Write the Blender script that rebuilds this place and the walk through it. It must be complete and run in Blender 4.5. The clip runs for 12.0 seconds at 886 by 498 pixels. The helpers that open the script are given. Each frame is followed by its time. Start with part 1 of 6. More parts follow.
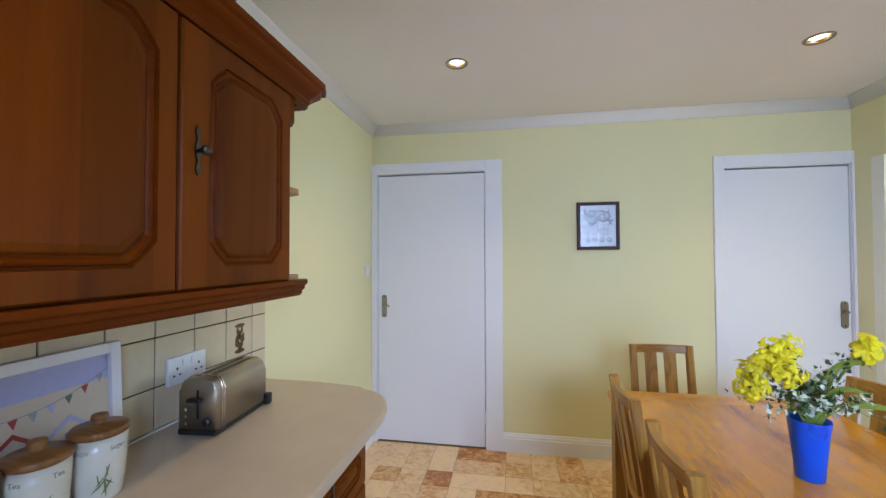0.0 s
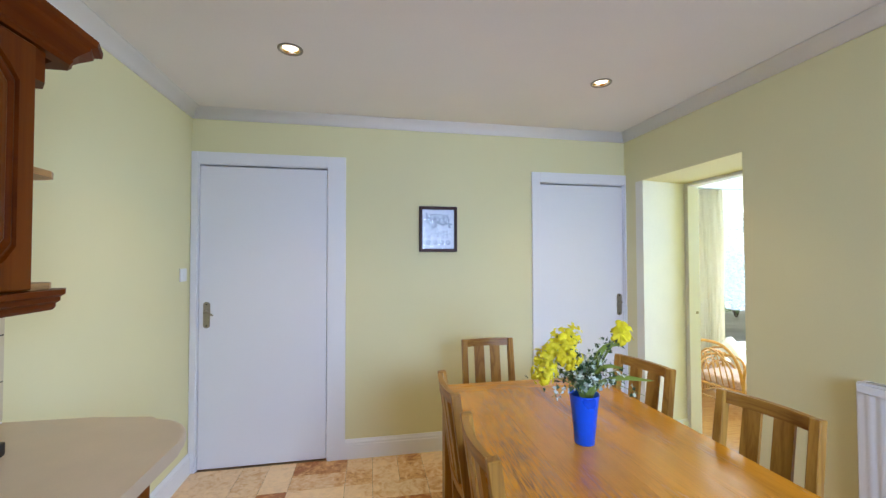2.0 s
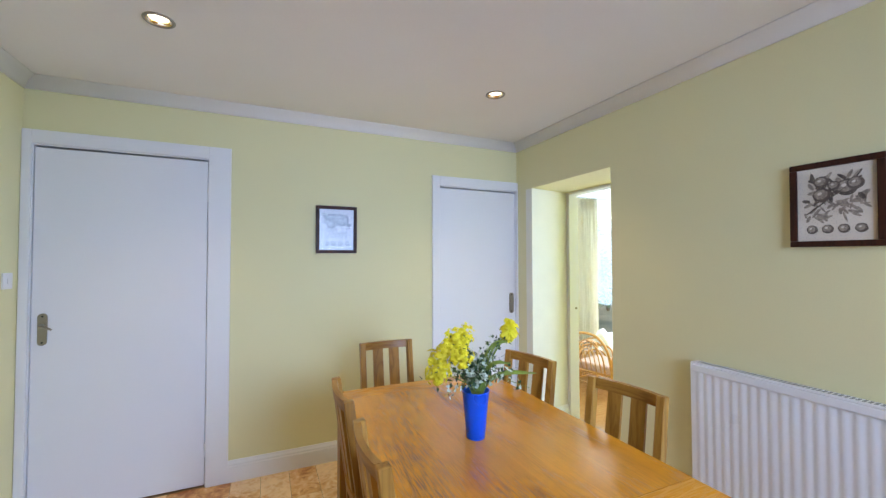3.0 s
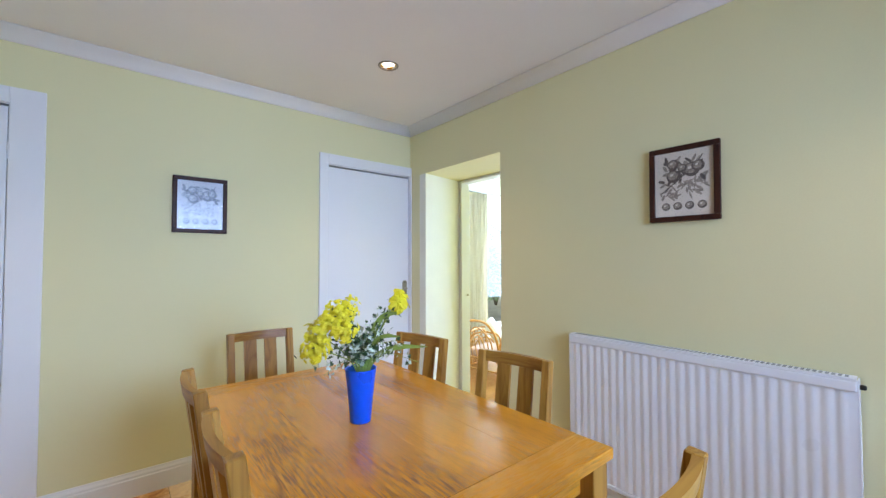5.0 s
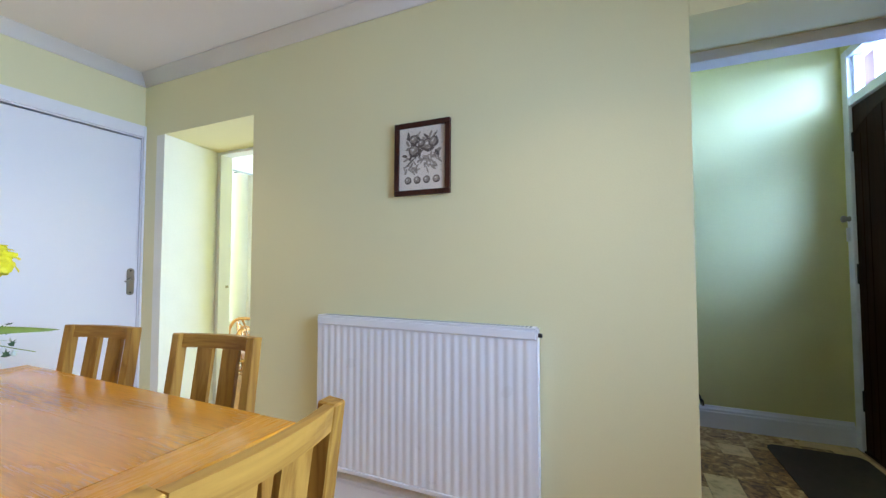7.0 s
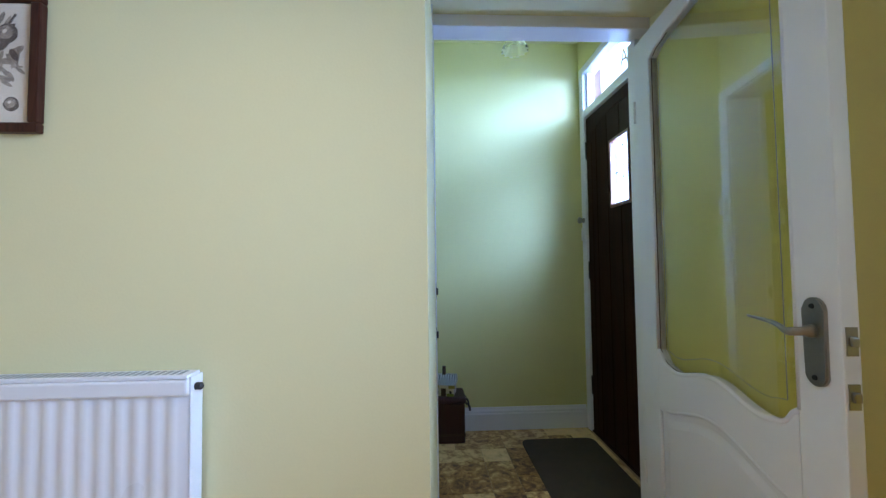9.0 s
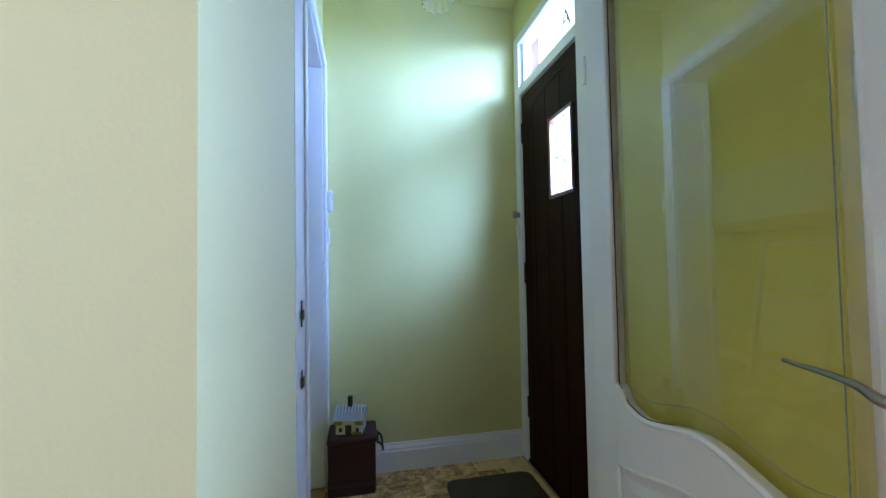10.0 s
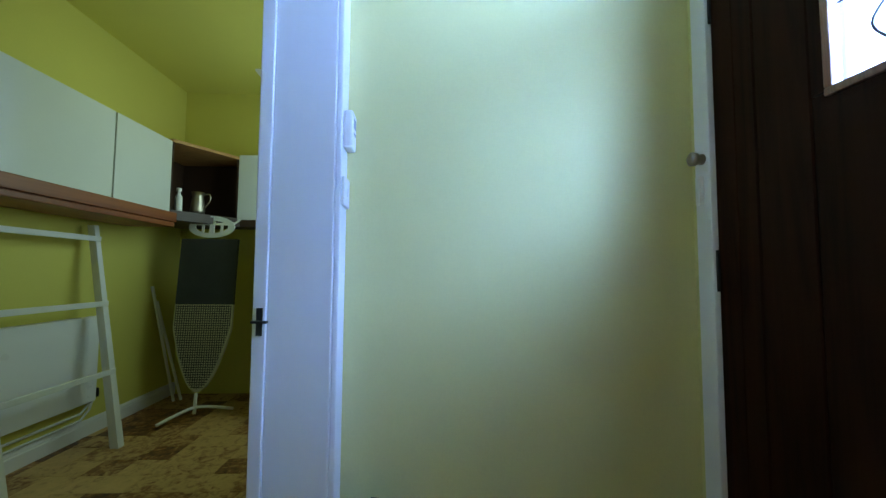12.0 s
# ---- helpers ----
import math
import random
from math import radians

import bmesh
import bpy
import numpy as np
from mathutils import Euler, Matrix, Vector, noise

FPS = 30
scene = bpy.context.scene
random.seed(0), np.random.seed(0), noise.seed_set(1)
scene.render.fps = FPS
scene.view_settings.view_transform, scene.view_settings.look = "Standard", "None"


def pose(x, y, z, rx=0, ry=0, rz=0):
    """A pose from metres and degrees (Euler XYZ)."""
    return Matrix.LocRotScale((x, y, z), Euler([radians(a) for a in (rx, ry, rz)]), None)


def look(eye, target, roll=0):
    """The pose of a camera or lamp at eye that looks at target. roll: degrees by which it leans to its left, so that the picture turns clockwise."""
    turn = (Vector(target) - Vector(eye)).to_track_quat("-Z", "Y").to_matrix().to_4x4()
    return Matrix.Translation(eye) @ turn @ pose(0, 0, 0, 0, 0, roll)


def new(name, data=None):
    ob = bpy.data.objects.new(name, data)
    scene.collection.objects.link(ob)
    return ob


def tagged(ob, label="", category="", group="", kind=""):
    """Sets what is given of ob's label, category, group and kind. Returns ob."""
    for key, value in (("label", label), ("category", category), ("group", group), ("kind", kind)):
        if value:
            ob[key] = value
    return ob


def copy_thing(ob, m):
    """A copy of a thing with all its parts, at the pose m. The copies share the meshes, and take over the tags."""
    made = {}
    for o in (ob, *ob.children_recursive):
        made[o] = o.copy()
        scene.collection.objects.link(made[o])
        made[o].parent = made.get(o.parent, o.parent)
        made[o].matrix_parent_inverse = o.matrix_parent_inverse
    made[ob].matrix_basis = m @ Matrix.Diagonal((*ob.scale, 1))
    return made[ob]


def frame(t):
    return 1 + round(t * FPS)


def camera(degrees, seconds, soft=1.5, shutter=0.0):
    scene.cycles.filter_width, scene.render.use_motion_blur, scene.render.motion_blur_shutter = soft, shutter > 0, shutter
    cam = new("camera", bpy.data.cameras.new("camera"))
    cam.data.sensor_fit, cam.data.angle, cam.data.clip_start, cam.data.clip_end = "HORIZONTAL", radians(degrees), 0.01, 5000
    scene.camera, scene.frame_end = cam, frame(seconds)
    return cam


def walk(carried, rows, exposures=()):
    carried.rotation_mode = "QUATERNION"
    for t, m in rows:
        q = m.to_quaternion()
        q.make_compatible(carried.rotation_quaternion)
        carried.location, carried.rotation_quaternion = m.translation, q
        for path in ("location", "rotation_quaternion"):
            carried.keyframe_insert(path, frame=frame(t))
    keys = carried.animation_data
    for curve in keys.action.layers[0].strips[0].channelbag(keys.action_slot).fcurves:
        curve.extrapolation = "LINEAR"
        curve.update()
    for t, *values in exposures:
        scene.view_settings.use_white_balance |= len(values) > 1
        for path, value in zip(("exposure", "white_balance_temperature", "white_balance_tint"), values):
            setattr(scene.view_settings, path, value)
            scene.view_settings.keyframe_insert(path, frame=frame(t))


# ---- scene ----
EXPOSURES = [(0, -0.06, 6900, 10), (3, 0.0, 6600, 10), (5.5, 0.05, 6350, 10), (7.5, 0.12, 6250, 8), (9.5, 0.22, 6200, 7), (10.5, 0.34, 6150, 6), (12, 0.27, 6100, 6)]
cam = camera(97.07, 12.0, soft=1.4)
PATH = [
    (0.0, (1.035, -2.818, 1.362), (0.691, -0.849, 1.405), -0.16),
    (0.5, (1.064, -2.826, 1.364), (0.766, -0.849, 1.408), -0.14),
    (1.0, (1.088, -2.821, 1.366), (0.926, -0.828, 1.409), -0.10),
    (1.5, (1.110, -2.798, 1.367), (1.162, -0.799, 1.412), -0.12),
    (2.0, (1.138, -2.780, 1.368), (1.503, -0.814, 1.413), -0.11),
    (2.5, (1.155, -2.777, 1.370), (1.782, -0.878, 1.419), -0.19),
    (3.0, (1.172, -2.776, 1.370), (1.997, -0.954, 1.421), -0.12),
    (5.0, (1.257, -2.682, 1.249), (2.530, -1.140, 1.306), -0.12),
    (5.5, (1.307, -2.698, 1.227), (2.709, -1.273, 1.282), -0.27),
    (6.0, (1.385, -2.737, 1.202), (2.948, -1.491, 1.263), -0.30),
    (6.5, (1.475, -2.768, 1.148), (3.195, -1.751, 1.221), -0.22),
    (7.0, (1.588, -2.829, 1.106), (3.415, -2.018, 1.187), -0.03),
    (7.5, (1.700, -2.878, 1.094), (3.607, -2.279, 1.172), -0.10),
    (9.5, (2.403, -3.151, 1.112), (4.383, -3.423, 1.186), -0.92),
    (10.0, (2.648, -3.245, 1.121), (4.607, -3.646, 1.187), -1.01),
    (10.5, (2.921, -3.298, 1.121), (4.862, -3.777, 1.183), -0.84),
    (11.0, (3.176, -3.313, 1.101), (5.110, -3.815, 1.172), -0.75),
    (11.5, (3.397, -3.324, 1.059), (5.359, -3.697, 1.168), -0.48),
    (12.0, (3.646, -3.300, 1.039), (5.640, -3.393, 1.161), 0.37),
]
walk(cam, [(t, look(e, g, r)) for t, e, g, r in PATH], exposures=EXPOSURES)

# ---- daylight ----
world = bpy.data.worlds.new("overcast_sky")
scene.world = world
world.use_nodes = True
wn = world.node_tree.nodes
sky = wn.new("ShaderNodeTexSky")
sky.sky_type, sky.sun_disc = "NISHITA", False
sky.sun_elevation, sky.sun_rotation = radians(38), radians(30)
sky.air_density, sky.dust_density = 1.0, 2.0
wn["Background"].inputs["Strength"].default_value = 0.14
world.node_tree.links.new(sky.outputs[0], wn["Background"].inputs["Color"])

sun_data = bpy.data.lights.new("sun", "SUN")
sun_data.energy, sun_data.angle, sun_data.color = 2.0, radians(14), (1.0, 0.95, 0.88)
sun = new("sun", sun_data)
sun.matrix_basis = look((3, 6, 6), (0.2, 1.2, 0))


def window_light(name, at, target, w, h, watts, colour, spread=180):
    """Sky light in a window's opening."""
    d = bpy.data.lights.new(name, "AREA")
    d.shape, d.size, d.size_y, d.energy, d.color = "RECTANGLE", w, h, watts, colour
    d.spread = radians(spread)
    ob = new(name, d)
    ob.matrix_basis = look(at, target)
    return ob


SKY = (0.26, 0.42, 0.94)
COOL = (0.42, 0.60, 1.0)
window_light("kitchen_window_light", (2.04, -4.33, 1.58), (2.04, 0, 0.75), 1.04, 1.14, 33, COOL, 96)
# Fill lamp in an added, unseen east opening, to brighten the sunroom.
window_light("sunroom_fill_light", (6.38, -0.05, 1.35), (3.0, -0.05, 1.2), 1.7, 1.5, 165, (0.52, 0.72, 1.0))
window_light("transom_light", (4.317, -4.205, 2.25), (4.317, 0, 2.25), 0.83, 0.24, 4.0, SKY)
window_light("door_glass_light", (4.305, -4.205, 1.617), (4.305, 0, 1.617), 0.21, 0.38, 17.0, SKY)
window_light("open_sky_before_the_porch", (3.15, -5.50, 2.68), (4.55, -3.95, 1.62), 1.7, 1.0, 380, SKY)
window_light("utility_window_light", (6.25, -2.98, 1.72), (6.25, 0, 1.72), 0.9, 0.9, 7, (0.70, 0.95, 0.86))

# ---- mesh helpers ----
def mesh_of(name, bm, material, smooth=False):
    me = bpy.data.meshes.new(name)
    bmesh.ops.recalc_face_normals(bm, faces=bm.faces)
    if smooth:
        for f in bm.faces:
            f.smooth = True
    bm.to_mesh(me)
    bm.free()
    if material:
        me.materials.append(material)
    return me


def part(name, bm, material, parent=None, label="", smooth=False):
    """One mesh object, under a thing or a part where one is given."""
    ob = new(name, mesh_of(name, bm, material, smooth))
    if parent is not None:
        ob.parent = parent
    if label:
        ob["label"] = label
    return ob


def thing(name, m, label, category, group="", kind=""):
    ob = new(name)
    ob.matrix_basis = m
    ob.empty_display_size = 0.05
    return tagged(ob, label, category, group, kind)


def B(*boxes, bevel=0.0, seg=2):
    """A bmesh of boxes, each (x0, y0, z0, x1, y1, z1)."""
    bm = bmesh.new()
    for b in boxes:
        box(bm, b, bevel, seg)
    return bm


def box(bm, b, bevel=0.0, seg=2):
    x0, y0, z0, x1, y1, z1 = b
    m = Matrix.Translation(((x0 + x1) / 2, (y0 + y1) / 2, (z0 + z1) / 2)) @ Matrix.Diagonal((abs(x1 - x0), abs(y1 - y0), abs(z1 - z0), 1))
    made = bmesh.ops.create_cube(bm, size=1.0, matrix=m)
    if bevel:
        edges = list({e for v in made["verts"] for e in v.link_edges})
        bmesh.ops.bevel(bm, geom=edges, offset=bevel, segments=seg, affect="EDGES", profile=0.6)


def lathe(bm, profile, at=(0, 0, 0), seg=24, m=None):
    """A turned shape from (radius, height) pairs."""
    rings = []
    m = m or Matrix()
    for r, z in profile:
        rings.append([bm.verts.new(m @ Vector((at[0] + r * math.cos(2 * math.pi * i / seg), at[1] + r * math.sin(2 * math.pi * i / seg), at[2] + z))) for i in range(seg)])
    for a, b in zip(rings, rings[1:]):
        for i in range(seg):
            bm.faces.new((a[i], a[(i + 1) % seg], b[(i + 1) % seg], b[i]))
    bm.faces.new(rings[0][::-1])
    bm.faces.new(rings[-1])
    return bm


def tube(bm, points, r, seg=8, r_end=None):
    """A round rod along points."""
    pts = [Vector(p) for p in points]
    rings, side = [], None
    for i, p in enumerate(pts):
        d = (pts[min(i + 1, len(pts) - 1)] - pts[max(i - 1, 0)]).normalized()
        if side is None:
            side = d.cross(Vector((0, 0, 1)) if abs(d.z) < 0.9 else Vector((1, 0, 0))).normalized()
        side = (side - d * side.dot(d)).normalized()
        up = d.cross(side)
        rr = r if r_end is None else r + (r_end - r) * i / (len(pts) - 1)
        rings.append([bm.verts.new(p + rr * (math.cos(2 * math.pi * k / seg) * side + math.sin(2 * math.pi * k / seg) * up)) for k in range(seg)])
    for a, b in zip(rings, rings[1:]):
        for k in range(seg):
            bm.faces.new((a[k], a[(k + 1) % seg], b[(k + 1) % seg], b[k]))
    bm.faces.new(rings[0][::-1])
    bm.faces.new(rings[-1])
    return bm


def prism(bm, outline, d, m=None):
    """An outline in x, y pushed up by d, laid by m."""
    m = m or Matrix()
    a = [bm.verts.new(m @ Vector((x, y, 0))) for x, y in outline]
    b = [bm.verts.new(m @ Vector((x, y, d))) for x, y in outline]
    n = len(a)
    bm.faces.new(a[::-1])
    bm.faces.new(b)
    for i in range(n):
        bm.faces.new((a[i], a[(i + 1) % n], b[(i + 1) % n], b[i]))
    return bm


def bent(points, n=10):
    """A smooth line through points (Catmull-Rom)."""
    p = [Vector(q) for q in points]
    p = [2 * p[0] - p[1], *p, 2 * p[-1] - p[-2]]
    out = []
    for i in range(1, len(p) - 2):
        for k in range(n):
            t = k / n
            out.append(0.5 * (2 * p[i] + (p[i + 1] - p[i - 1]) * t + (2 * p[i - 1] - 5 * p[i] + 4 * p[i + 1] - p[i + 2]) * t * t + (3 * p[i] - p[i - 1] - 3 * p[i + 1] + p[i + 2]) * t ** 3))
    return out + [p[-2]]


UP = {"x": Matrix(((0, 0, 1, 0), (1, 0, 0, 0), (0, 1, 0, 0), (0, 0, 0, 1))),   # outline (y, z), depth along +x
      "y": Matrix(((1, 0, 0, 0), (0, 0, 1, 0), (0, 1, 0, 0), (0, 0, 0, 1)))}   # outline (x, z), depth along +y


# ---- materials ----
def shader(name):
    m = bpy.data.materials.new(name)
    m.use_nodes = True
    nt = m.node_tree
    return m, nt, nt.nodes["Principled BSDF"], nt.nodes.new, nt.links.new


def ramp(node, stops):
    cr = node.color_ramp
    while len(cr.elements) < len(stops):
        cr.elements.new(0.5)
    for e, (p, c) in zip(cr.elements, stops):
        e.position, e.color = p, (*c, 1)


def mul(c, k):
    return tuple(min(1.0, v * k) for v in c)


def surface(name, colour, rough=0.5, metal=0.0, vary=0.08, scale=6.0, fine=90.0, bump=0.05, coat=0.0, spread=0.0, stretch=(1, 1, 1), spec=0.5):
    """A plain finish: broad and fine variation, light relief and an uneven gloss. spread: how far alike pieces differ."""
    m, nt, p, add, link = shader(name)
    co = add("ShaderNodeTexCoord")
    mp = add("ShaderNodeMapping")
    mp.inputs["Scale"].default_value = stretch
    link(co.outputs["Object"], mp.inputs["Vector"])
    big, small = add("ShaderNodeTexNoise"), add("ShaderNodeTexNoise")
    for n, s in ((big, scale), (small, fine)):
        n.inputs["Scale"].default_value, n.inputs["Detail"].default_value = s, 4
        link(mp.outputs[0], n.inputs["Vector"])
    cr = add("ShaderNodeValToRGB")
    ramp(cr, ((0.3, mul(colour, 1 - vary)), (0.7, mul(colour, 1 + vary))))
    mixed = add("ShaderNodeMix")
    mixed.data_type = "FLOAT"
    mixed.inputs[0].default_value = 0.35
    link(big.outputs[0], mixed.inputs[2])
    link(small.outputs[0], mixed.inputs[3])
    link(mixed.outputs[0], cr.inputs[0])
    out = cr.outputs[0]
    if spread:
        info, hsv, rng = add("ShaderNodeObjectInfo"), add("ShaderNodeHueSaturation"), add("ShaderNodeMapRange")
        rng.inputs[3].default_value, rng.inputs[4].default_value = 1 - spread, 1 + spread
        link(info.outputs["Random"], rng.inputs[0])
        link(rng.outputs[0], hsv.inputs["Value"])
        link(out, hsv.inputs["Color"])
        out = hsv.outputs[0]
    link(out, p.inputs["Base Color"])
    rr = add("ShaderNodeMapRange")
    rr.inputs[3].default_value, rr.inputs[4].default_value = max(0.02, rough - 0.08), min(1, rough + 0.08)
    link(big.outputs[0], rr.inputs[0])
    link(rr.outputs[0], p.inputs["Roughness"])
    p.inputs["Metallic"].default_value = metal
    p.inputs["Specular IOR Level"].default_value = spec
    p.inputs["Coat Weight"].default_value = coat
    p.inputs["Coat Roughness"].default_value = 0.12
    if bump:
        b = add("ShaderNodeBump")
        b.inputs["Strength"].default_value, b.inputs["Distance"].default_value = bump, 0.01
        link(small.outputs[0], b.inputs["Height"])
        link(b.outputs[0], p.inputs["Normal"])
    return m


def wood(name, dark, light, along="z", rough=0.35, coat=0.3, rings=9.0, warp=3.0, stretch=0.12, spread=0.1, spec=0.5, pore=0.5):
    """Timber with its grain along one axis: broad figure, fine pores."""
    m, nt, p, add, link = shader(name)
    co, info, mp = add("ShaderNodeTexCoord"), add("ShaderNodeObjectInfo"), add("ShaderNodeMapping")
    s = [1.0, 1.0, 1.0]
    s["xyz".index(along)] = stretch
    mp.inputs["Scale"].default_value = s
    shift = add("ShaderNodeVectorMath")
    shift.operation = "MULTIPLY_ADD"
    shift.inputs[1].default_value = (3.1, 5.3, 2.7)
    comb = add("ShaderNodeCombineXYZ")
    for k in range(3):
        link(info.outputs["Random"], comb.inputs[k])
    link(comb.outputs[0], shift.inputs[0])
    link(co.outputs["Object"], shift.inputs[2])
    link(shift.outputs[0], mp.inputs["Vector"])
    wave = add("ShaderNodeTexNoise")
    wave.inputs["Scale"].default_value, wave.inputs["Detail"].default_value, wave.inputs["Distortion"].default_value = rings, 5, warp
    pores = add("ShaderNodeTexNoise")
    pores.inputs["Scale"].default_value, pores.inputs["Detail"].default_value = 160, 3
    pm = add("ShaderNodeMapping")
    ps = [1.0, 1.0, 1.0]
    ps["xyz".index(along)] = 0.03
    pm.inputs["Scale"].default_value = ps
    link(shift.outputs[0], pm.inputs["Vector"])
    link(pm.outputs[0], pores.inputs["Vector"])
    link(mp.outputs[0], wave.inputs["Vector"])
    band = add("ShaderNodeMath")
    band.operation = "PINGPONG"
    band.inputs[1].default_value = 0.085
    link(wave.outputs[0], band.inputs[0])
    up = add("ShaderNodeMapRange")
    up.inputs[2].default_value = 0.085
    link(band.outputs[0], up.inputs[0])
    mix = add("ShaderNodeMix")
    mix.data_type = "FLOAT"
    mix.inputs[0].default_value = pore
    link(up.outputs[0], mix.inputs[2])
    link(pores.outputs[0], mix.inputs[3])
    cr = add("ShaderNodeValToRGB")
    ramp(cr, ((0.15, dark), (0.5, tuple((a + 2 * b) / 3 for a, b in zip(dark, light))), (0.85, light)))
    link(mix.outputs[0], cr.inputs[0])
    hsv, rng = add("ShaderNodeHueSaturation"), add("ShaderNodeMapRange")
    rng.inputs[3].default_value, rng.inputs[4].default_value = 1 - spread, 1 + spread
    link(info.outputs["Random"], rng.inputs[0])
    link(rng.outputs[0], hsv.inputs["Value"])
    link(cr.outputs[0], hsv.inputs["Color"])
    link(hsv.outputs[0], p.inputs["Base Color"])
    p.inputs["Roughness"].default_value = rough
    p.inputs["Specular IOR Level"].default_value = spec
    p.inputs["Coat Weight"].default_value, p.inputs["Coat Roughness"].default_value = coat, 0.15
    b = add("ShaderNodeBump")
    b.inputs["Strength"].default_value, b.inputs["Distance"].default_value = 0.08, 0.004
    link(mix.outputs[0], b.inputs["Height"])
    link(b.outputs[0], p.inputs["Normal"])
    return m


def staves(m, per_metre, depth):
    """Glued-up boards across y: every stave its own tone."""
    nt = m.node_tree
    add, link = nt.nodes.new, nt.links.new
    co, sep, k, fl, wn1, rng, hsv = (add("ShaderNode" + n) for n in ("TexCoord", "SeparateXYZ", "Math", "Math", "TexWhiteNoise", "MapRange", "HueSaturation"))
    link(co.outputs["Object"], sep.inputs[0])
    k.operation, fl.operation, wn1.noise_dimensions = "MULTIPLY", "FLOOR", "1D"
    k.inputs[1].default_value = per_metre
    link(sep.outputs["Y"], k.inputs[0])
    link(k.outputs[0], fl.inputs[0])
    link(fl.outputs[0], wn1.inputs["W"])
    rng.inputs[3].default_value, rng.inputs[4].default_value = 1 - depth, 1 + depth
    link(wn1.outputs["Value"], rng.inputs[0])
    link(rng.outputs[0], hsv.inputs["Value"])
    base = nt.nodes["Principled BSDF"].inputs["Base Color"]
    link(base.links[0].from_socket, hsv.inputs["Color"])
    link(hsv.outputs[0], base)


def flecked_oak(name, dark, light, along, rough=0.2, coat=0.25):
    """Flat-sawn oak: an even ground, clusters of short dark pores and thin cathedral lines."""
    m, nt, p, add, link = shader(name)
    co, info, comb, shift = add("ShaderNodeTexCoord"), add("ShaderNodeObjectInfo"), add("ShaderNodeCombineXYZ"), add("ShaderNodeVectorMath")
    shift.operation = "MULTIPLY_ADD"
    shift.inputs[1].default_value = (3.1, 5.3, 2.7)
    for k in range(3):
        link(info.outputs["Random"], comb.inputs[k])
    link(comb.outputs[0], shift.inputs[0])
    link(co.outputs["Object"], shift.inputs[2])

    def cloud(scale, stretch, detail=3, warp=0.0):
        mp, n = add("ShaderNodeMapping"), add("ShaderNodeTexNoise")
        v = [1.0, 1.0, 1.0]
        v["xyz".index(along)] = stretch
        mp.inputs["Scale"].default_value = v
        n.inputs["Scale"].default_value, n.inputs["Detail"].default_value, n.inputs["Distortion"].default_value = scale, detail, warp
        link(shift.outputs[0], mp.inputs["Vector"])
        link(mp.outputs[0], n.inputs["Vector"])
        return n.outputs[0]

    def span(src, a, b, lo=0.0, hi=1.0):
        r = add("ShaderNodeMapRange")
        r.inputs[1].default_value, r.inputs[2].default_value, r.inputs[3].default_value, r.inputs[4].default_value = a, b, lo, hi
        link(src, r.inputs[0])
        return r.outputs[0]

    def math2(op, a, b):
        n = add("ShaderNodeMath")
        n.operation = op
        link(a, n.inputs[0])
        if isinstance(b, float):
            n.inputs[1].default_value = b
        else:
            link(b, n.inputs[1])
        return n.outputs[0]

    pores = span(cloud(300, 0.045, 2), 0.47, 0.60)
    mask = span(cloud(4.5, 0.35, 2, 0.6), 0.40, 0.62, 0.12, 1.0)
    rings = math2("PINGPONG", cloud(4.0, 0.15, 2, 0.4), 0.020)
    lines = span(rings, 0.0, 0.009, 1.0, 0.0)
    grain = math2("MULTIPLY", math2("MAXIMUM", pores, math2("MULTIPLY", lines, 0.75)), mask)
    ground = span(cloud(9, 0.12, 4), 0.3, 0.7, 0.0, 0.30)
    total = math2("ADD", math2("MULTIPLY", grain, 0.82), ground)
    cr = add("ShaderNodeValToRGB")
    ramp(cr, ((0.0, light), (0.35, tuple(0.68 * b + 0.32 * a for a, b in zip(dark, light))), (0.95, dark)))
    link(total, cr.inputs[0])
    link(cr.outputs[0], p.inputs["Base Color"])
    link(span(grain, 0.0, 1.0, rough, rough + 0.22), p.inputs["Roughness"])
    p.inputs["Specular IOR Level"].default_value = 0.5
    p.inputs["Coat Weight"].default_value, p.inputs["Coat Roughness"].default_value = coat, 0.10
    b = add("ShaderNodeBump")
    b.inputs["Strength"].default_value, b.inputs["Distance"].default_value, b.invert = 0.10, 0.002, True
    link(grain, b.inputs["Height"])
    link(b.outputs[0], p.inputs["Normal"])
    return m


def glow(name, colour, strength):
    m, nt, p, add, link = shader(name)
    p.inputs["Base Color"].default_value = (*colour, 1)
    p.inputs["Emission Color"].default_value = (*colour, 1)
    p.inputs["Emission Strength"].default_value = strength
    return m


def glass_of(name, colour=(0.97, 1, 0.98), rough=0.0):
    m, nt, p, add, link = shader(name)
    p.inputs["Base Color"].default_value = (*colour, 1)
    p.inputs["Transmission Weight"].default_value = 1
    p.inputs["Roughness"].default_value = rough
    p.inputs["IOR"].default_value = 1.46
    return m


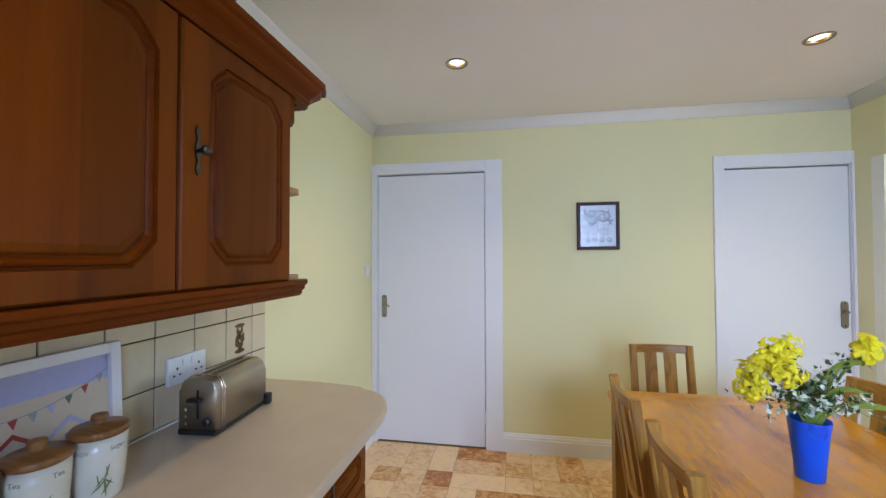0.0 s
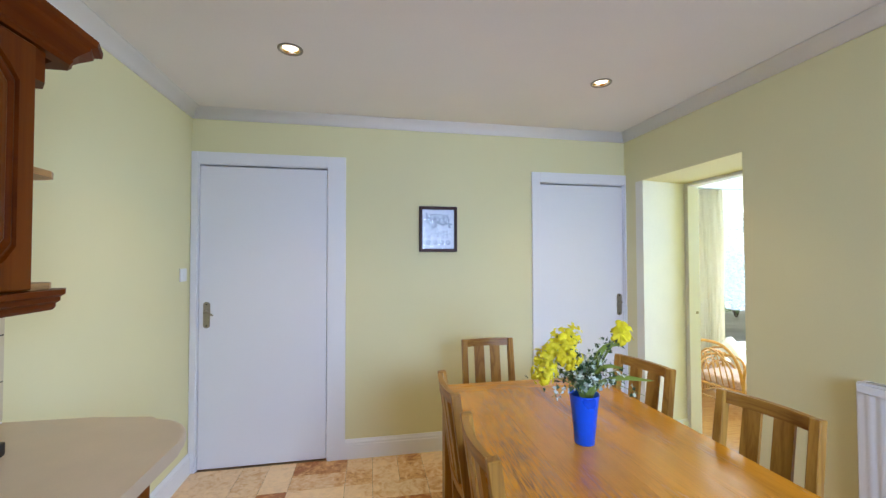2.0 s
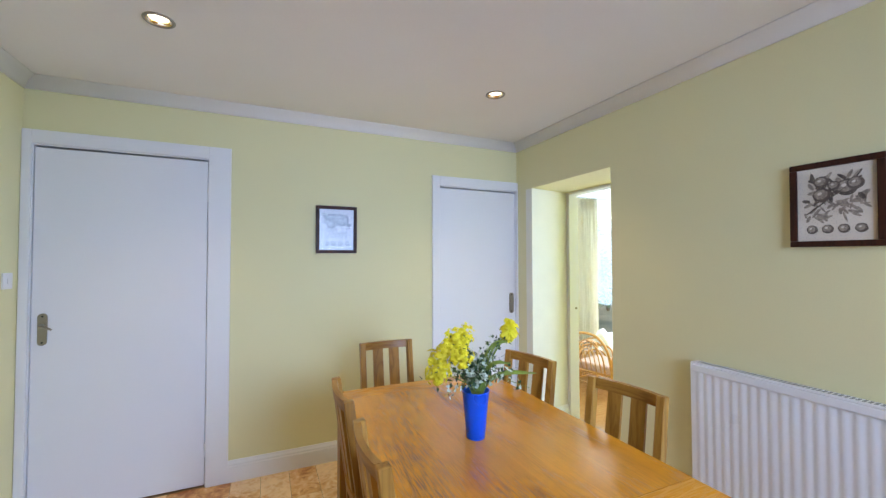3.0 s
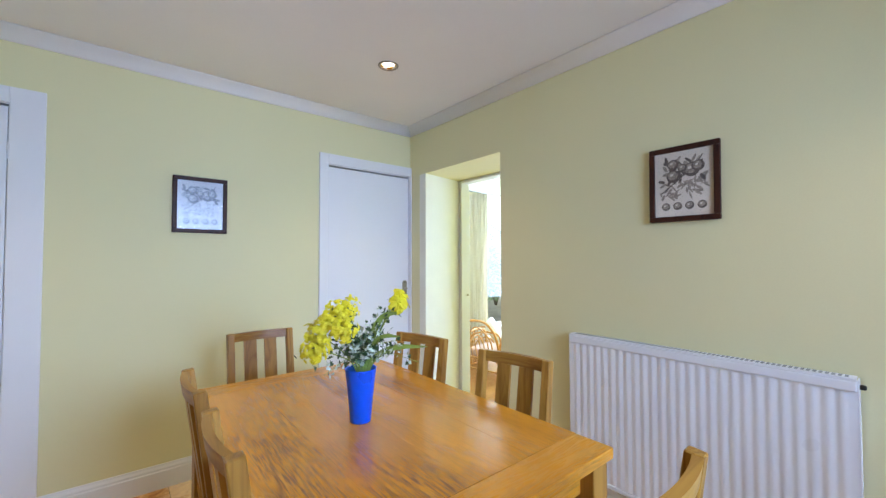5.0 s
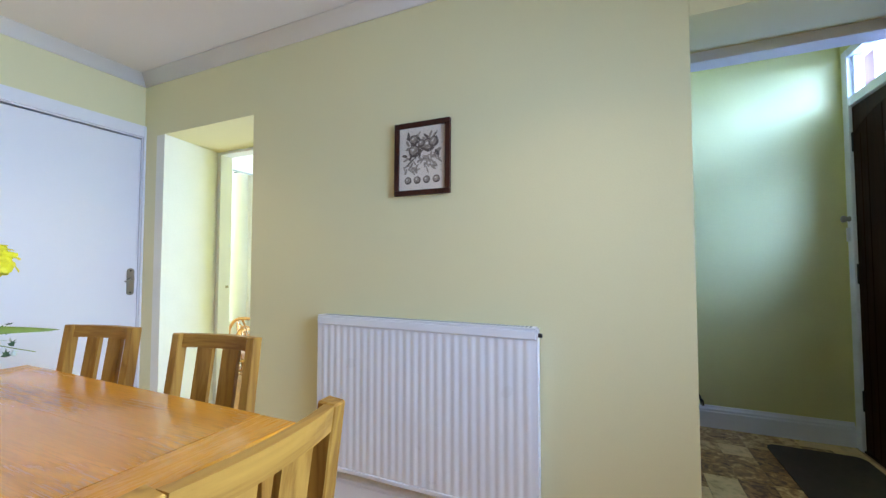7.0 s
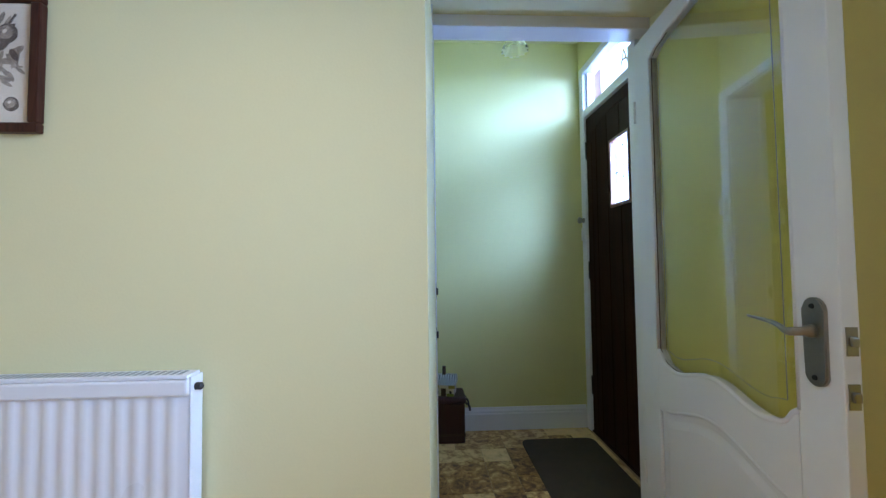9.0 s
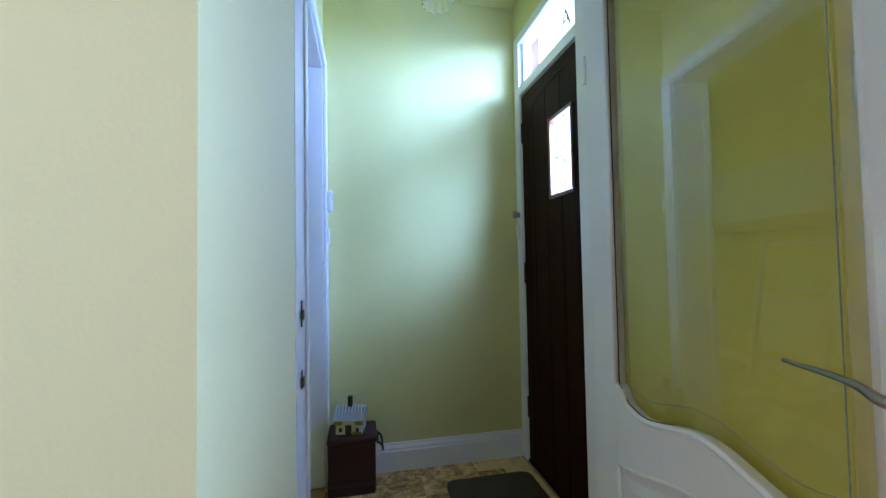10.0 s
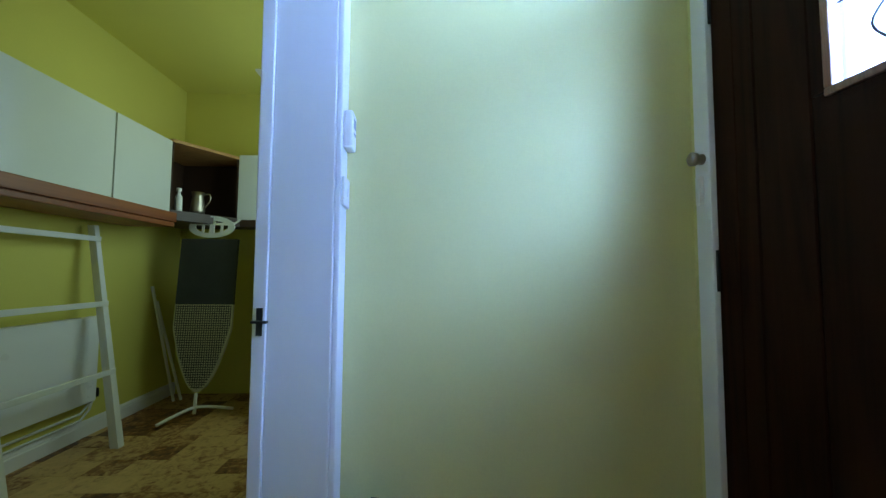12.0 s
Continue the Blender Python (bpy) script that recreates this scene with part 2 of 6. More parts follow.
def stone_tile(name, light, mid, dark, rough=0.32, tones=0.55):
    """Mottled stone-look vinyl: each piece its own tone, clouds and veins within it."""
    m, nt, p, add, link = shader(name)
    co, info = add("ShaderNodeTexCoord"), add("ShaderNodeObjectInfo")
    off = add("ShaderNodeVectorMath")
    off.operation = "MULTIPLY_ADD"
    off.inputs[1].default_value = (17.0, 23.0, 5.0)
    comb = add("ShaderNodeCombineXYZ")
    for k in range(3):
        link(info.outputs["Random"], comb.inputs[k])
    link(comb.outputs[0], off.inputs[0])
    link(co.outputs["Object"], off.inputs[2])
    cloud, vein = add("ShaderNodeTexNoise"), add("ShaderNodeTexNoise")
    cloud.inputs["Scale"].default_value, cloud.inputs["Detail"].default_value, cloud.inputs["Distortion"].default_value = 11, 8, 1.6
    vein.inputs["Scale"].default_value, vein.inputs["Detail"].default_value, vein.inputs["Distortion"].default_value = 16, 8, 2.5
    link(off.outputs[0], cloud.inputs["Vector"])
    link(off.outputs[0], vein.inputs["Vector"])
    tone = add("ShaderNodeMath")
    tone.operation = "MULTIPLY_ADD"
    tone.inputs[1].default_value, tone.inputs[2].default_value = tones, -tones / 2
    link(info.outputs["Random"], tone.inputs[0])
    s1, s2 = add("ShaderNodeMath"), add("ShaderNodeMix")
    s2.data_type = "FLOAT"
    s2.inputs[0].default_value = 0.4
    link(cloud.outputs[0], s2.inputs[2])
    link(vein.outputs[0], s2.inputs[3])
    link(s2.outputs[0], s1.inputs[0])
    link(tone.outputs[0], s1.inputs[1])
    cr = add("ShaderNodeValToRGB")
    ramp(cr, ((0.28, dark), (0.43, mid), (0.56, light), (0.74, mul(light, 1.15))))
    link(s1.outputs[0], cr.inputs[0])
    link(cr.outputs[0], p.inputs["Base Color"])
    p.inputs["Roughness"].default_value = rough
    return m


wall_paint = surface("pale_yellow_paint", (0.79, 0.735, 0.43), 0.75, vary=0.025, scale=1.2, fine=160, bump=0.04)
hall_paint = surface("yellow_green_paint", (0.71, 0.67, 0.29), 0.7, vary=0.04, scale=1.5, fine=140, bump=0.05)
utility_paint = surface("strong_yellow_paint", (0.66, 0.61, 0.13), 0.75, vary=0.05, scale=1.5, fine=140, bump=0.05)
sun_paint = surface("cream_paint", (0.85, 0.83, 0.72), 0.7, vary=0.03)
ceil_paint = surface("ceiling_white", (0.86, 0.82, 0.80), 0.85, vary=0.025, scale=1.5, fine=120, bump=0.05)
coving_paint = surface("coving_white", (0.84, 0.815, 0.81), 0.8, vary=0.02, scale=2, fine=120, bump=0.04)
gloss_white = surface("gloss_white_paint", (0.83, 0.83, 0.85), 0.32, vary=0.01, scale=3, fine=50, bump=0.012)
radiator_white = surface("radiator_enamel", (0.82, 0.83, 0.86), 0.3, vary=0.015, bump=0.01)
door_white = surface("door_white_paint", (0.83, 0.83, 0.86), 0.5, vary=0.008, scale=2.5, fine=60, bump=0.012)
oak = flecked_oak("oak_light", (0.19, 0.052, 0.003), (0.82, 0.350, 0.026), "y", 0.20, 0.22)
oak_x = flecked_oak("oak_cross", (0.21, 0.060, 0.004), (0.84, 0.37, 0.032), "x", 0.26, 0.15)
chair_oak = wood("chair_oak", (0.26, 0.110, 0.014), (0.49, 0.255, 0.045), "z", 0.36, 0.05, spec=0.3, rings=9, warp=0.8, stretch=0.08)
chair_oak_x = wood("chair_oak_cross", (0.26, 0.110, 0.014), (0.49, 0.255, 0.045), "x", 0.36, 0.05, spec=0.3, rings=9, warp=0.8, stretch=0.08)
cherry = wood("cherry_door", (0.118, 0.0225, 0.0006), (0.180, 0.0430, 0.0012), "z", 0.36, 0.0, rings=3, warp=0.5, stretch=0.05, spread=0.08, spec=0.13)
staves(cherry, 7.4, 0.17)
cherry_y = wood("cherry_rail", (0.105, 0.0185, 0.0006), (0.160, 0.033, 0.0011), "y", 0.40, 0.0, rings=3, warp=0.5, spec=0.09, stretch=0.07)
edge_oak = wood("edge_oak", (0.30, 0.14, 0.04), (0.50, 0.27, 0.09), "y", 0.4, 0.1)
frame_wood = wood("mahogany_frame", (0.026, 0.009, 0.006), (0.062, 0.020, 0.011), "z", 0.4, 0.0, spec=0.2)
dark_door = wood("dark_stained_door", (0.012, 0.0036, 0.0014), (0.026, 0.0080, 0.0030), "z", 0.55, 0.0, spec=0.06, rings=6, warp=0.8, stretch=0.06)
pelmet_wood = wood("pelmet_wood", (0.16, 0.038, 0.008), (0.30, 0.095, 0.024), "x", 0.45, 0.0, rings=5, warp=0.5, stretch=0.06)
dark_brown = surface("dark_brown_board", (0.045, 0.022, 0.012), 0.5, vary=0.2)
worktop_stone = surface("beige_laminate", (0.63, 0.51, 0.365), 0.32, vary=0.07, scale=9, fine=220, bump=0.015)
wall_tile = surface("cream_glazed_tile", (0.66, 0.56, 0.38), 0.22, vary=0.06, scale=7, fine=40, bump=0.02, spread=0.05)
grout = surface("dark_grout", (0.035, 0.022, 0.012), 0.9, vary=0.2)
motif_brown = surface("brown_glaze", (0.12, 0.055, 0.02), 0.3, vary=0.3, scale=60)
floor_tile = stone_tile("floor_stone", (0.88, 0.60, 0.33), (0.76, 0.40, 0.14), (0.46, 0.15, 0.03), tones=0.42)
# same brown vinyl as in the hall, darkened for the utility room's dim light
brown_tile_dim = stone_tile("brown_stone_dim", (0.55, 0.36, 0.14), (0.27, 0.12, 0.03), (0.07, 0.022, 0.005), 0.5, 0.30)
# lighter copy of that vinyl: the hall's brighter daylight is in the colour
brown_tile_lit = stone_tile("brown_stone_lit", (0.72, 0.50, 0.22), (0.40, 0.20, 0.055), (0.10, 0.034, 0.008), 0.45, 0.35)
# deeper than the wall's yellow: warm shade behind the glazed door, put into colour
shaded_yellow = surface("shaded_yellow_paint", (0.82, 0.72, 0.17), 0.75, vary=0.05, scale=1.5, fine=140, bump=0.04)
grout_floor = surface("floor_joint", (0.40, 0.25, 0.13), 0.6, vary=0.15)
steel = surface("brushed_steel", (0.46, 0.41, 0.33), 0.40, 1.0, vary=0.10, scale=9, fine=260, bump=0.01)
nickel = surface("satin_nickel", (0.36, 0.33, 0.29), 0.32, 1.0, vary=0.08, bump=0.01)
chrome = surface("polished_chrome", (0.75, 0.75, 0.76), 0.08, 1.0, vary=0.03, bump=0)
pewter = surface("antique_pewter", (0.09, 0.09, 0.08), 0.35, 1.0, vary=0.3, scale=60)
brass = surface("polished_brass", (0.78, 0.56, 0.24), 0.22, 1.0, vary=0.06, bump=0)
black = surface("black_plastic", (0.012, 0.012, 0.012), 0.35, vary=0.1, bump=0.02)
white_plastic = surface("white_plastic", (0.82, 0.82, 0.80), 0.3, vary=0.02, bump=0)
blue_glaze = surface("cobalt_vase", (0.002, 0.130, 0.97), 0.30, vary=0.08, scale=9, bump=0.01, spec=0.25)
blue_glaze.node_tree.nodes["Principled BSDF"].inputs["Transmission Weight"].default_value = 0.35
yellow_petal = surface("yellow_petal", (0.95, 0.74, 0.02), 0.6, vary=0.2, scale=40, spread=0.1, bump=0)
leaf_green = surface("leaf_green", (0.030, 0.075, 0.022), 0.5, vary=0.35, scale=30)
leaf_pale = surface("variegated_leaf", (0.62, 0.68, 0.55), 0.5, vary=0.35, scale=60)
stem_green = surface("stem_green", (0.20, 0.27, 0.035), 0.5, vary=0.2, scale=30)
paper = surface("aged_paper", (0.64, 0.53, 0.40), 0.7, vary=0.05, scale=9, coat=0.2)
paper_blue = surface("cool_paper", (0.52, 0.53, 0.55), 0.7, vary=0.04, scale=9, coat=0.6)
ink_brown = surface("sepia_ink", (0.11, 0.075, 0.05), 0.7, vary=0.45, scale=70)
ink_faint = surface("faded_sepia_ink", (0.28, 0.21, 0.15), 0.7, vary=0.4, scale=90)
ink_pale = surface("faded_grey_ink", (0.38, 0.40, 0.43), 0.7, vary=0.3, scale=90)
ink_grey = surface("grey_ink", (0.24, 0.26, 0.29), 0.7, vary=0.35, scale=70)
ceramic = surface("cream_ceramic", (0.74, 0.72, 0.60), 0.25, vary=0.05, scale=8, coat=0.3)
lid_wood = wood("lid_wood", (0.19, 0.075, 0.018), (0.32, 0.135, 0.035), "x", 0.4, 0.2)
motif_green = surface("olive_glaze", (0.20, 0.24, 0.08), 0.3, vary=0.35, scale=60)
lilac = surface("lilac_print", (0.42, 0.43, 0.66), 0.6, vary=0.08)
red_print = surface("red_print", (0.42, 0.06, 0.05), 0.6)
green_print = surface("green_print", (0.10, 0.20, 0.10), 0.6)
mat_fibre = surface("mat_fibre", (0.06, 0.042, 0.026), 0.95, vary=0.25, scale=20, fine=400, bump=0.5)
maroon = surface("maroon_lacquer", (0.032, 0.007, 0.008), 0.4, vary=0.2)
slate = surface("grey_print", (0.30, 0.33, 0.34), 0.6, vary=0.3, scale=120)
clear = glass_of("clear_glass")
print_glass = glass_of("print_glass", (0.98, 0.98, 0.98), 0.04)
print_glass.node_tree.nodes["Principled BSDF"].inputs["IOR"].default_value = 1.12
frosted = glass_of("obscure_glass", (0.97, 0.99, 1.0), 0.35)
rattan = surface("honey_rattan", (0.60, 0.29, 0.06), 0.4, vary=0.25, scale=30, coat=0.3)
cushion_cloth = surface("red_check_cloth", (0.62, 0.42, 0.34), 0.9, vary=0.3, scale=40, bump=0.2)
white_cloth = surface("white_cloth", (0.82, 0.80, 0.76), 0.9, vary=0.05, bump=0.15)
curtain_cloth = surface("cream_curtain", (0.88, 0.85, 0.77), 0.9, vary=0.06, scale=12, fine=300, bump=0.15)
cn, ct = curtain_cloth.node_tree, curtain_cloth.node_tree.nodes
tl, mx = ct.new("ShaderNodeBsdfTranslucent"), ct.new("ShaderNodeMixShader")
tl.inputs["Color"].default_value = (0.85, 0.80, 0.66, 1)
cn.links.new(ct["Principled BSDF"].outputs[0], mx.inputs[1])
cn.links.new(tl.outputs[0], mx.inputs[2])
cn.links.new(mx.outputs[0], ct["Material Output"].inputs["Surface"])
laminate = wood("honey_laminate", (0.38, 0.17, 0.05), (0.56, 0.29, 0.10), "x", 0.18, 0.4)
fridge_white = surface("fridge_enamel", (0.70, 0.71, 0.66), 0.3, vary=0.03)
cab_white = surface("cabinet_laminate", (0.66, 0.68, 0.62), 0.4, vary=0.03, scale=3)
board_cover = surface("charcoal_cover", (0.035, 0.04, 0.04), 0.9, vary=0.2)
board_stripe = surface("oatmeal_stripe", (0.50, 0.48, 0.32), 0.9, vary=0.1)
white_metal = surface("white_metal", (0.75, 0.76, 0.74), 0.35, vary=0.04)
grass = surface("pale_paving", (0.52, 0.52, 0.46), 0.95, vary=0.2, scale=4, fine=60, bump=0.5)
hedge_leaf = surface("hedge_leaf", (0.20, 0.36, 0.14), 0.6, vary=0.4, scale=20)
bark = surface("bark", (0.10, 0.07, 0.045), 0.9, vary=0.3)
outer_stone = surface("rendered_wall", (0.5, 0.48, 0.42), 0.9, vary=0.1)
lamp_glow = glow("halogen_glow", (1.0, 0.93, 0.80), 3.0)

# ---- the setting ----
W, CEIL, CEIL2, SOUTH = 3.12, 2.34, 2.63, -4.30


def setting(name, bm, material, label, category, parent=None):
    return tagged(part(name, bm, material, parent), label, category, "", "structure")


def pierced(lo, hi, z, holes, thick, axis):
    """Boxes of a wall along x or y from lo to hi, with holes (a, b, z0, z1); thick: its two faces."""
    out, at = [], lo
    def put(a, b, z0, z1):
        if b - a > 1e-4 and z1 - z0 > 1e-4:
            out.append((a, thick[0], z0, b, thick[1], z1) if axis == "x" else (thick[0], a, z0, thick[1], b, z1))
    for a, b, z0, z1 in sorted(holes):
        put(at, a, *z)
        put(a, b, z[0], z0)
        put(a, b, z1, z[1])
        at = b
    put(at, hi, *z)
    return out


TOP = 2.75
setting("wall_west", B((-0.2, SOUTH - 0.2, 0, 0, 0.0, CEIL)), wall_paint, "pale yellow painted plaster wall behind the worktop", "wall")
setting("wall_north", B(*pierced(-0.2, 3.64, (0, CEIL), [(0.035, 0.855, 0, 1.992), (2.392, 3.112, 0, 1.945)], (0.0, 0.16), "x")),
        wall_paint, "pale yellow painted wall with two white doors", "wall")
setting("wall_south", B(*pierced(-0.2, 3.70, (0, TOP), [(1.50, 2.58, 1.0, 2.16)], (SOUTH - 0.2, SOUTH), "x")), shaded_yellow, "deep yellow wall with a wide window", "wall")
east = setting("wall_east", B(*pierced(SOUTH, -1.07, (0, CEIL), [(-3.985, -3.068, 0, 2.10)], (W, 3.79), "y"), *pierced(-1.07, 0.0, (0, CEIL), [(-1.0, -0.13, 0, 1.94)], (W, 3.64), "y")),
               wall_paint, "thick pale yellow wall pierced by two deep openings", "wall")
bm = bmesh.new()
prism(bm, [(W, -0.13), (W, -0.21), (3.55, -0.132)], 1.94)
# Cream, not the wall's yellow: this side's daylight is put into its colour.
setting("reveal_splay", bm, sun_paint, "splayed side of the deep opening, paler for its daylight", "wall")
# Slab added over the pale reveal; its deeper yellow stands for warm shade.
setting("wall_reveal", B((W + 0.002, -3.9848, 0, 3.658, -3.981, 2.0)), shaded_yellow, "thin slab on the doorway's side, warm shade in its yellow", "wall")
SPOTS = ((0.770, -0.880), (2.400, -0.819), (0.770, -2.75), (2.400, -2.75))
CUT = 0.036
bm = bmesh.new()
gxs = sorted({-0.2, 3.79} | {x + d for x, y in SPOTS for d in (-CUT, CUT)})
gys = sorted({SOUTH - 0.2, 0.16} | {y + d for x, y in SPOTS for d in (-CUT, CUT)})
grid = {(x, y): bm.verts.new((x, y, CEIL)) for x in gxs for y in gys}
for xa, xb in zip(gxs, gxs[1:]):
    for ya, yb in zip(gys, gys[1:]):
        if not any(abs((xa + xb) / 2 - x) < CUT and abs((ya + yb) / 2 - y) < CUT for x, y in SPOTS):
            bm.faces.new((grid[xa, ya], grid[xb, ya], grid[xb, yb], grid[xa, yb]))
up = bmesh.ops.extrude_face_region(bm, geom=list(bm.faces), use_keep_orig=True)
bmesh.ops.translate(bm, verts=[v for v in up["geom"] if isinstance(v, bmesh.types.BMVert)], vec=(0, 0, 0.06))
bmesh.ops.delete(bm, geom=[v for v in bm.verts if not v.link_faces], context="VERTS")
setting("ceiling_kitchen", bm, ceil_paint, "matt off-white plaster ceiling with recessed spotlights", "ceiling")


def coving(name, pts, inward):
    """A quarter-hollow cornice along a straight line under the ceiling."""
    (ax, ay), (bx, by) = pts
    nx, ny = inward
    prof = [(0.0, -0.062), (0.0, 0.0), (0.068, 0.0), (0.064, -0.005), (0.050, -0.012), (0.034, -0.024), (0.020, -0.040), (0.012, -0.055), (0.008, -0.062)]
    bm = bmesh.new()
    ends = []
    for x, y in ((ax, ay), (bx, by)):
        ends.append([bm.verts.new((x + nx * d, y + ny * d, CEIL - 0.001 + h)) for d, h in prof])
    a, b = ends
    for i in range(len(prof)):
        j = (i + 1) % len(prof)
        bm.faces.new((a[i], a[j], b[j], b[i]))
    bm.faces.new(a)
    bm.faces.new(b[::-1])
    ob = setting(name, bm, coving_paint, "white plaster coving under the ceiling", "cornice")
    for f in ob.data.polygons:
        f.use_smooth = len(f.vertices) == 4 and f.normal.z < -0.03
    return ob


coving("trim_north", ((0.0, 0.0), (W, 0.0)), (0, -1))
coving("trim_west", ((0.0, SOUTH), (0.0, -0.0)), (1, 0))
coving("trim_east", ((W, SOUTH), (W, 0.0)), (-1, 0))

# rooms beyond
setting("wall_sunroom_north", B(*pierced(3.50, 6.6, (-0.02, TOP), [(4.95, 6.3, 0.32, 1.95)], (1.05, 1.25), "x")), sun_paint, "cream painted sunroom wall with a large window", "wall")
# The opening in this wall is made up to hold the sunroom's fill lamp.
setting("wall_sunroom_east", B(*pierced(-1.07, 1.05, (-0.02, TOP), [(-0.9, 0.8, 0.6, 2.1)], (6.4, 6.6), "y")), sun_paint, "cream painted sunroom wall", "wall")
setting("wall_sunroom_west", B((3.50, 0.16, -0.02, 3.64, 1.05, TOP)), sun_paint, "cream painted sunroom wall", "wall")
setting("wall_utility_north", B((3.70, -1.17, -0.02, 7.35, -1.07, TOP)), utility_paint, "yellow painted utility room wall behind the cabinets", "wall")
setting("wall_utility_east", B((7.15, -3.045, -0.02, 7.35, -1.17, TOP)), utility_paint, "yellow painted end wall of the utility room", "wall")
setting("wall_partition", B(*pierced(3.79, 7.15, (-0.02, TOP), [(3.80, 4.75, -0.02, 2.17), (5.8, 6.7, 1.27, 2.17)], (-3.045, -2.875), "x")), hall_paint, "yellow painted partition with an open doorway", "wall")
setting("wall_hall_east", B((4.824, -4.14, -0.02, 4.96, -3.045, TOP)), hall_paint, "yellow-green wall washed by cool daylight", "wall")
setting("wall_hall_south", B(*pierced(3.79, 4.96, (-0.02, TOP), [(3.83, 4.805, -0.02, 2.43)], (-4.40, -4.14), "x")), hall_paint, "yellow wall round the front door", "wall")
setting("wall_hall_west", B((3.55, -4.4, CEIL + 0.06, 3.79, 0.16, TOP)), hall_paint, "yellow wall above the kitchen doorway", "wall")
setting("ceiling_hall", B((3.70, -4.4, CEIL2, 7.35, -2.96, CEIL2 + 0.06)), hall_paint, "yellow painted ceiling", "ceiling")
setting("ceiling_utility", B((3.70, -2.96, CEIL2, 7.35, -1.07, CEIL2 + 0.06)), utility_paint, "strong yellow painted utility ceiling", "ceiling")
bm = bmesh.new()
prism(bm, [(W, 2.10), (W, 1.955), (3.70, 2.094), (3.70, 2.10)], 0.915, Matrix.Translation((0, -3.9845, 0)) @ UP["y"])
setting("soffit_slope", bm, wall_paint, "sloping pale yellow soffit of the hall opening", "wall")
bm = bmesh.new()
prism(bm, [(W, -3.068), (3.57, -3.068), (3.57, -3.0965)], 1.96)
setting("reveal_splay_hall", bm, wall_paint, "splayed pale yellow side of the hall opening", "wall")
setting("ceiling_sunroom", B((3.5, -1.07, CEIL2 - 0.1, 6.6, 1.25, CEIL2)), ceil_paint, "white ceiling of the sunroom", "ceiling")
# Unseen slab and upper wall, added to keep sky light out of the rooms.
setting("sky_block_slab", B((-0.6, -4.9, TOP, 7.9, 1.6, TOP + 0.1)), outer_stone, "unseen slab over the house, added to keep sky light out", "roof")
setting("wall_above_kitchen", B((-0.2, 0.0, CEIL + 0.06, 3.55, 0.16, TOP), (-0.2, SOUTH, CEIL + 0.06, 0.0, 0.0, TOP)), outer_stone, "unseen wall closing the space under the slab", "wall")
setting("wall_closet_back", B((-0.2, 0.34, 0, 3.50, 0.4, TOP), (-0.2, 0.16, 0, -0.1, 0.34, TOP)), outer_stone, "plain wall behind the closed doors", "wall")

# floors
floor_k = setting("floor", B((-0.2, SOUTH - 0.2, -0.12, 3.79, 0.34, -0.004)), grout_floor, "stone-look vinyl floor in cream and orange blocks", "floor")
floor_h = setting("floor_hall", B((3.79, -4.4, -0.12, 7.35, -1.07, -0.004)), grout_floor, "brown stone-look vinyl floor", "floor")
floor_s = setting("floor_sunroom", B((3.60, -1.07, -0.12, 6.6, 1.25, 0.003)), laminate, "honey-coloured laminate floor", "floor")

# skirtings
def skirting(name, a, b, inward, h=0.13, t=0.018):
    (ax, ay), (bx, by) = a, b
    nx, ny = inward
    prof = [(0, 0), (t, 0), (t, h * 0.72), (t * 0.8, h * 0.76), (t * 0.8, h * 0.84), (t * 0.45, h * 0.93), (t * 0.3, h), (0, h)]
    bm = bmesh.new()
    ends = [[bm.verts.new((x + nx * d, y + ny * d, z)) for d, z in prof] for x, y in ((ax, ay), (bx, by))]
    p, q = ends
    for i in range(len(prof)):
        j = (i + 1) % len(prof)
        bm.faces.new((p[i], p[j], q[j], q[i]))
    bm.faces.new(p)
    bm.faces.new(q[::-1])
    return setting(name, bm, gloss_white, "white gloss-painted moulded skirting board", "skirting board")


skirting("baseboard_north", (0.965, 0.0), (2.33, 0.0), (0, -1))
skirting("baseboard_west", (0.0, -1.36), (0.0, 0.0), (1, 0))
skirting("baseboard_east", (W, -3.04), (W, -1.0), (-1, 0))
skirting("baseboard_corner", (W, -0.21), (W, -0.02), (-1, 0))
skirting("baseboard_reveal", (W, -0.212), (3.55, -0.134), (0.18, -0.98))
skirting("baseboard_hall_east", (4.824, -4.135), (4.824, -3.07), (-1, 0), 0.145, 0.022)
skirting("baseboard_utility", (5.0, -1.17), (7.15, -1.17), (0, -1), 0.10)


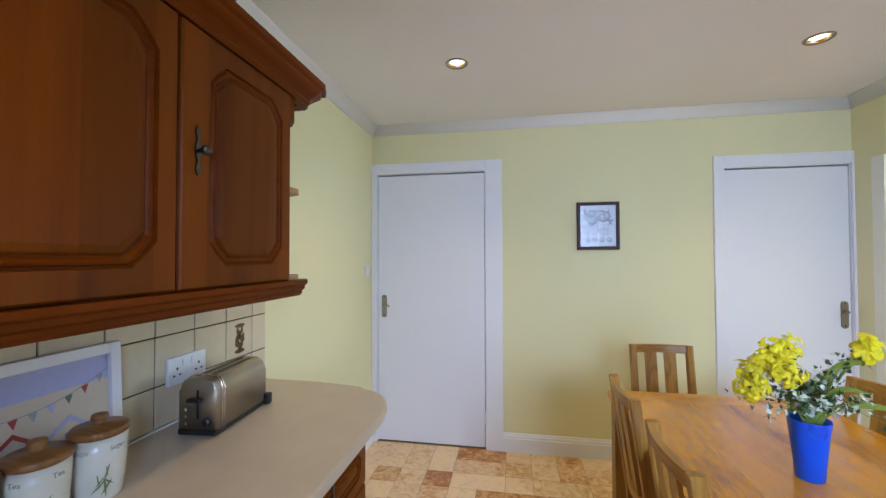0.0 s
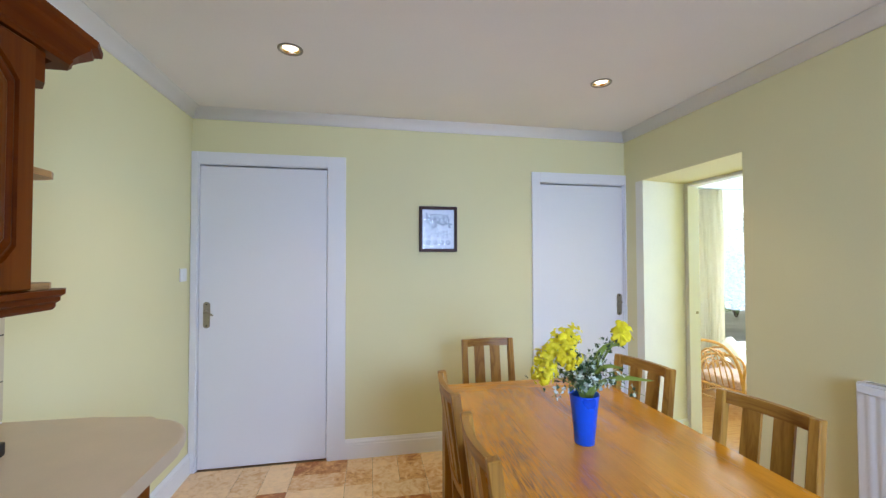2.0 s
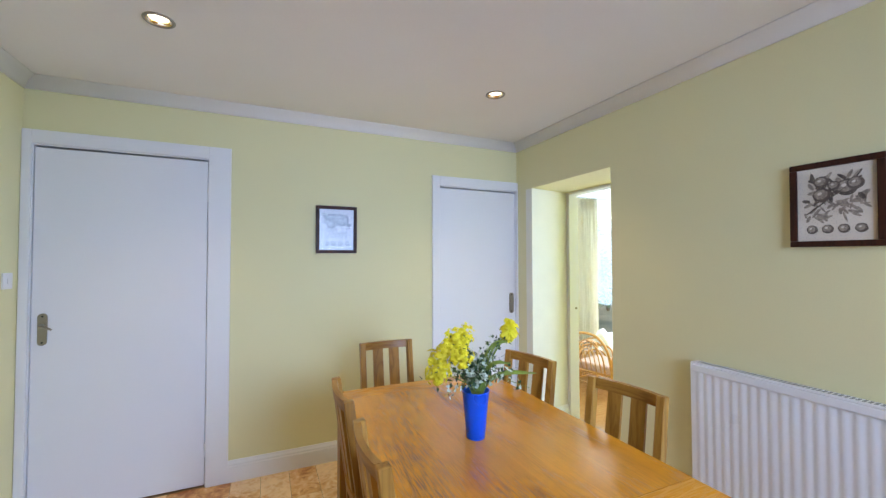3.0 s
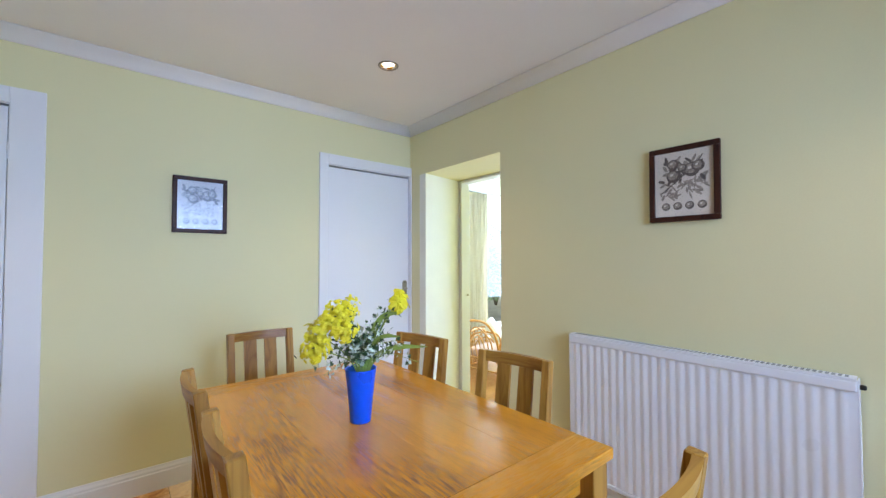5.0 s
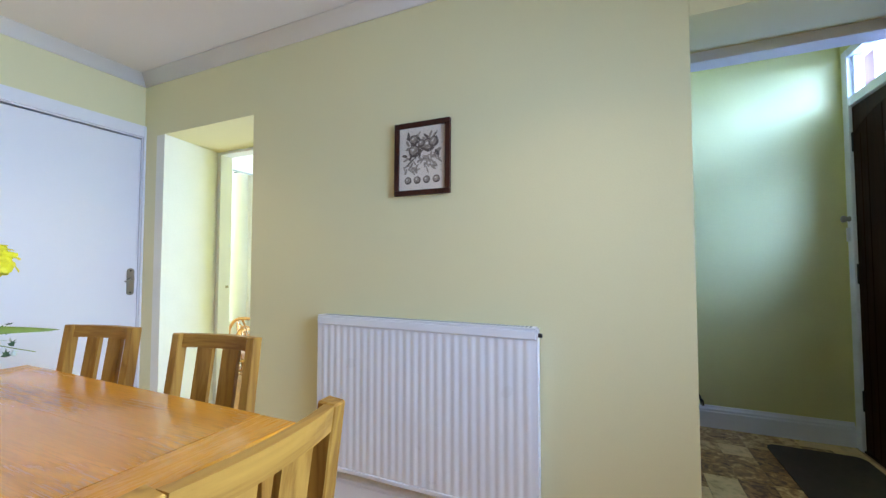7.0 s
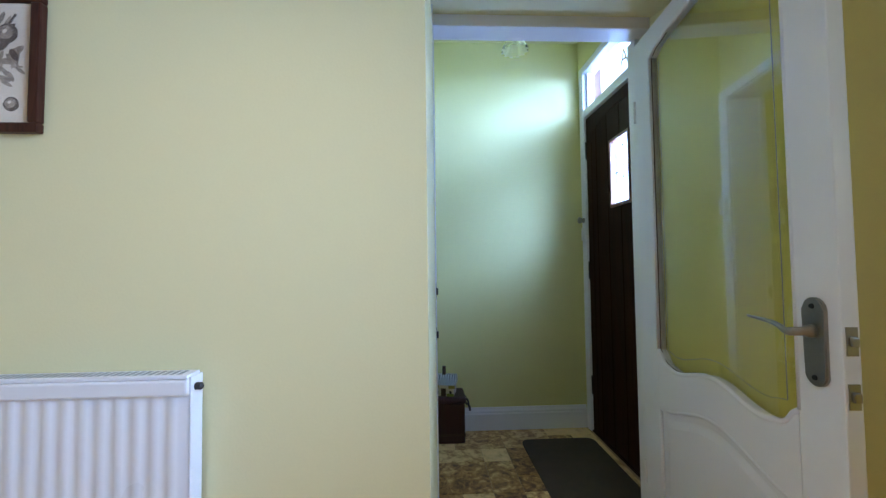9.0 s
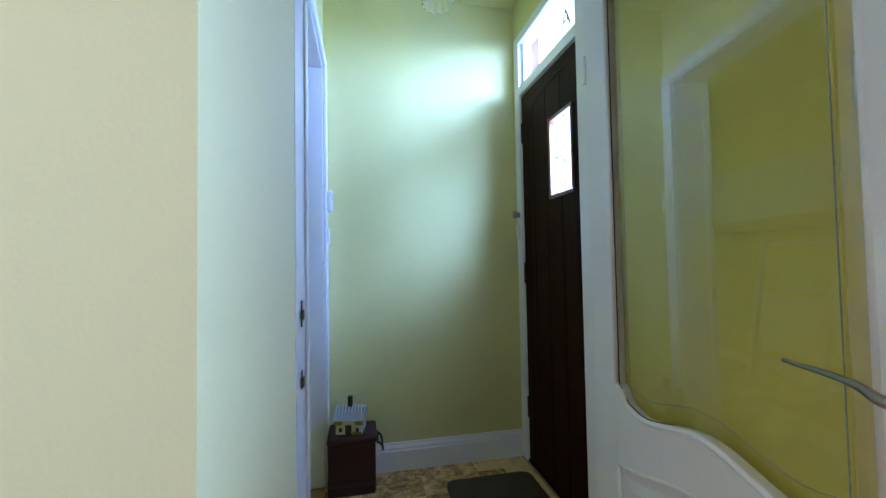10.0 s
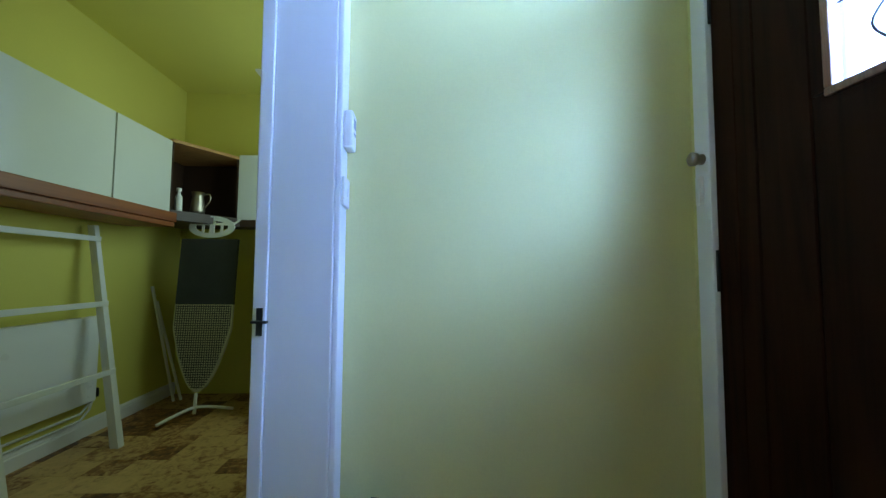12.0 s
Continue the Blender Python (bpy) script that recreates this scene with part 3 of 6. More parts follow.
# ---- doors of the kitchen ----
def handle_plate(parent, x, y, z, side, tall=0.17, wide=0.04):
    """A lever on a rounded back plate, on a face that looks along -y. side: the way the lever points."""
    out = [(wide / 2 * math.cos(a), (tall / 2 - wide / 2) * (1 if math.sin(a) >= 0 else -1) + wide / 2 * math.sin(a)) for a in [2 * math.pi * k / 24 for k in range(24)]]
    bm = bmesh.new()
    prism(bm, out, 0.006, Matrix.Translation((x, y - 0.0065, z)) @ UP["y"])
    plate = part("back_plate", bm, nickel, parent, "satin nickel back plate")
    bm = bmesh.new()
    lathe(bm, [(0.011, 0), (0.010, 0.012), (0.008, 0.03)], seg=14, m=Matrix.Translation((x, y - 0.006, z + 0.02)) @ Matrix.Rotation(radians(90), 4, "X"))
    tube(bm, bent([(x, y - 0.036, z + 0.02), (x + side * 0.02, y - 0.044, z + 0.021), (x + side * 0.035, y - 0.050, z + 0.012), (x + side * 0.055, y - 0.052, z + 0.002)], 6), 0.008, 10, 0.005)
    part("lever", bm, nickel, plate, "curved satin nickel lever", True)
    bm = bmesh.new()
    for dz in (tall / 2 - 0.016, 0.016 - tall / 2):
        lathe(bm, [(0.005, 0), (0.004, 0.002)], seg=10, m=Matrix.Translation((x, y - 0.0064, z + dz)) @ Matrix.Rotation(radians(90), 4, "X"))
    part("screw", bm, black, plate)


def flush_door(name, x0, x1, top, left, right, head, handle_x, side, label):
    d = thing(name, Matrix(), label, "door", "", "structure")
    part("leaf", B((x0 + 0.003, 0.004, 0.010, x1 - 0.003, 0.044, top - 0.010), bevel=0.0025, seg=1), door_white, d)
    # lining with a stop behind the leaf
    part("lining", B((x0 - 0.010, 0.0, 0, x0, 0.16, top + 0.011), (x1, 0.0, 0, x1 + 0.010, 0.16, top + 0.011), (x0, 0.0, top, x1, 0.16, top + 0.011),
                     (x0, 0.048, 0, x0 + 0.012, 0.075, top), (x1 - 0.012, 0.048, 0, x1, 0.075, top)), gloss_white, d)
    part("architrave", B((left, -0.018, 0, x0 - 0.004, -0.0005, head), bevel=0.004), gloss_white, d)
    part("architrave", B((x1 + 0.004, -0.018, 0, right, -0.0005, head), bevel=0.004), gloss_white, d)
    part("architrave", B((x0 - 0.004, -0.0175, top + 0.005, x1 + 0.004, -0.0005, head), bevel=0.004), gloss_white, d)
    # black sheet behind the leaf: paints the shade in the gaps
    part("backing", B((x0 + 0.002, 0.10, 0, x1 - 0.002, 0.11, top)), black, d)
    handle_plate(d, handle_x, 0.004, 1.0, side)
    hx = x1 + 0.001 if side > 0 else x0 - 0.001
    for z in (0.22, top - 0.22):
        bm = bmesh.new()
        lathe(bm, [(0.005, -0.04), (0.005, 0.04)], at=(hx, -0.004, z), seg=10)
        part("hinge", bm, gloss_white, d)
    return d


flush_door("door_1", 0.045, 0.847, 1.982, 0.002, 0.972, 2.062, 0.096, 1, "closed flush white-painted door with a nickel lever")
flush_door("door_2", 2.402, 3.104, 1.936, 2.335, 3.128, 2.016, 3.062, -1, "closed narrow white-painted flush door beside the corner")

# ---- frames in the deep openings ----
of1 = thing("door_frame_1", Matrix(), "white-painted timber frame in the deep opening to the sunroom", "door frame", "", "structure")
part("jamb", B((3.54, -0.17, 0, 3.636, -0.134, 1.918), bevel=0.003), gloss_white, of1)
part("jamb", B((3.54, -0.998, 0, 3.636, -0.962, 1.918), bevel=0.003), gloss_white, of1)
part("head", B((3.54, -0.998, 1.918, 3.636, -0.134, 1.9385), bevel=0.003), gloss_white, of1)
part("strike_plate", B((3.596, -0.1725, 0.935, 3.618, -0.170, 0.953)), nickel, of1)

of2 = thing("door_frame_2", Matrix(), "white-painted timber frame with two steel strike plates", "door frame", "", "structure")
part("jamb", B((3.57, -3.0985, 0, 3.765, -3.069, 2.045), bevel=0.002), gloss_white, of2)
part("stop", B((3.70, -3.105, 0, 3.740, -3.0990, 2.045), bevel=0.003), gloss_white, of2)
part("jamb", B((3.772, -3.984, 0, 3.832, -3.956, 2.046), bevel=0.004), gloss_white, of2)
part("head", B((3.70, -3.983, 2.047, 3.802, -3.0695, 2.098), bevel=0.004), gloss_white, of2)
for z, h in ((1.003, 0.062), (0.847, 0.042)):
    sp = part("strike_plate", B((3.632, -3.1015, z - h / 2, 3.648, -3.0985, z + h / 2)), pewter, of2, "worn steel strike plate")
    part("lip", B((3.612, -3.108, z - 0.012, 3.6275, -3.1005, z + 0.012), bevel=0.002), pewter, sp)

of3 = thing("door_frame_3", Matrix(), "blue-white gloss door frame of the utility room", "door frame", "", "structure")
part("jamb", B((4.732, -3.047, 0, 4.7495, -2.876, 2.14), bevel=0.003), gloss_white, of3)
part("head", B((3.805, -3.047, 2.142, 4.7495, -2.872, 2.1695), bevel=0.003), gloss_white, of3)
part("architrave", B((4.738, -3.064, 0, 4.8235, -3.0475, 2.21), bevel=0.005), gloss_white, of3)
part("architrave", B((3.805, -3.064, 2.152, 4.738, -3.0475, 2.21), bevel=0.005), gloss_white, of3)
part("jamb_stop", B((4.725, -2.8755, 0, 4.7495, -2.84, 2.14), bevel=0.003), gloss_white, of3)
sp = part("strike_plate", B((4.7215, -2.868, 0.868, 4.7245, -2.852, 0.942)), black, of3, "dark iron strike plate")
part("latch_lip", B((4.708, -2.885, 0.902, 4.7215, -2.842, 0.909), bevel=0.002), black, sp)

# ---- kitchen: wall cupboards ----
def raised_door(parent, name, y0, y1, z0, z1, x, handle_y=None, label="", lead=0.058):
    """A cupboard door facing +x: a flat frame, a sunk ogee with clipped corners, a raised field."""
    d = part(name, B((x, y0, z0, x + 0.012, y1, z1), bevel=0.002, seg=1), cherry, parent, label)
    low = z1 - z0 < 0.3
    w, h = (0.040, 0.034) if low else (0.046, 0.050)
    a, b, c, e = y0 + (w if low else lead), y1 - w, z0 + h, z1 - h
    k = min(0.052, (e - c) * 0.28)

    def clip(g):
        aa, bb, cc, ee, kk = a + g, b - g, c + g, e - g, k - g * 0.35
        q = kk * 0.46
        return [(aa + kk, cc), (bb - kk, cc), (bb - q, cc + q), (bb, cc + kk), (bb, ee - kk), (bb - q, ee - q), (bb - kk, ee), (aa + kk, ee), (aa + q, ee - q), (aa, ee - kk), (aa, cc + kk), (aa + q, cc + q)]

    def rim(g):
        aa, bb, cc, ee = y0 + g, y1 - g, z0 + g, z1 - g
        return [(a + k, cc), (b - k, cc), (bb, cc), (bb, c + k), (bb, e - k), (bb, ee), (b - k, ee), (a + k, ee), (aa, ee), (aa, e - k), (aa, c + k), (aa, cc)]

    def ring(bm, steps):
        rows = [[bm.verts.new((x + 0.020 + dx, p, q)) for p, q in pts] for pts, dx in steps]
        for r, t in zip(rows, rows[1:]):
            for i in range(len(r)):
                j = (i + 1) % len(r)
                bm.faces.new((r[i], r[j], t[j], t[i]))
        return rows

    bm = bmesh.new()
    ring(bm, [(rim(0.0), -0.0075), (rim(0.0), -0.004), (rim(0.004), 0.0), (clip(0.0), 0.0)])
    part("door_frame", bm, cherry, d)
    bm = bmesh.new()
    ring(bm, [(clip(0.0), 0.0), (clip(0.0025), -0.0065), (clip(0.006), -0.0065), (clip(0.009), -0.002), (clip(0.013), -0.001), (clip(0.017), -0.0035), (clip(0.021), -0.0075), (clip(0.024), -0.0075)])
    part("moulding", bm, cherry_y, d)
    bm = bmesh.new()
    rows = ring(bm, [(clip(0.024), -0.0075), (clip(0.0265), -0.003), (clip(0.030), -0.001), (clip(0.042), 0.001)])
    bm.faces.new(rows[-1])
    part("panel", bm, cherry, d)
    if handle_y is not None:
        z = (z0 + z1) / 2 + 0.015 if z1 - z0 > 0.3 else (z0 + z1) / 2
        bm = bmesh.new()
        out = [(0, -0.056), (0.004, -0.050), (0.0065, -0.040), (0.0022, -0.024), (0.007, -0.010), (0.007, 0.010), (0.0022, 0.024), (0.0065, 0.040), (0.004, 0.050), (0, 0.056)]
        out += [(-p, q) for p, q in out[-2:0:-1]]
        prism(bm, out, 0.004, Matrix.Translation((x + 0.0205, handle_y, z)) @ UP["x"])
        hp = part("handle_plate", bm, pewter, d, "antique pewter back plate")
        bm = bmesh.new()
        lathe(bm, [(0.0045, 0), (0.0045, 0.008), (0.009, 0.012), (0.012, 0.019), (0.010, 0.025), (0.005, 0.028)], seg=14,
              m=Matrix.Translation((x + 0.0245, handle_y, z)) @ Matrix.Rotation(radians(90), 4, "Y"))
        part("knob", bm, pewter, hp, "turned pewter knob", True)
    return d


def wall_unit(y0, y1, handle_y, label, lead=0.058):
    u = thing("wall_cabinet", pose(0, 0, 0), label, "cabinet", "wall cabinets over the worktop")
    part("carcass", B((0.004, y0 + 0.002, 1.290, 0.325, y1 - 0.002, 1.884)), cherry, u)
    raised_door(u, "door", y0 + 0.003, y1 - 0.003, 1.293, 1.880, 0.3265, handle_y, lead=lead)
    return u


wall_unit(-2.102, -1.680, -2.058, "cherry-stained wooden wall cabinet with a shaped panel door", 0.080)
wall_unit(-2.70, -2.105, None, "wide cherry-stained wooden wall cabinet with panel door")

# open end shelves beside the last unit
es = thing("corner_shelf", pose(0, 0, 0), "open cherry end shelves with rounded corners on the wall", "shelf")
part("back_board", B((0.004, -1.678, 1.290, 0.016, -1.555, 1.884)), cherry, es)
for z, t in ((1.290, 0.016), (1.576, 0.016)):
    out = [(0.0165, -1.677), (0.332, -1.677), (0.332, -1.612), (0.318, -1.585), (0.285, -1.566), (0.24, -1.560), (0.0165, -1.560)]
    bm = bmesh.new()
    prism(bm, out, t, Matrix.Translation((0, 0, z)))
    part("shelf", bm, edge_oak, es, "light oak-edged shelf")
bm = bmesh.new()
prism(bm, [(0.0165, -1.677), (0.333, -1.677), (0.333, -1.640), (0.300, -1.600), (0.0165, -1.600)], 0.076, Matrix.Translation((0, 0, 1.8082)))
part("top_board", bm, cherry_y, es)


def moulded_rail(name, profile, label, end_y):
    """A moulding along the cupboard fronts that turns at the end with a clipped corner."""
    r = bmesh.new()
    stations = []
    for d, z in profile:
        stations.append([(0.335 + d, -2.72, z), (0.335 + d, end_y - 0.03 + d * 0.4, z), (0.335 + d - 0.03, end_y + d, z), (0.006, end_y + d, z)])
    rows = [[r.verts.new(p) for p in st] for st in stations]
    n = len(rows)
    for i in range(n):
        j = (i + 1) % n
        r.faces.new((rows[i][0], rows[i][1], rows[j][1], rows[j][0]))
    r.faces.new([row[0] for row in rows])
    t = thing(name, pose(0, 0, 0), label, "moulding")
    part("front_run", r, cherry_y, t)
    e = bmesh.new()
    rows = [[e.verts.new(p) for p in st[1:]] for st in stations]
    for i in range(n):
        j = (i + 1) % n
        for k in range(2):
            e.faces.new((rows[i][k], rows[i][k + 1], rows[j][k + 1], rows[j][k]))
    e.faces.new([row[-1] for row in rows])
    part("end_return", e, cherry_y, t)


moulded_rail("cabinet_cornice", [(-0.02, 1.885), (0.012, 1.885), (0.018, 1.894), (0.018, 1.902), (0.028, 1.914), (0.050, 1.934), (0.052, 1.942), (0.064, 1.948), (0.066, 1.964), (-0.02, 1.964)],
             "moulded cherry cornice along the top of the wall cabinets", -1.555)
moulded_rail("cabinet_pelmet", [(-0.03, 1.238), (0.008, 1.238), (0.014, 1.246), (0.014, 1.255), (0.022, 1.261), (0.022, 1.271), (0.030, 1.277), (0.030, 1.2895), (-0.03, 1.2895)],
             "moulded cherry light pelmet under the wall cabinets", -1.59)

dish = thing("serving_dish", pose(0.24, -1.98, 1.968), "dark wooden dish stored on top of the wall cabinets", "dish")
bm = bmesh.new()
lathe(bm, [(0.05, 0), (0.09, 0.03), (0.11, 0.08), (0.115, 0.085), (0.10, 0.08), (0.04, 0.02)], seg=24)
part("bowl", bm, dark_brown, dish, smooth=True)

# ---- worktop and base units ----
wt = thing("worktop", pose(0, 0, 0), "beige speckled laminate worktop with a rounded end", "worktop")
out = [(0.004, -3.45), (0.612, -3.45), (0.612, -1.56)] + [(0.612 - 0.17 + 0.17 * math.cos(a), -1.55 + 0.19 * math.sin(a)) for a in [k * math.pi / 2 / 8 for k in range(1, 9)]] + [(0.30, -1.318), (0.004, -1.312)]
bm = bmesh.new()
prism(bm, out, 0.038, Matrix.Translation((0, 0, 0.817)))
bmesh.ops.bevel(bm, geom=[e for e in bm.edges if all(v.co.x > 0.01 for v in e.verts) and abs(e.verts[0].co.z - e.verts[1].co.z) < 1e-6], offset=0.012, segments=3, affect="EDGES", profile=0.5)
part("top", bm, worktop_stone, wt)
part("upstand_seal", B((0.0045, -3.4, 0.8556, 0.012, -1.32, 0.860)), white_plastic, wt)

for k, (y0, y1) in enumerate(((-2.10, -1.62), (-2.60, -2.103), (-3.10, -2.603))):
    u = thing("base_cabinet", pose(0, 0, 0), "cherry-stained wooden base cabinet with a drawer under the worktop", "cabinet", "base cabinets under the worktop")
    part("carcass", B((0.02, y0 + 0.001, 0.10, 0.555, y1 - 0.001, 0.815)), cherry, u)
    part("plinth", B((0.03, y0 + 0.002, 0.0, 0.50, y1 - 0.002, 0.099)), dark_brown, u)
    raised_door(u, "drawer_front", y0 + 0.004, y1 - 0.004, 0.655, 0.803, 0.556, (y0 + y1) / 2)
    raised_door(u, "door", y0 + 0.004, y1 - 0.004, 0.112, 0.648, 0.556, y0 + 0.04)

# ---- wall tiles ----
ts = thing("tile_splashback", pose(0, 0, 0), "cream glazed wall tiles with dark joints above the worktop", "wall tiles", "", "structure")
part("grout_bed", B((0.0005, -3.30, 0.862, 0.006, -1.312, 1.288)), grout, ts)
PITCH = 0.1445
tile_meshes = {}


def tile(y0, y1, z0, z1):
    key = (round(y1 - y0, 4), round(z1 - z0, 4))
    if key not in tile_meshes:
        tile_meshes[key] = mesh_of("tile", B((0, 0, 0, 0.006, key[0], key[1]), bevel=0.0015, seg=1), wall_tile)
    ob = new("tile", tile_meshes[key])
    ob.location = (0.0035, y0, z0)
    ob.parent = ts
    return ob


deco = None
for r, (z0, z1) in enumerate(((0.862, 0.984), (0.984, 1.129), (1.129, 1.288))):
    edges = [-1.312, -1.398]
    while edges[-1] > -3.2:
        edges.append(edges[-1] - PITCH)
    for a, b in zip(edges, edges[1:]):
        ob = tile(b + 0.0018, a - 0.0018, z0 + 0.0018, z1 - 0.0018)
        if r == 1 and abs(b + 1.5425) < 0.01:
            deco = (ob, a, b)
ob, a, b = deco
bm = bmesh.new()
cy = (a - b - 0.004) / 2
for dy, dz, ry, rz in ((0, 0.118, 0.028, 0.008), (0, 0.022, 0.028, 0.009), (-0.012, 0.098, 0.007, 0.012), (0.012, 0.1, 0.006, 0.012), (-0.006, 0.075, 0.016, 0.012), (0.014, 0.065, 0.012, 0.014),
                       (-0.014, 0.052, 0.012, 0.014), (0.006, 0.044, 0.014, 0.010), (0.0, 0.085, 0.008, 0.016), (0.018, 0.08, 0.008, 0.008), (-0.018, 0.066, 0.008, 0.008), (0, 0.032, 0.010, 0.010)):
    prism(bm, [(cy + dy + ry * math.cos(t), dz + rz * math.sin(t)) for t in [2 * math.pi * i / 12 for i in range(12)]], 0.0008, Matrix.Translation((0.0058 + 0.0002 * ((dy * 1000) % 3), 0, 0)) @ UP["x"])
part("motif", bm, motif_brown, ob, "brown storage-jar motif")

# ---- double socket, toaster ----
so = thing("wall_socket", pose(0.010, -1.725, 1.016), "white double power socket on the tiles", "socket")
part("plate", B((0, -0.073, -0.043, 0.012, 0.073, 0.043), bevel=0.004), white_plastic, so)
for s in (-0.016, 0.016):
    part("switch", B((0.0121, s - 0.008, 0.012, 0.0165, s + 0.008, 0.034), bevel=0.002), white_plastic, so)
for s in (-0.042, 0.042):
    part("pin_hole", B((0.0122, s - 0.003, 0.002, 0.0126, s + 0.003, 0.010)), black, so)
    for q in (-0.011, 0.011):
        part("pin_hole", B((0.0122, s + q - 0.004, -0.016, 0.0126, s + q + 0.004, -0.011)), black, so)

TO = pose(0.1435, -1.706, 0.855, rz=4) @ Matrix.Diagonal((0.74, 0.93, 0.90, 1))
to = thing("toaster", TO, "brushed steel four-slice toaster with black base", "toaster")


def rounded(w, h, r, n=6):
    pts = [(-w / 2, 0.0), (w / 2, 0.0)]
    for k in range(n + 1):
        a = k * math.pi / 2 / n
        pts.append((w / 2 - r + r * math.cos(a), h - r + r * math.sin(a)))
    for k in range(n + 1):
        a = math.pi / 2 + k * math.pi / 2 / n
        pts.append((-w / 2 + r + r * math.cos(a), h - r + r * math.sin(a)))
    return pts


bm = bmesh.new()
prism(bm, rounded(0.155, 0.165, 0.042), 0.27, Matrix.Translation((0, -0.135, 0.018)) @ UP["y"])
bmesh.ops.bevel(bm, geom=[e for e in bm.edges if abs(e.verts[0].co.y - e.verts[1].co.y) < 1e-6 and e.verts[0].co.z > 0.03], offset=0.010, segments=3, affect="EDGES", profile=0.5)
part("body", bm, steel, to, "brushed steel shell", True)
for y in (-0.108, -0.098):
    bm = bmesh.new()
    tube(bm, [(x, y, z + 0.018) for x, z in rounded(0.1555, 0.1655, 0.042)[1:]] + [(-0.07775, y, 0.018)], 0.0030, 6)
    part("trim_band", bm, chrome, to, "bright pressed rib", True)
part("base", B((-0.080, -0.140, 0.004, 0.080, 0.140, 0.022), bevel=0.006), black, to, "black plastic base")
for x in (-0.020, 0.020):
    part("slot", B((x - 0.011, -0.112, 0.1832, x + 0.011, 0.112, 0.1842)), black, to)
part("lever_slot", B((-0.004, -0.1362, 0.055, 0.004, -0.1352, 0.145)), black, to)
part("lever", B((-0.026, -0.160, 0.112, 0.026, -0.1364, 0.124), bevel=0.004), black, to)
bm = bmesh.new()
lathe(bm, [(0.014, 0), (0.013, 0.014), (0.010, 0.016)], seg=18, m=Matrix.Translation((0.045, -0.1355, 0.050)) @ Matrix.Rotation(radians(90), 4, "X"))
part("dial", bm, black, to)
for k in range(3):
    bm = bmesh.new()
    lathe(bm, [(0.006, 0), (0.005, 0.004)], seg=12, m=Matrix.Translation((-0.045, -0.1355, 0.040 + 0.022 * k)) @ Matrix.Rotation(radians(90), 4, "X"))
    part("button", bm, chrome, to)
bm = bmesh.new()
tube(bm, bent([(0.02, 0.139, 0.025), (0.05, 0.16, 0.02), (0.075, 0.145, 0.014), (0.085, 0.12, 0.016)], 5), 0.004)
part("cord", bm, black, to)
part("plug", B((0.066, 0.122, 0.003, 0.102, 0.150, 0.045), bevel=0.008), black, to)

# ---- canisters and framed print ----
def letters(text, size, m, material, parent, name="lettering"):
    cu = bpy.data.curves.new(name, "FONT")
    cu.body, cu.size, cu.align_x, cu.align_y, cu.extrude = text, size, "CENTER", "CENTER", 0.0004
    ob = new(name, cu)
    ob.data.materials.append(material)
    ob.matrix_basis = m
    ob.parent = parent
    return ob


def canister(x, y, r, h, word, turn):
    c = thing("storage_jar", pose(x, y, 0.855), "cream ceramic canister lettered %s with a wooden lid" % word, "canister", "canisters on the worktop")
    bm = bmesh.new()
    lathe(bm, [(r * 0.80, 0), (r * 0.84, 0.004), (r * 0.94, h * 0.35), (r * 0.995, h * 0.75), (r, h), (r * 0.94, h)], seg=32)
    part("jar", bm, ceramic, c, smooth=True)
    bm = bmesh.new()
    lathe(bm, [(r * 0.96, h + 0.0005), (r * 1.05, h + 0.003), (r * 1.06, h + 0.012), (r * 0.98, h + 0.018), (0.014, h + 0.022), (0.010, h + 0.026), (0.016, h + 0.033), (0.014, h + 0.042), (0.004, h + 0.045)], seg=32)
    lid = part("lid", bm, lid_wood, c, "turned wooden lid with a small knob", True)
    a0 = radians(turn)
    for da in (-0.62, 0.62):
        a = a0 + da
        letters(word, 0.0135, Matrix.Translation((r * 1.002 * math.cos(a), r * 1.002 * math.sin(a), h * 0.84)) @ Matrix.Rotation(a + math.pi / 2, 4, "Z") @ Matrix.Rotation(math.pi / 2, 4, "X"), slate, c)
    rng = random.Random(int(r * 1e4) + len(word))
    for k in range(9):
        bm = bmesh.new()
        t = a0 + 0.1 + rng.uniform(-0.25, 0.25)
        z0 = h * rng.uniform(0.18, 0.5)
        lean, ln = rng.uniform(-0.9, 0.9), rng.uniform(0.010, 0.020)
        pts = [(-ln, 0), (-ln * 0.3, ln * 0.10), (ln * 0.5, ln * 0.08), (ln, 0), (ln * 0.5, -ln * 0.08), (-ln * 0.3, -ln * 0.10)]
        rr = r * (0.905 + 0.10 * z0 / h) + 0.002
        prism(bm, pts, 0.0006, Matrix.Translation((rr * math.cos(t), rr * math.sin(t), z0)) @ Matrix.Rotation(t + math.pi / 2, 4, "Z") @ Matrix.Rotation(math.pi / 2, 4, "X") @ Matrix.Rotation(lean + math.pi / 2, 4, "Z"))
        part("leaf_motif", bm, motif_green, c)


canister(0.158, -2.106, 0.049, 0.130, "Sugar", -38)
canister(0.142, -2.208, 0.050, 0.120, "Tea", -34)
canister(0.125, -2.312, 0.050, 0.118, "Coffee", -30)

pb = thing("bunting_print", Matrix.Translation((0.035, -2.175, 0.858)) @ Matrix.Rotation(radians(-3), 4, "Y"), "white framed print of bunting over beach huts on the worktop", "picture")
part("backing", B((-0.004, -0.215, 0.0, 0.002, 0.215, 0.285)), paper, pb)
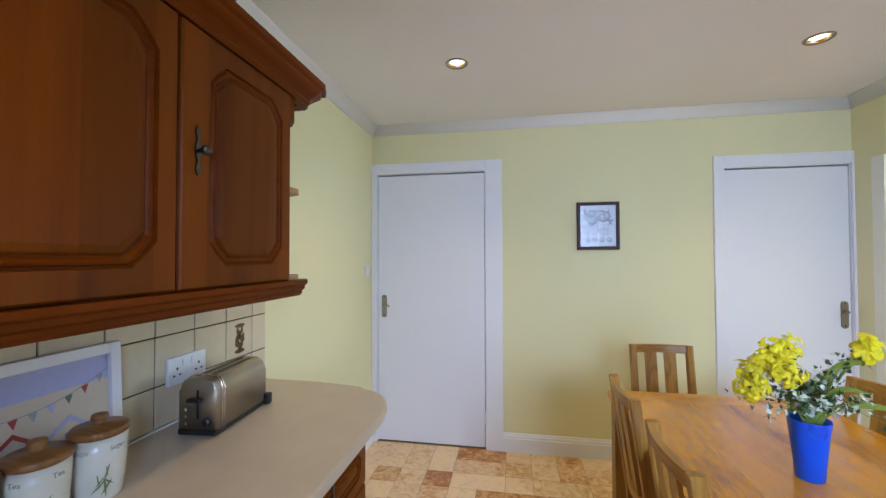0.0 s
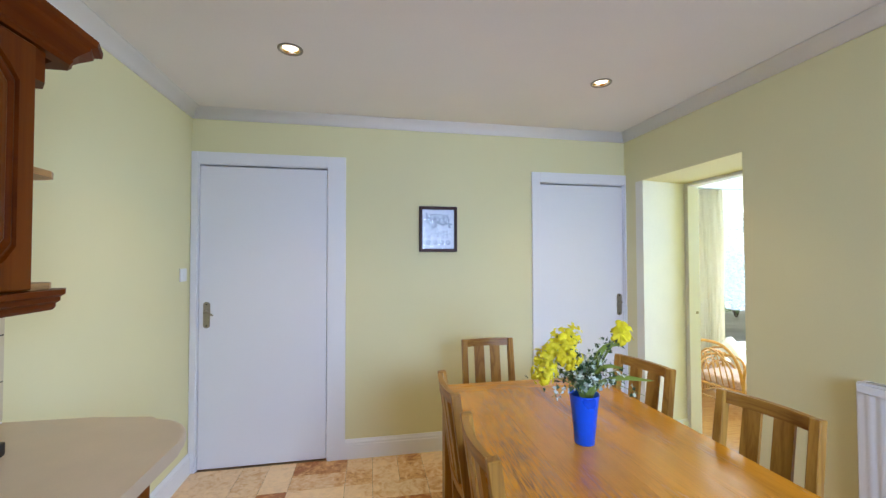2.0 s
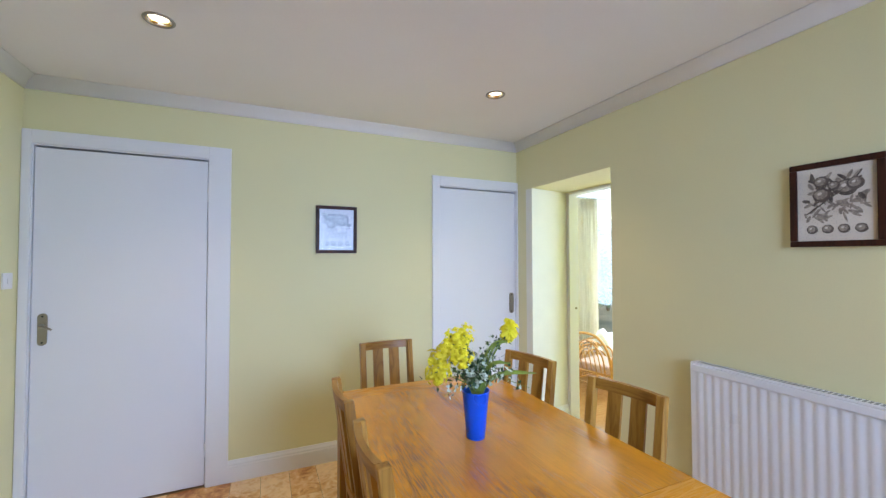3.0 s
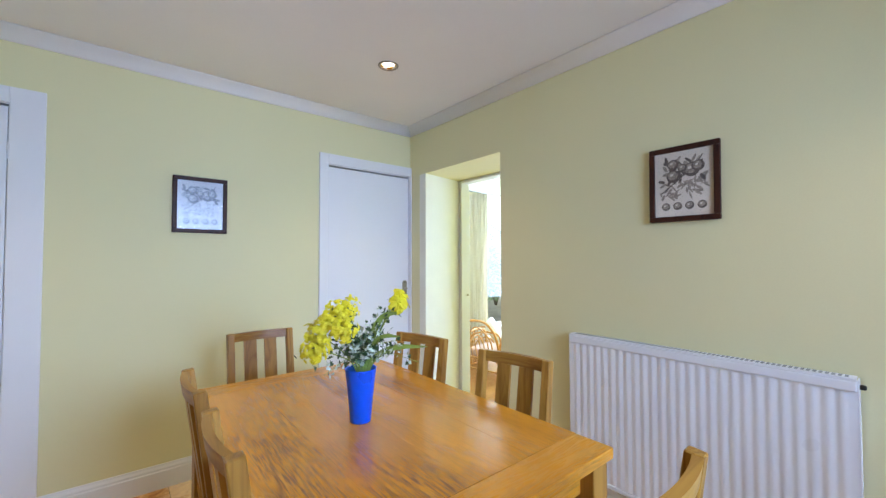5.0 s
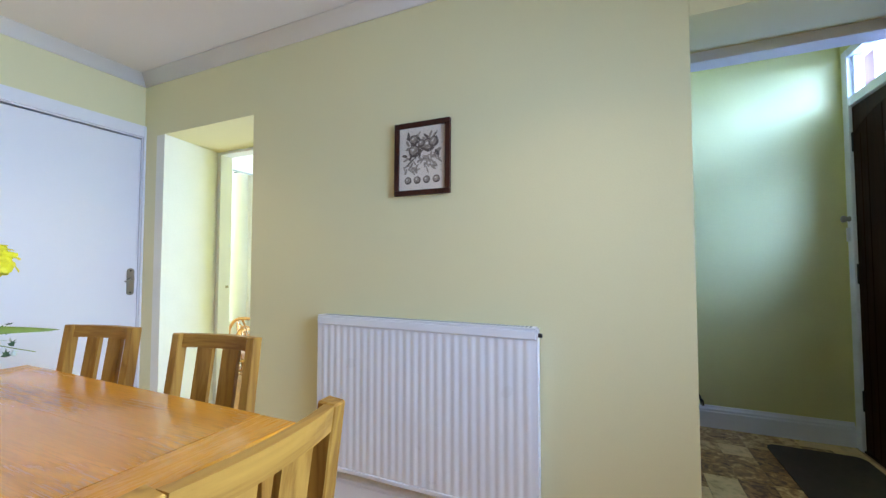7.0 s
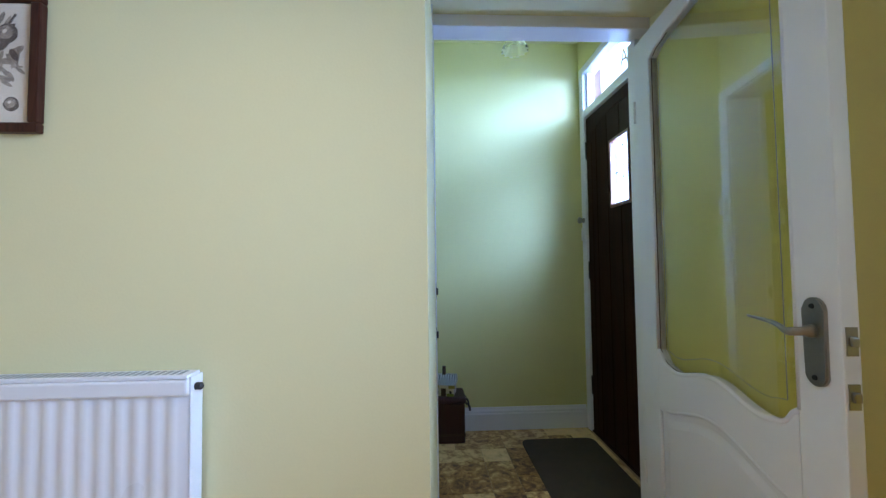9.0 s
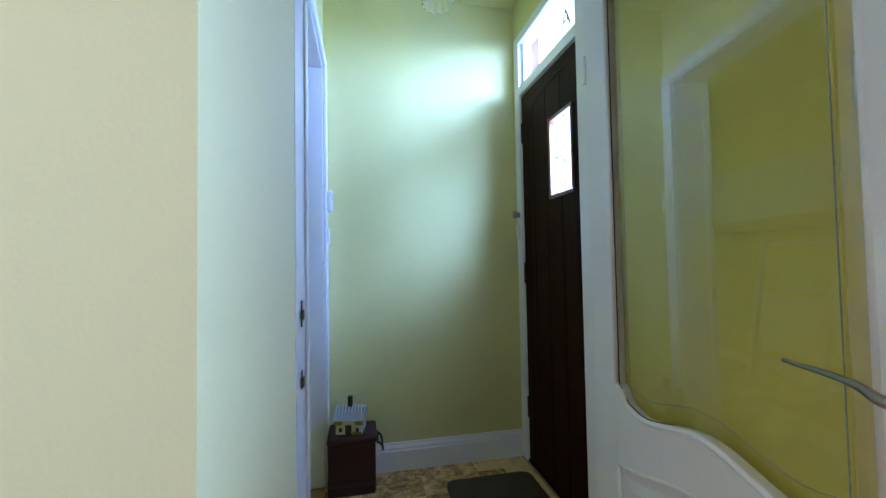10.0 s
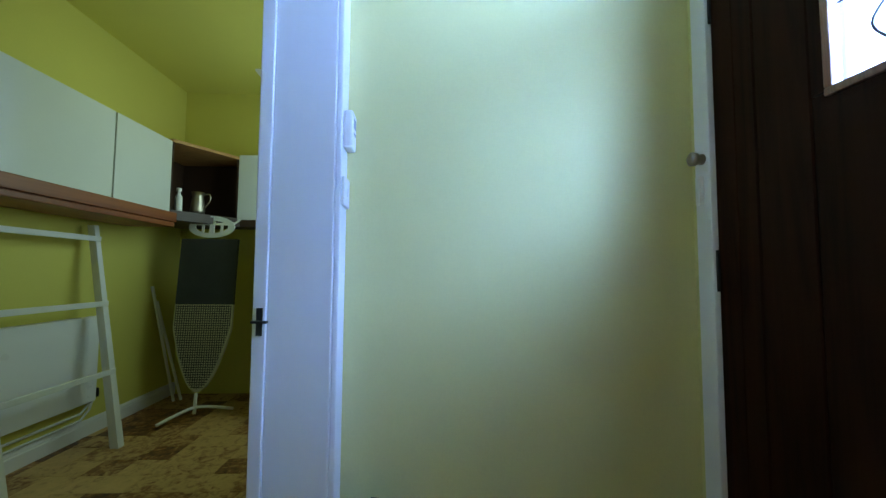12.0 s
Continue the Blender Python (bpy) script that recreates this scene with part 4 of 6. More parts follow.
for b in ((-0.004, -0.220, 0.001, 0.014, -0.194, 0.291), (-0.004, 0.194, 0.001, 0.014, 0.220, 0.291), (-0.004, -0.194, 0.001, 0.014, 0.194, 0.027), (-0.004, -0.194, 0.265, 0.014, 0.194, 0.291)):
    part("frame_rail", B(b, bevel=0.003), gloss_white, pb)
part("sky_band", B((0.002, -0.193, 0.205, 0.0026, 0.193, 0.264)), lilac, pb)
for k in range(11):
    y = -0.172 + k * 0.0345
    z = 0.172 + 0.10 * (y / 0.2) ** 2 * 0.6
    bm = bmesh.new()
    prism(bm, [(y - 0.0085, z), (y + 0.0085, z + 0.002), (y + 0.001, z - 0.019)], 0.0006, Matrix.Translation((0.0022, 0, 0)) @ UP["x"])
    part("flag", bm, (green_print, red_print, slate, lilac)[k % 4], pb)
bm = bmesh.new()
tube(bm, [(0.0026, -0.19 + 0.02 * k, 0.174 + 0.06 * ((-0.19 + 0.02 * k) / 0.2) ** 2) for k in range(20)], 0.0009, 5)
part("string", bm, slate, pb)
for y, m1 in ((-0.10, green_print), (0.0, red_print), (0.105, lilac)):
    bm = bmesh.new()
    prism(bm, [(y - 0.05, 0.105), (y, 0.145), (y + 0.05, 0.105), (y + 0.044, 0.10), (y, 0.134), (y - 0.044, 0.10)], 0.0007, Matrix.Translation((0.0022, 0, 0)) @ UP["x"])
    part("hut_roof", bm, m1, pb)
    part("hut_window", B((0.0022, y - 0.010, 0.086, 0.003, y + 0.010, 0.106)), slate, pb)
    part("hut_front", B((0.0021, y - 0.036, 0.03, 0.0024, y + 0.036, 0.098)), paper_blue, pb)

# ---- light switch beside the first door ----
sw = thing("light_switch", pose(0.0, -0.115, 1.265), "white single light switch on the wall", "light switch")
part("plate", B((0.0005, -0.040, -0.040, 0.009, 0.040, 0.040), bevel=0.003), white_plastic, sw)
part("rocker", B((0.0091, -0.008, -0.014, 0.012, 0.008, 0.014), bevel=0.002), white_plastic, sw)

# ---- downlights ----
for x, y in SPOTS:
    dl = thing("downlight", pose(x, y, CEIL), "round metal-rimmed recessed ceiling spotlight, lit", "ceiling light", "ceiling spotlights")
    bm = bmesh.new()
    rings = [[bm.verts.new((r * math.cos(2 * math.pi * i / 32), r * math.sin(2 * math.pi * i / 32), z)) for i in range(32)]
             for r, z in ((0.057, -0.0004), (0.057, -0.003), (0.053, -0.006), (0.047, -0.006), (0.045, -0.001))]
    for a, b in zip(rings, rings[1:]):
        for i in range(32):
            bm.faces.new((a[i], a[(i + 1) % 32], b[(i + 1) % 32], b[i]))
    part("rim", bm, nickel, dl, smooth=True)
    bm = bmesh.new()
    rings = [[bm.verts.new((r * math.cos(2 * math.pi * i / 32), r * math.sin(2 * math.pi * i / 32), z)) for i in range(32)]
             for r, z in ((0.045, -0.001), (0.0385, 0.0015), (0.0365, 0.006), (0.0355, 0.010))]
    for a, b in zip(rings, rings[1:]):
        for i in range(32):
            bm.faces.new((a[i], a[(i + 1) % 32], b[(i + 1) % 32], b[i]))
    part("reflector", bm, brass, dl, "bright metal reflector cup", True)
    bm = bmesh.new()
    lathe(bm, [(0.0352, 0.012), (0.0352, 0.0095), (0.022, 0.006), (0.002, 0.005)], seg=32)
    part("bulb", bm, lamp_glow, dl, "lit halogen bulb")
    ld = bpy.data.lights.new("spot_lamp", "SPOT")
    ld.energy, ld.spot_size, ld.spot_blend, ld.color, ld.shadow_soft_size = 15.5, radians(110), 0.8, (1.0, 0.77, 0.48), 0.03
    so2 = new("spot_lamp", ld)
    so2.matrix_basis = look((x, y, CEIL - 0.02), (x, y, 0))

# ---- framed fruit prints ----
def fruit_print(m, w, h, page, ink, faint, label, seed):
    f = thing("picture", m, label, "picture", "framed fruit prints")
    t = 0.023
    bm_parts = [(-w / 2, -h / 2, w / 2, -h / 2 + t), (-w / 2, h / 2 - t, w / 2, h / 2), (-w / 2, -h / 2 + t, -w / 2 + t, h / 2 - t), (w / 2 - t, -h / 2 + t, w / 2, h / 2 - t)]
    for a, b, c, d in bm_parts:
        part("frame_rail", B((a, -0.020, b, c, -0.001, d), bevel=0.004), frame_wood, f)
    part("page", B((-w / 2 + t, -0.010, -h / 2 + t, w / 2 - t, -0.004, h / 2 - t)), page, f)
    rng = random.Random(seed)
    iw, ih = w / 2 - t - 0.02, h / 2 - t - 0.02

    def blob(x, z, rx, rz, tilt=0.0, n=14, name="fruit", lift=0.0, pale=False):
        bm = bmesh.new()
        prism(bm, [(rx * math.cos(k * 2 * math.pi / n) * (1 + rng.uniform(-0.06, 0.06)), rz * math.sin(k * 2 * math.pi / n)) for k in range(n)], 0.0006,
              Matrix.Translation((x, -0.0108 - lift, z)) @ UP["y"] @ Matrix.Rotation(tilt, 4, "Z"))
        part(name, bm, page if pale is page else faint if pale else ink, f)

    def plum(x, z, r, n0):
        """A round fruit hatched darker to its rim."""
        blob(x, z, r, r * 0.97, 0, 18, lift=0.0002 * n0)
        blob(x - r * 0.10, z + r * 0.12, r * 0.72, r * 0.66, 0.4, 14, lift=0.0002 * n0 + 0.00008, pale=True)
        blob(x - r * 0.22, z + r * 0.24, r * 0.26, r * 0.20, 0.4, 10, "highlight", 0.0002 * n0 + 0.00016, page)

    for k in range(4):
        plum(-iw * 0.74 + k * iw * 0.50, -ih * 0.80, 0.0175, k % 2)
    for k in range(46):
        blob(rng.uniform(-0.95, 0.95) * iw, ih * rng.uniform(-0.50, 0.10), rng.uniform(0.010, 0.022), rng.uniform(0.003, 0.006), rng.uniform(-1.5, 1.5), 8, "leaf", 0.00002 * k, True)
    for k in range(34):
        blob(rng.uniform(-0.92, 0.92) * iw, ih * rng.uniform(0.10, 0.88), rng.uniform(0.012, 0.024), rng.uniform(0.004, 0.009), rng.uniform(-1.5, 1.5), 8, "leaf", 0.0010 + 0.00002 * k, k % 3 == 0)
    for n0, (x, z, r) in enumerate(((-0.42, 0.70, 0.023), (-0.40, 0.28, 0.028), (0.36, 0.46, 0.032), (0.62, 0.56, 0.024), (-0.02, 0.55, 0.018))):
        plum(iw * x, ih * z, r, 8 + n0)
    bm = bmesh.new()
    tube(bm, bent([(-iw * 0.9, -0.0112, -ih * 0.3), (-iw * 0.1, -0.0112, ih * 0.2), (iw * 0.5, -0.0112, ih * 0.6), (iw * 0.8, -0.0112, ih * 0.95)], 6), 0.0022, 6)
    part("branch", bm, ink, f)
    part("glazing", B((-w / 2 + t, -0.0150, -h / 2 + t, w / 2 - t, -0.0135, h / 2 - t)), print_glass, f).visible_shadow = False
    return f


fruit_print(pose(1.618, 0.0, 1.574), 0.276, 0.326, paper_blue, ink_grey, ink_pale, "mahogany-framed grey botanical print on the wall", 3)
fruit_print(Matrix.Translation((W, -2.052, 1.576)) @ Matrix.Rotation(radians(-90), 4, "Z") @ Matrix.Rotation(radians(0.4), 4, "Y"), 0.272, 0.326, paper, ink_brown, ink_faint,
            "mahogany-framed sepia fruit print above the radiator", 7)

# ---- radiator ----
ra = thing("radiator", pose(W, 0, 0), "white enamelled panel radiator with vertical flutes", "radiator")
R0, R1, RZ0, RZ1 = -2.552, -1.525, 0.168, 0.862
bm = bmesh.new()
n = 27
prof = []
edge = 0.018
step = (R1 - R0 - 2 * edge) / n
prof.append((R0, -0.058)); prof.append((R0 + edge, -0.058))
for k in range(n):
    a = R0 + edge + k * step
    prof += [(a + step * 0.18, -0.0593), (a + step * 0.30, -0.0603), (a + step * 0.56, -0.0603), (a + step * 0.68, -0.0593), (a + step * 0.84, -0.058), (a + step, -0.058)]
prof.append((R1, -0.058))
lo = [bm.verts.new((x, y, RZ0 + 0.02)) for y, x in prof]
hi = [bm.verts.new((x, y, RZ1 - 0.035)) for y, x in prof]
for i in range(len(prof) - 1):
    bm.faces.new((lo[i], lo[i + 1], hi[i + 1], hi[i]))
part("fluted_panel", bm, radiator_white, ra, "", True)
part("panel_edge", B((-0.066, R0, RZ1 - 0.0345, -0.030, R1, RZ1), bevel=0.005), radiator_white, ra)
part("panel_edge", B((-0.064, R0, RZ0, -0.030, R1, RZ0 + 0.0195), bevel=0.005), radiator_white, ra)
part("side_panel", B((-0.0575, R0 - 0.004, RZ0, -0.012, R0 + 0.0005, RZ1 + 0.004), bevel=0.002), radiator_white, ra)
part("side_panel", B((-0.0575, R1 - 0.0005, RZ0, -0.012, R1 + 0.004, RZ1 + 0.004), bevel=0.002), radiator_white, ra)
grille = part("top_grille", B((-0.062, R0 + 0.002, RZ1 + 0.001, -0.012, R1 - 0.002, RZ1 + 0.009), bevel=0.002), radiator_white, ra)
bm = bmesh.new()
for k in range(64):
    y = R0 + 0.02 + k * (R1 - R0 - 0.04) / 64
    box(bm, (-0.054, y, RZ1 + 0.0092, -0.022, y + 0.009, RZ1 + 0.0098))
part("slots", bm, slate, grille)
part("back_panel", B((-0.029, R0 + 0.01, RZ0 + 0.01, -0.014, R1 - 0.01, RZ1 - 0.01)), radiator_white, ra)
for y in (R0 + 0.15, R1 - 0.15):
    part("bracket", B((-0.0135, y - 0.02, RZ0 + 0.05, -0.0005, y + 0.02, RZ1 - 0.08)), radiator_white, ra)
for y in (R0 - 0.028, R1 + 0.028):
    bm = bmesh.new()
    tube(bm, [(-0.04, y, 0.001), (-0.04, y, RZ0 + 0.03)], 0.0075, 12)
    tube(bm, [(-0.04, y, RZ0 + 0.028), (-0.04, y + (0.028 if y < -2 else -0.028), RZ0 + 0.028)], 0.009, 12)
    v = part("valve", bm, chrome if y > -2 else white_plastic, ra)
bm = bmesh.new()
lathe(bm, [(0.008, 0), (0.008, 0.012), (0.005, 0.015)], seg=14, m=Matrix.Translation((-0.04, R0 - 0.0045, RZ1 - 0.02)) @ Matrix.Rotation(radians(90), 4, "X"))
part("bleed_valve", bm, black, ra, "black bleed valve cap")

# ---- dining table ----
ta = thing("dining_table", pose(1.876, -1.525, 0), "oak dining table with broad planks and square legs", "table")
TL, TR, TN, TF, TZ = -0.406, 0.408, -0.628, 0.640, 0.748
cols = [TL + k * (TR - TL) / 4 for k in range(5)]
for a, b in zip(cols, cols[1:]):
    part("plank", B((a, TN + 0.1146, TZ - 0.030, b, TF - 0.1146, TZ), bevel=0.0003, seg=1), oak, ta)
for a, b in ((TN, TN + 0.1145), (TF - 0.1145, TF)):
    part("breadboard_end", B((TL, a, TZ - 0.030, TR, b, TZ), bevel=0.004), oak_x, ta)
for b in ((TL + 0.05, TN + 0.05, TR - 0.05, TN + 0.07), (TL + 0.05, TF - 0.07, TR - 0.05, TF - 0.05)):
    part("apron", B((b[0], b[1], TZ - 0.115, b[2], b[3], TZ - 0.0305), bevel=0.002), oak_x, ta)
for b in ((TL + 0.03, TN + 0.07, TL + 0.05, TF - 0.07), (TR - 0.05, TN + 0.07, TR - 0.03, TF - 0.07)):
    part("apron", B((b[0], b[1], TZ - 0.115, b[2], b[3], TZ - 0.0305), bevel=0.002), oak, ta)
for x in (TL + 0.012, TR - 0.082):
    for y in (TN + 0.012, TF - 0.082):
        part("leg", B((x, y, 0, x + 0.07, y + 0.07, TZ - 0.0305), bevel=0.004), chair_oak, ta)


# ---- dining chairs ----
def chair(m, label):
    """A slat-back chair; it faces +y, its back's top over the origin."""
    c = thing("dining_chair", m, label, "chair", "chairs round the table")
    hw, top = 0.155, 0.893
    for s in (-1, 1):
        out = [(0.055, 0.0), (0.090, 0.0), (0.078, 0.44), (0.014, top), (-0.020, top - 0.004), (0.040, 0.44)]
        bm = bmesh.new()
        prism(bm, out, 0.030, Matrix.Translation((s * hw - (0.030 if s > 0 else 0), 0, 0)) @ UP["x"])
        bmesh.ops.bevel(bm, geom=list(bm.edges), offset=0.003, segments=1, affect="EDGES")
        part("back_leg", bm, chair_oak, c)
        part("front_leg", B((s * 0.175 - 0.018, 0.405, 0, s * 0.175 + 0.018, 0.441, 0.435), bevel=0.003), chair_oak, c)

    def curved(z0, z1, lift, y0, thick):
        bm = bmesh.new()
        n = 10
        rows = []
        for k in range(n + 1):
            x = -hw + 0.0305 + (2 * hw - 0.061) * k / n
            y = y0 - 0.022 * (1 - (x / hw) ** 2)
            rows.append([bm.verts.new(p) for p in ((x, y, z0), (x, y + thick, z0), (x, y + thick - lift, z1), (x, y - lift, z1))])
        for a, b in zip(rows, rows[1:]):
            for i in range(4):
                j = (i + 1) % 4
                bm.faces.new((a[i], a[j], b[j], b[i]))
        bm.faces.new(rows[0])
        bm.faces.new(rows[-1][::-1])
        return bm

    part("top_rail", curved(top - 0.044, top - 0.004, 0.006, -0.006, 0.020), chair_oak_x, c)
    part("lower_rail", curved(0.50, 0.54, 0.006, 0.044, 0.020), chair_oak_x, c)
    for x in (-0.048, 0.048):
        bm = bmesh.new()
        out = [(0.024, 0.541), (0.038, 0.541), (-0.008, top - 0.0445), (-0.020, top - 0.0445)]
        prism(bm, out, 0.058, Matrix.Translation((x - 0.029, 0, 0)) @ UP["x"])
        part("slat", bm, chair_oak, c)
    part("seat", B((-0.195, 0.082, 0.437, 0.195, 0.452, 0.465), bevel=0.008), chair_oak_x, c)
    part("seat_rail", B((-0.155, 0.415, 0.385, 0.155, 0.432, 0.4365)), chair_oak_x, c)
    for s in (-1, 1):
        part("seat_rail", B((s * 0.165 - 0.009, 0.085, 0.385, s * 0.165 + 0.009, 0.404, 0.4365)), chair_oak, c)
        part("stretcher", B((s * 0.165 - 0.009, 0.088, 0.18, s * 0.165 + 0.009, 0.404, 0.205)), chair_oak, c)
    return c


first_chair = chair(pose(1.818, -0.545, 0, rz=181), "slat-back oak dining chair pushed in at the table's end")
for m, lab in ((pose(2.372, -1.165, 0, rz=101), "slat-back oak dining chair at the table's long side"),
               (pose(2.412, -1.700, 0, rz=98.5), "slat-back oak dining chair at the table near the radiator"),
               (pose(1.436, -1.285, 0, rz=-91), "slat-back oak dining chair tucked under the table"),
               (pose(1.430, -1.737, 0, rz=-91), "slat-back oak dining chair tucked under the table"),
               (pose(1.955, -2.412, 0, rz=2), "pale slat-back oak dining chair at the table's end")):
    tagged(copy_thing(first_chair, m), lab)

# ---- vase of artificial flowers ----
VX, VY = 1.846, -1.562
va = thing("flower_vase", pose(VX, VY, 0.748), "cobalt blue tapered vase on the dining table", "vase")
bm = bmesh.new()
lathe(bm, [(0.030, 0), (0.032, 0.002), (0.036, 0.05), (0.043, 0.12), (0.0485, 0.163), (0.0495, 0.165), (0.046, 0.163), (0.033, 0.02), (0.004, 0.018)], seg=40)
part("vessel", bm, blue_glaze, va, smooth=True)

rng = random.Random(12)
bq = thing("flower_bunch", pose(VX, VY, 0.768), "yellow artificial blossoms with variegated ivy in the blue vase", "flowers")


def leaf_at(bm, p, d, size, rngl, pts=None):
    """One star-shaped ivy leaf."""
    q = Vector(d).to_track_quat("Z", "Y").to_matrix().to_4x4()
    m = Matrix.Translation(p) @ q @ Matrix.Rotation(rngl.uniform(0, 6.28), 4, "Z") @ Matrix.Rotation(rngl.uniform(0.2, 1.1), 4, "X")
    o = [(0, -0.5), (0.22, -0.45), (0.55, -0.25), (0.28, 0.05), (0.42, 0.42), (0.12, 0.32), (0, 1.0), (-0.12, 0.32), (-0.42, 0.42), (-0.28, 0.05), (-0.55, -0.25), (-0.22, -0.45)]
    vs = [bm.verts.new(m @ Vector((x * size, y * size, 0.12 * size * (abs(x) * 1.5)))) for x, y in o]
    mid = bm.verts.new(m @ Vector((0, 0, 0)))
    for i in range(len(vs)):
        bm.faces.new((mid, vs[i], vs[(i + 1) % len(vs)]))


def petals(bm, p, d, r, rngl):
    """A ruffled five-petal blossom."""
    q = Vector(d).to_track_quat("Z", "Y").to_matrix().to_4x4()
    for k in range(5):
        m = Matrix.Translation(p) @ q @ Matrix.Rotation(k * 1.257 + rngl.uniform(-0.2, 0.2), 4, "Z") @ Matrix.Rotation(rngl.uniform(-0.9, -0.2), 4, "X")
        o = [(0, 0, 0), (0.35, 0.35, 0.05), (0.42, 0.75, 0.14), (0.15, 1.0, 0.05), (-0.15, 0.97, 0.12), (-0.42, 0.72, 0.02), (-0.33, 0.33, 0.1)]
        vs = [bm.verts.new(m @ (Vector(v) * r)) for v in o]
        for i in range(1, len(vs) - 1):
            bm.faces.new((vs[0], vs[i], vs[i + 1]))


# sprays: (dx, dy, dz) of the tip from the vase's mouth
blooms = [(-0.105, -0.01, 0.215), (-0.06, 0.03, 0.245), (-0.145, 0.0, 0.165), (-0.155, -0.03, 0.115), (-0.08, -0.05, 0.19), (-0.02, 0.05, 0.255), (0.125, -0.03, 0.238), (0.140, -0.02, 0.262)]
for n, (dx, dy, dz) in enumerate(blooms):
    base = Vector((rng.uniform(-0.02, 0.02), rng.uniform(-0.02, 0.02), 0.01))
    tip = Vector((dx, dy, 0.145 + dz * (0.72 if n < 6 else 0.82)))
    line = bent([base, (dx * 0.14, dy * 0.14, 0.150), Vector((dx * 0.55, dy * 0.55, 0.150 + (tip.z - 0.150) * 0.62)), tip], 6)
    bm = bmesh.new()
    tube(bm, line, 0.0025, 6, 0.0015)
    st = part("stem", bm, stem_green, bq)
    bm = bmesh.new()
    many = 74 if n < 6 else 9
    tight = 0.021 if n < 6 else 0.012
    for k in range(many):
        off = Vector((rng.gauss(0, tight), rng.gauss(0, tight), rng.gauss(0, tight)))
        off *= min(1.0, 2.1 * tight / max(off.length, 1e-4))
        petals(bm, tip + off, off + Vector((0, -0.012, 0.016)), rng.uniform(0.007, 0.013) if n < 6 else rng.uniform(0.020, 0.032), rng)
    part("blossom", bm, yellow_petal, st, "cluster of yellow ruffled petals")
    bm = bmesh.new()
    for k in range(16):
        p = line[int(len(line) * rng.uniform(0.45, 0.95))] + Vector((rng.gauss(0, 0.02), rng.gauss(0, 0.02), rng.gauss(0, 0.012)))
        leaf_at(bm, p, (rng.gauss(0, 1), rng.gauss(0, 1), 1.0), rng.uniform(0.009, 0.017), rng)
    part("foliage", bm, leaf_green, st)
sprays = [(-0.05, 0, 0.27), (-0.02, 0.02, 0.285), (0.02, 0, 0.25), (0.05, -0.02, 0.265), (0.085, 0, 0.285), (0.115, -0.01, 0.32), (-0.14, -0.05, 0.158), (0.165, -0.02, 0.195), (0.19, -0.05, 0.140),
          (0.07, 0.03, 0.24), (-0.09, 0, 0.22), (0, -0.05, 0.22), (0.04, -0.06, 0.20), (-0.04, -0.05, 0.205), (0.10, -0.05, 0.225), (-0.02, 0.06, 0.22), (0.06, 0.06, 0.21), (-0.07, 0.04, 0.24)]
for tip in sprays:
    tip = Vector(tip)
    line = bent([(0, 0, 0.03), Vector((tip.x * 0.12, tip.y * 0.12, 0.150)), Vector((tip.x * 0.36, tip.y * 0.4, 0.165 + max(0.02, (tip.z - 0.165) * 0.7))), tip], 10)
    bm = bmesh.new()
    tube(bm, line, 0.0016, 5, 0.0009)
    st = part("ivy_stem", bm, stem_green, bq)
    bm, bm2 = bmesh.new(), bmesh.new()
    for k in range(34):
        p = line[int(len(line) * rng.uniform(0.48, 1.0)) - 1] + Vector((rng.gauss(0, 0.010), rng.gauss(0, 0.010), rng.gauss(0, 0.010)))
        leaf_at(bm if k % 2 else bm2, p, (rng.gauss(0, 1), rng.gauss(0, 1) - 0.7, 0.7), rng.uniform(0.009, 0.016), rng)
    part("ivy_leaves", bm2, leaf_green, st)
    part("ivy_leaves", bm, leaf_pale, st, "white-edged ivy leaves")
for tip, wd in (((0.235, -0.04, 0.183), 0.012), ((0.128, -0.03, 0.31), 0.013), ((0.115, -0.05, 0.235), 0.010)):
    line = bent([(0.01, 0, 0.04), (tip[0] * 0.12, tip[1] * 0.12, 0.150), (tip[0] * 0.45, tip[1] * 0.5, 0.145 + (tip[2] - 0.145) * 0.75 + 0.02), tip], 8)
    bm = bmesh.new()
    L = len(line)
    rows = []
    for i, p in enumerate(line):
        d = (line[min(i + 1, L - 1)] - line[max(i - 1, 0)]).normalized()
        s = d.cross(Vector((0, 1, 0.3))).normalized()
        hw = wd * math.sin(math.pi * min(1, 0.12 + 0.88 * i / (L - 1))) ** 0.7 + 0.0006
        rows.append([bm.verts.new(p - s * hw), bm.verts.new(p + Vector((0, 0.002, 0))), bm.verts.new(p + s * hw)])
    for a, b in zip(rows, rows[1:]):
        bm.faces.new((a[0], a[1], b[1], b[0]))
        bm.faces.new((a[1], a[2], b[2], b[1]))
    part("blade_leaf", bm, stem_green, bq, "long strap-shaped green leaf", True)

# ---- glazed door between kitchen and hall ----
DW, DH, DT = 0.838, 2.000, 0.035
gd = thing("glazed_door", Matrix.Translation((3.7636, -3.9664, 0.006)) @ Matrix.Rotation(radians(175.5), 4, "Z"), "white panelled door with a shaped clear glass pane, standing open", "door", "", "structure")
# local x runs from the hinge to the latch edge; the seen face looks along -y
gx0, gx1 = 0.118, 0.729
FACE = -DT / 2


def through_knots(knots, u):
    """Height of a smooth line through (place, height) knots."""
    for (xa, za), (xb, zb) in zip(knots, knots[1:]):
        if u <= xb:
            k = min(1, max(0, (u - xa) / (xb - xa)))
            return za + (zb - za) * (0.5 - 0.5 * math.cos(math.pi * k))
    return knots[-1][1]


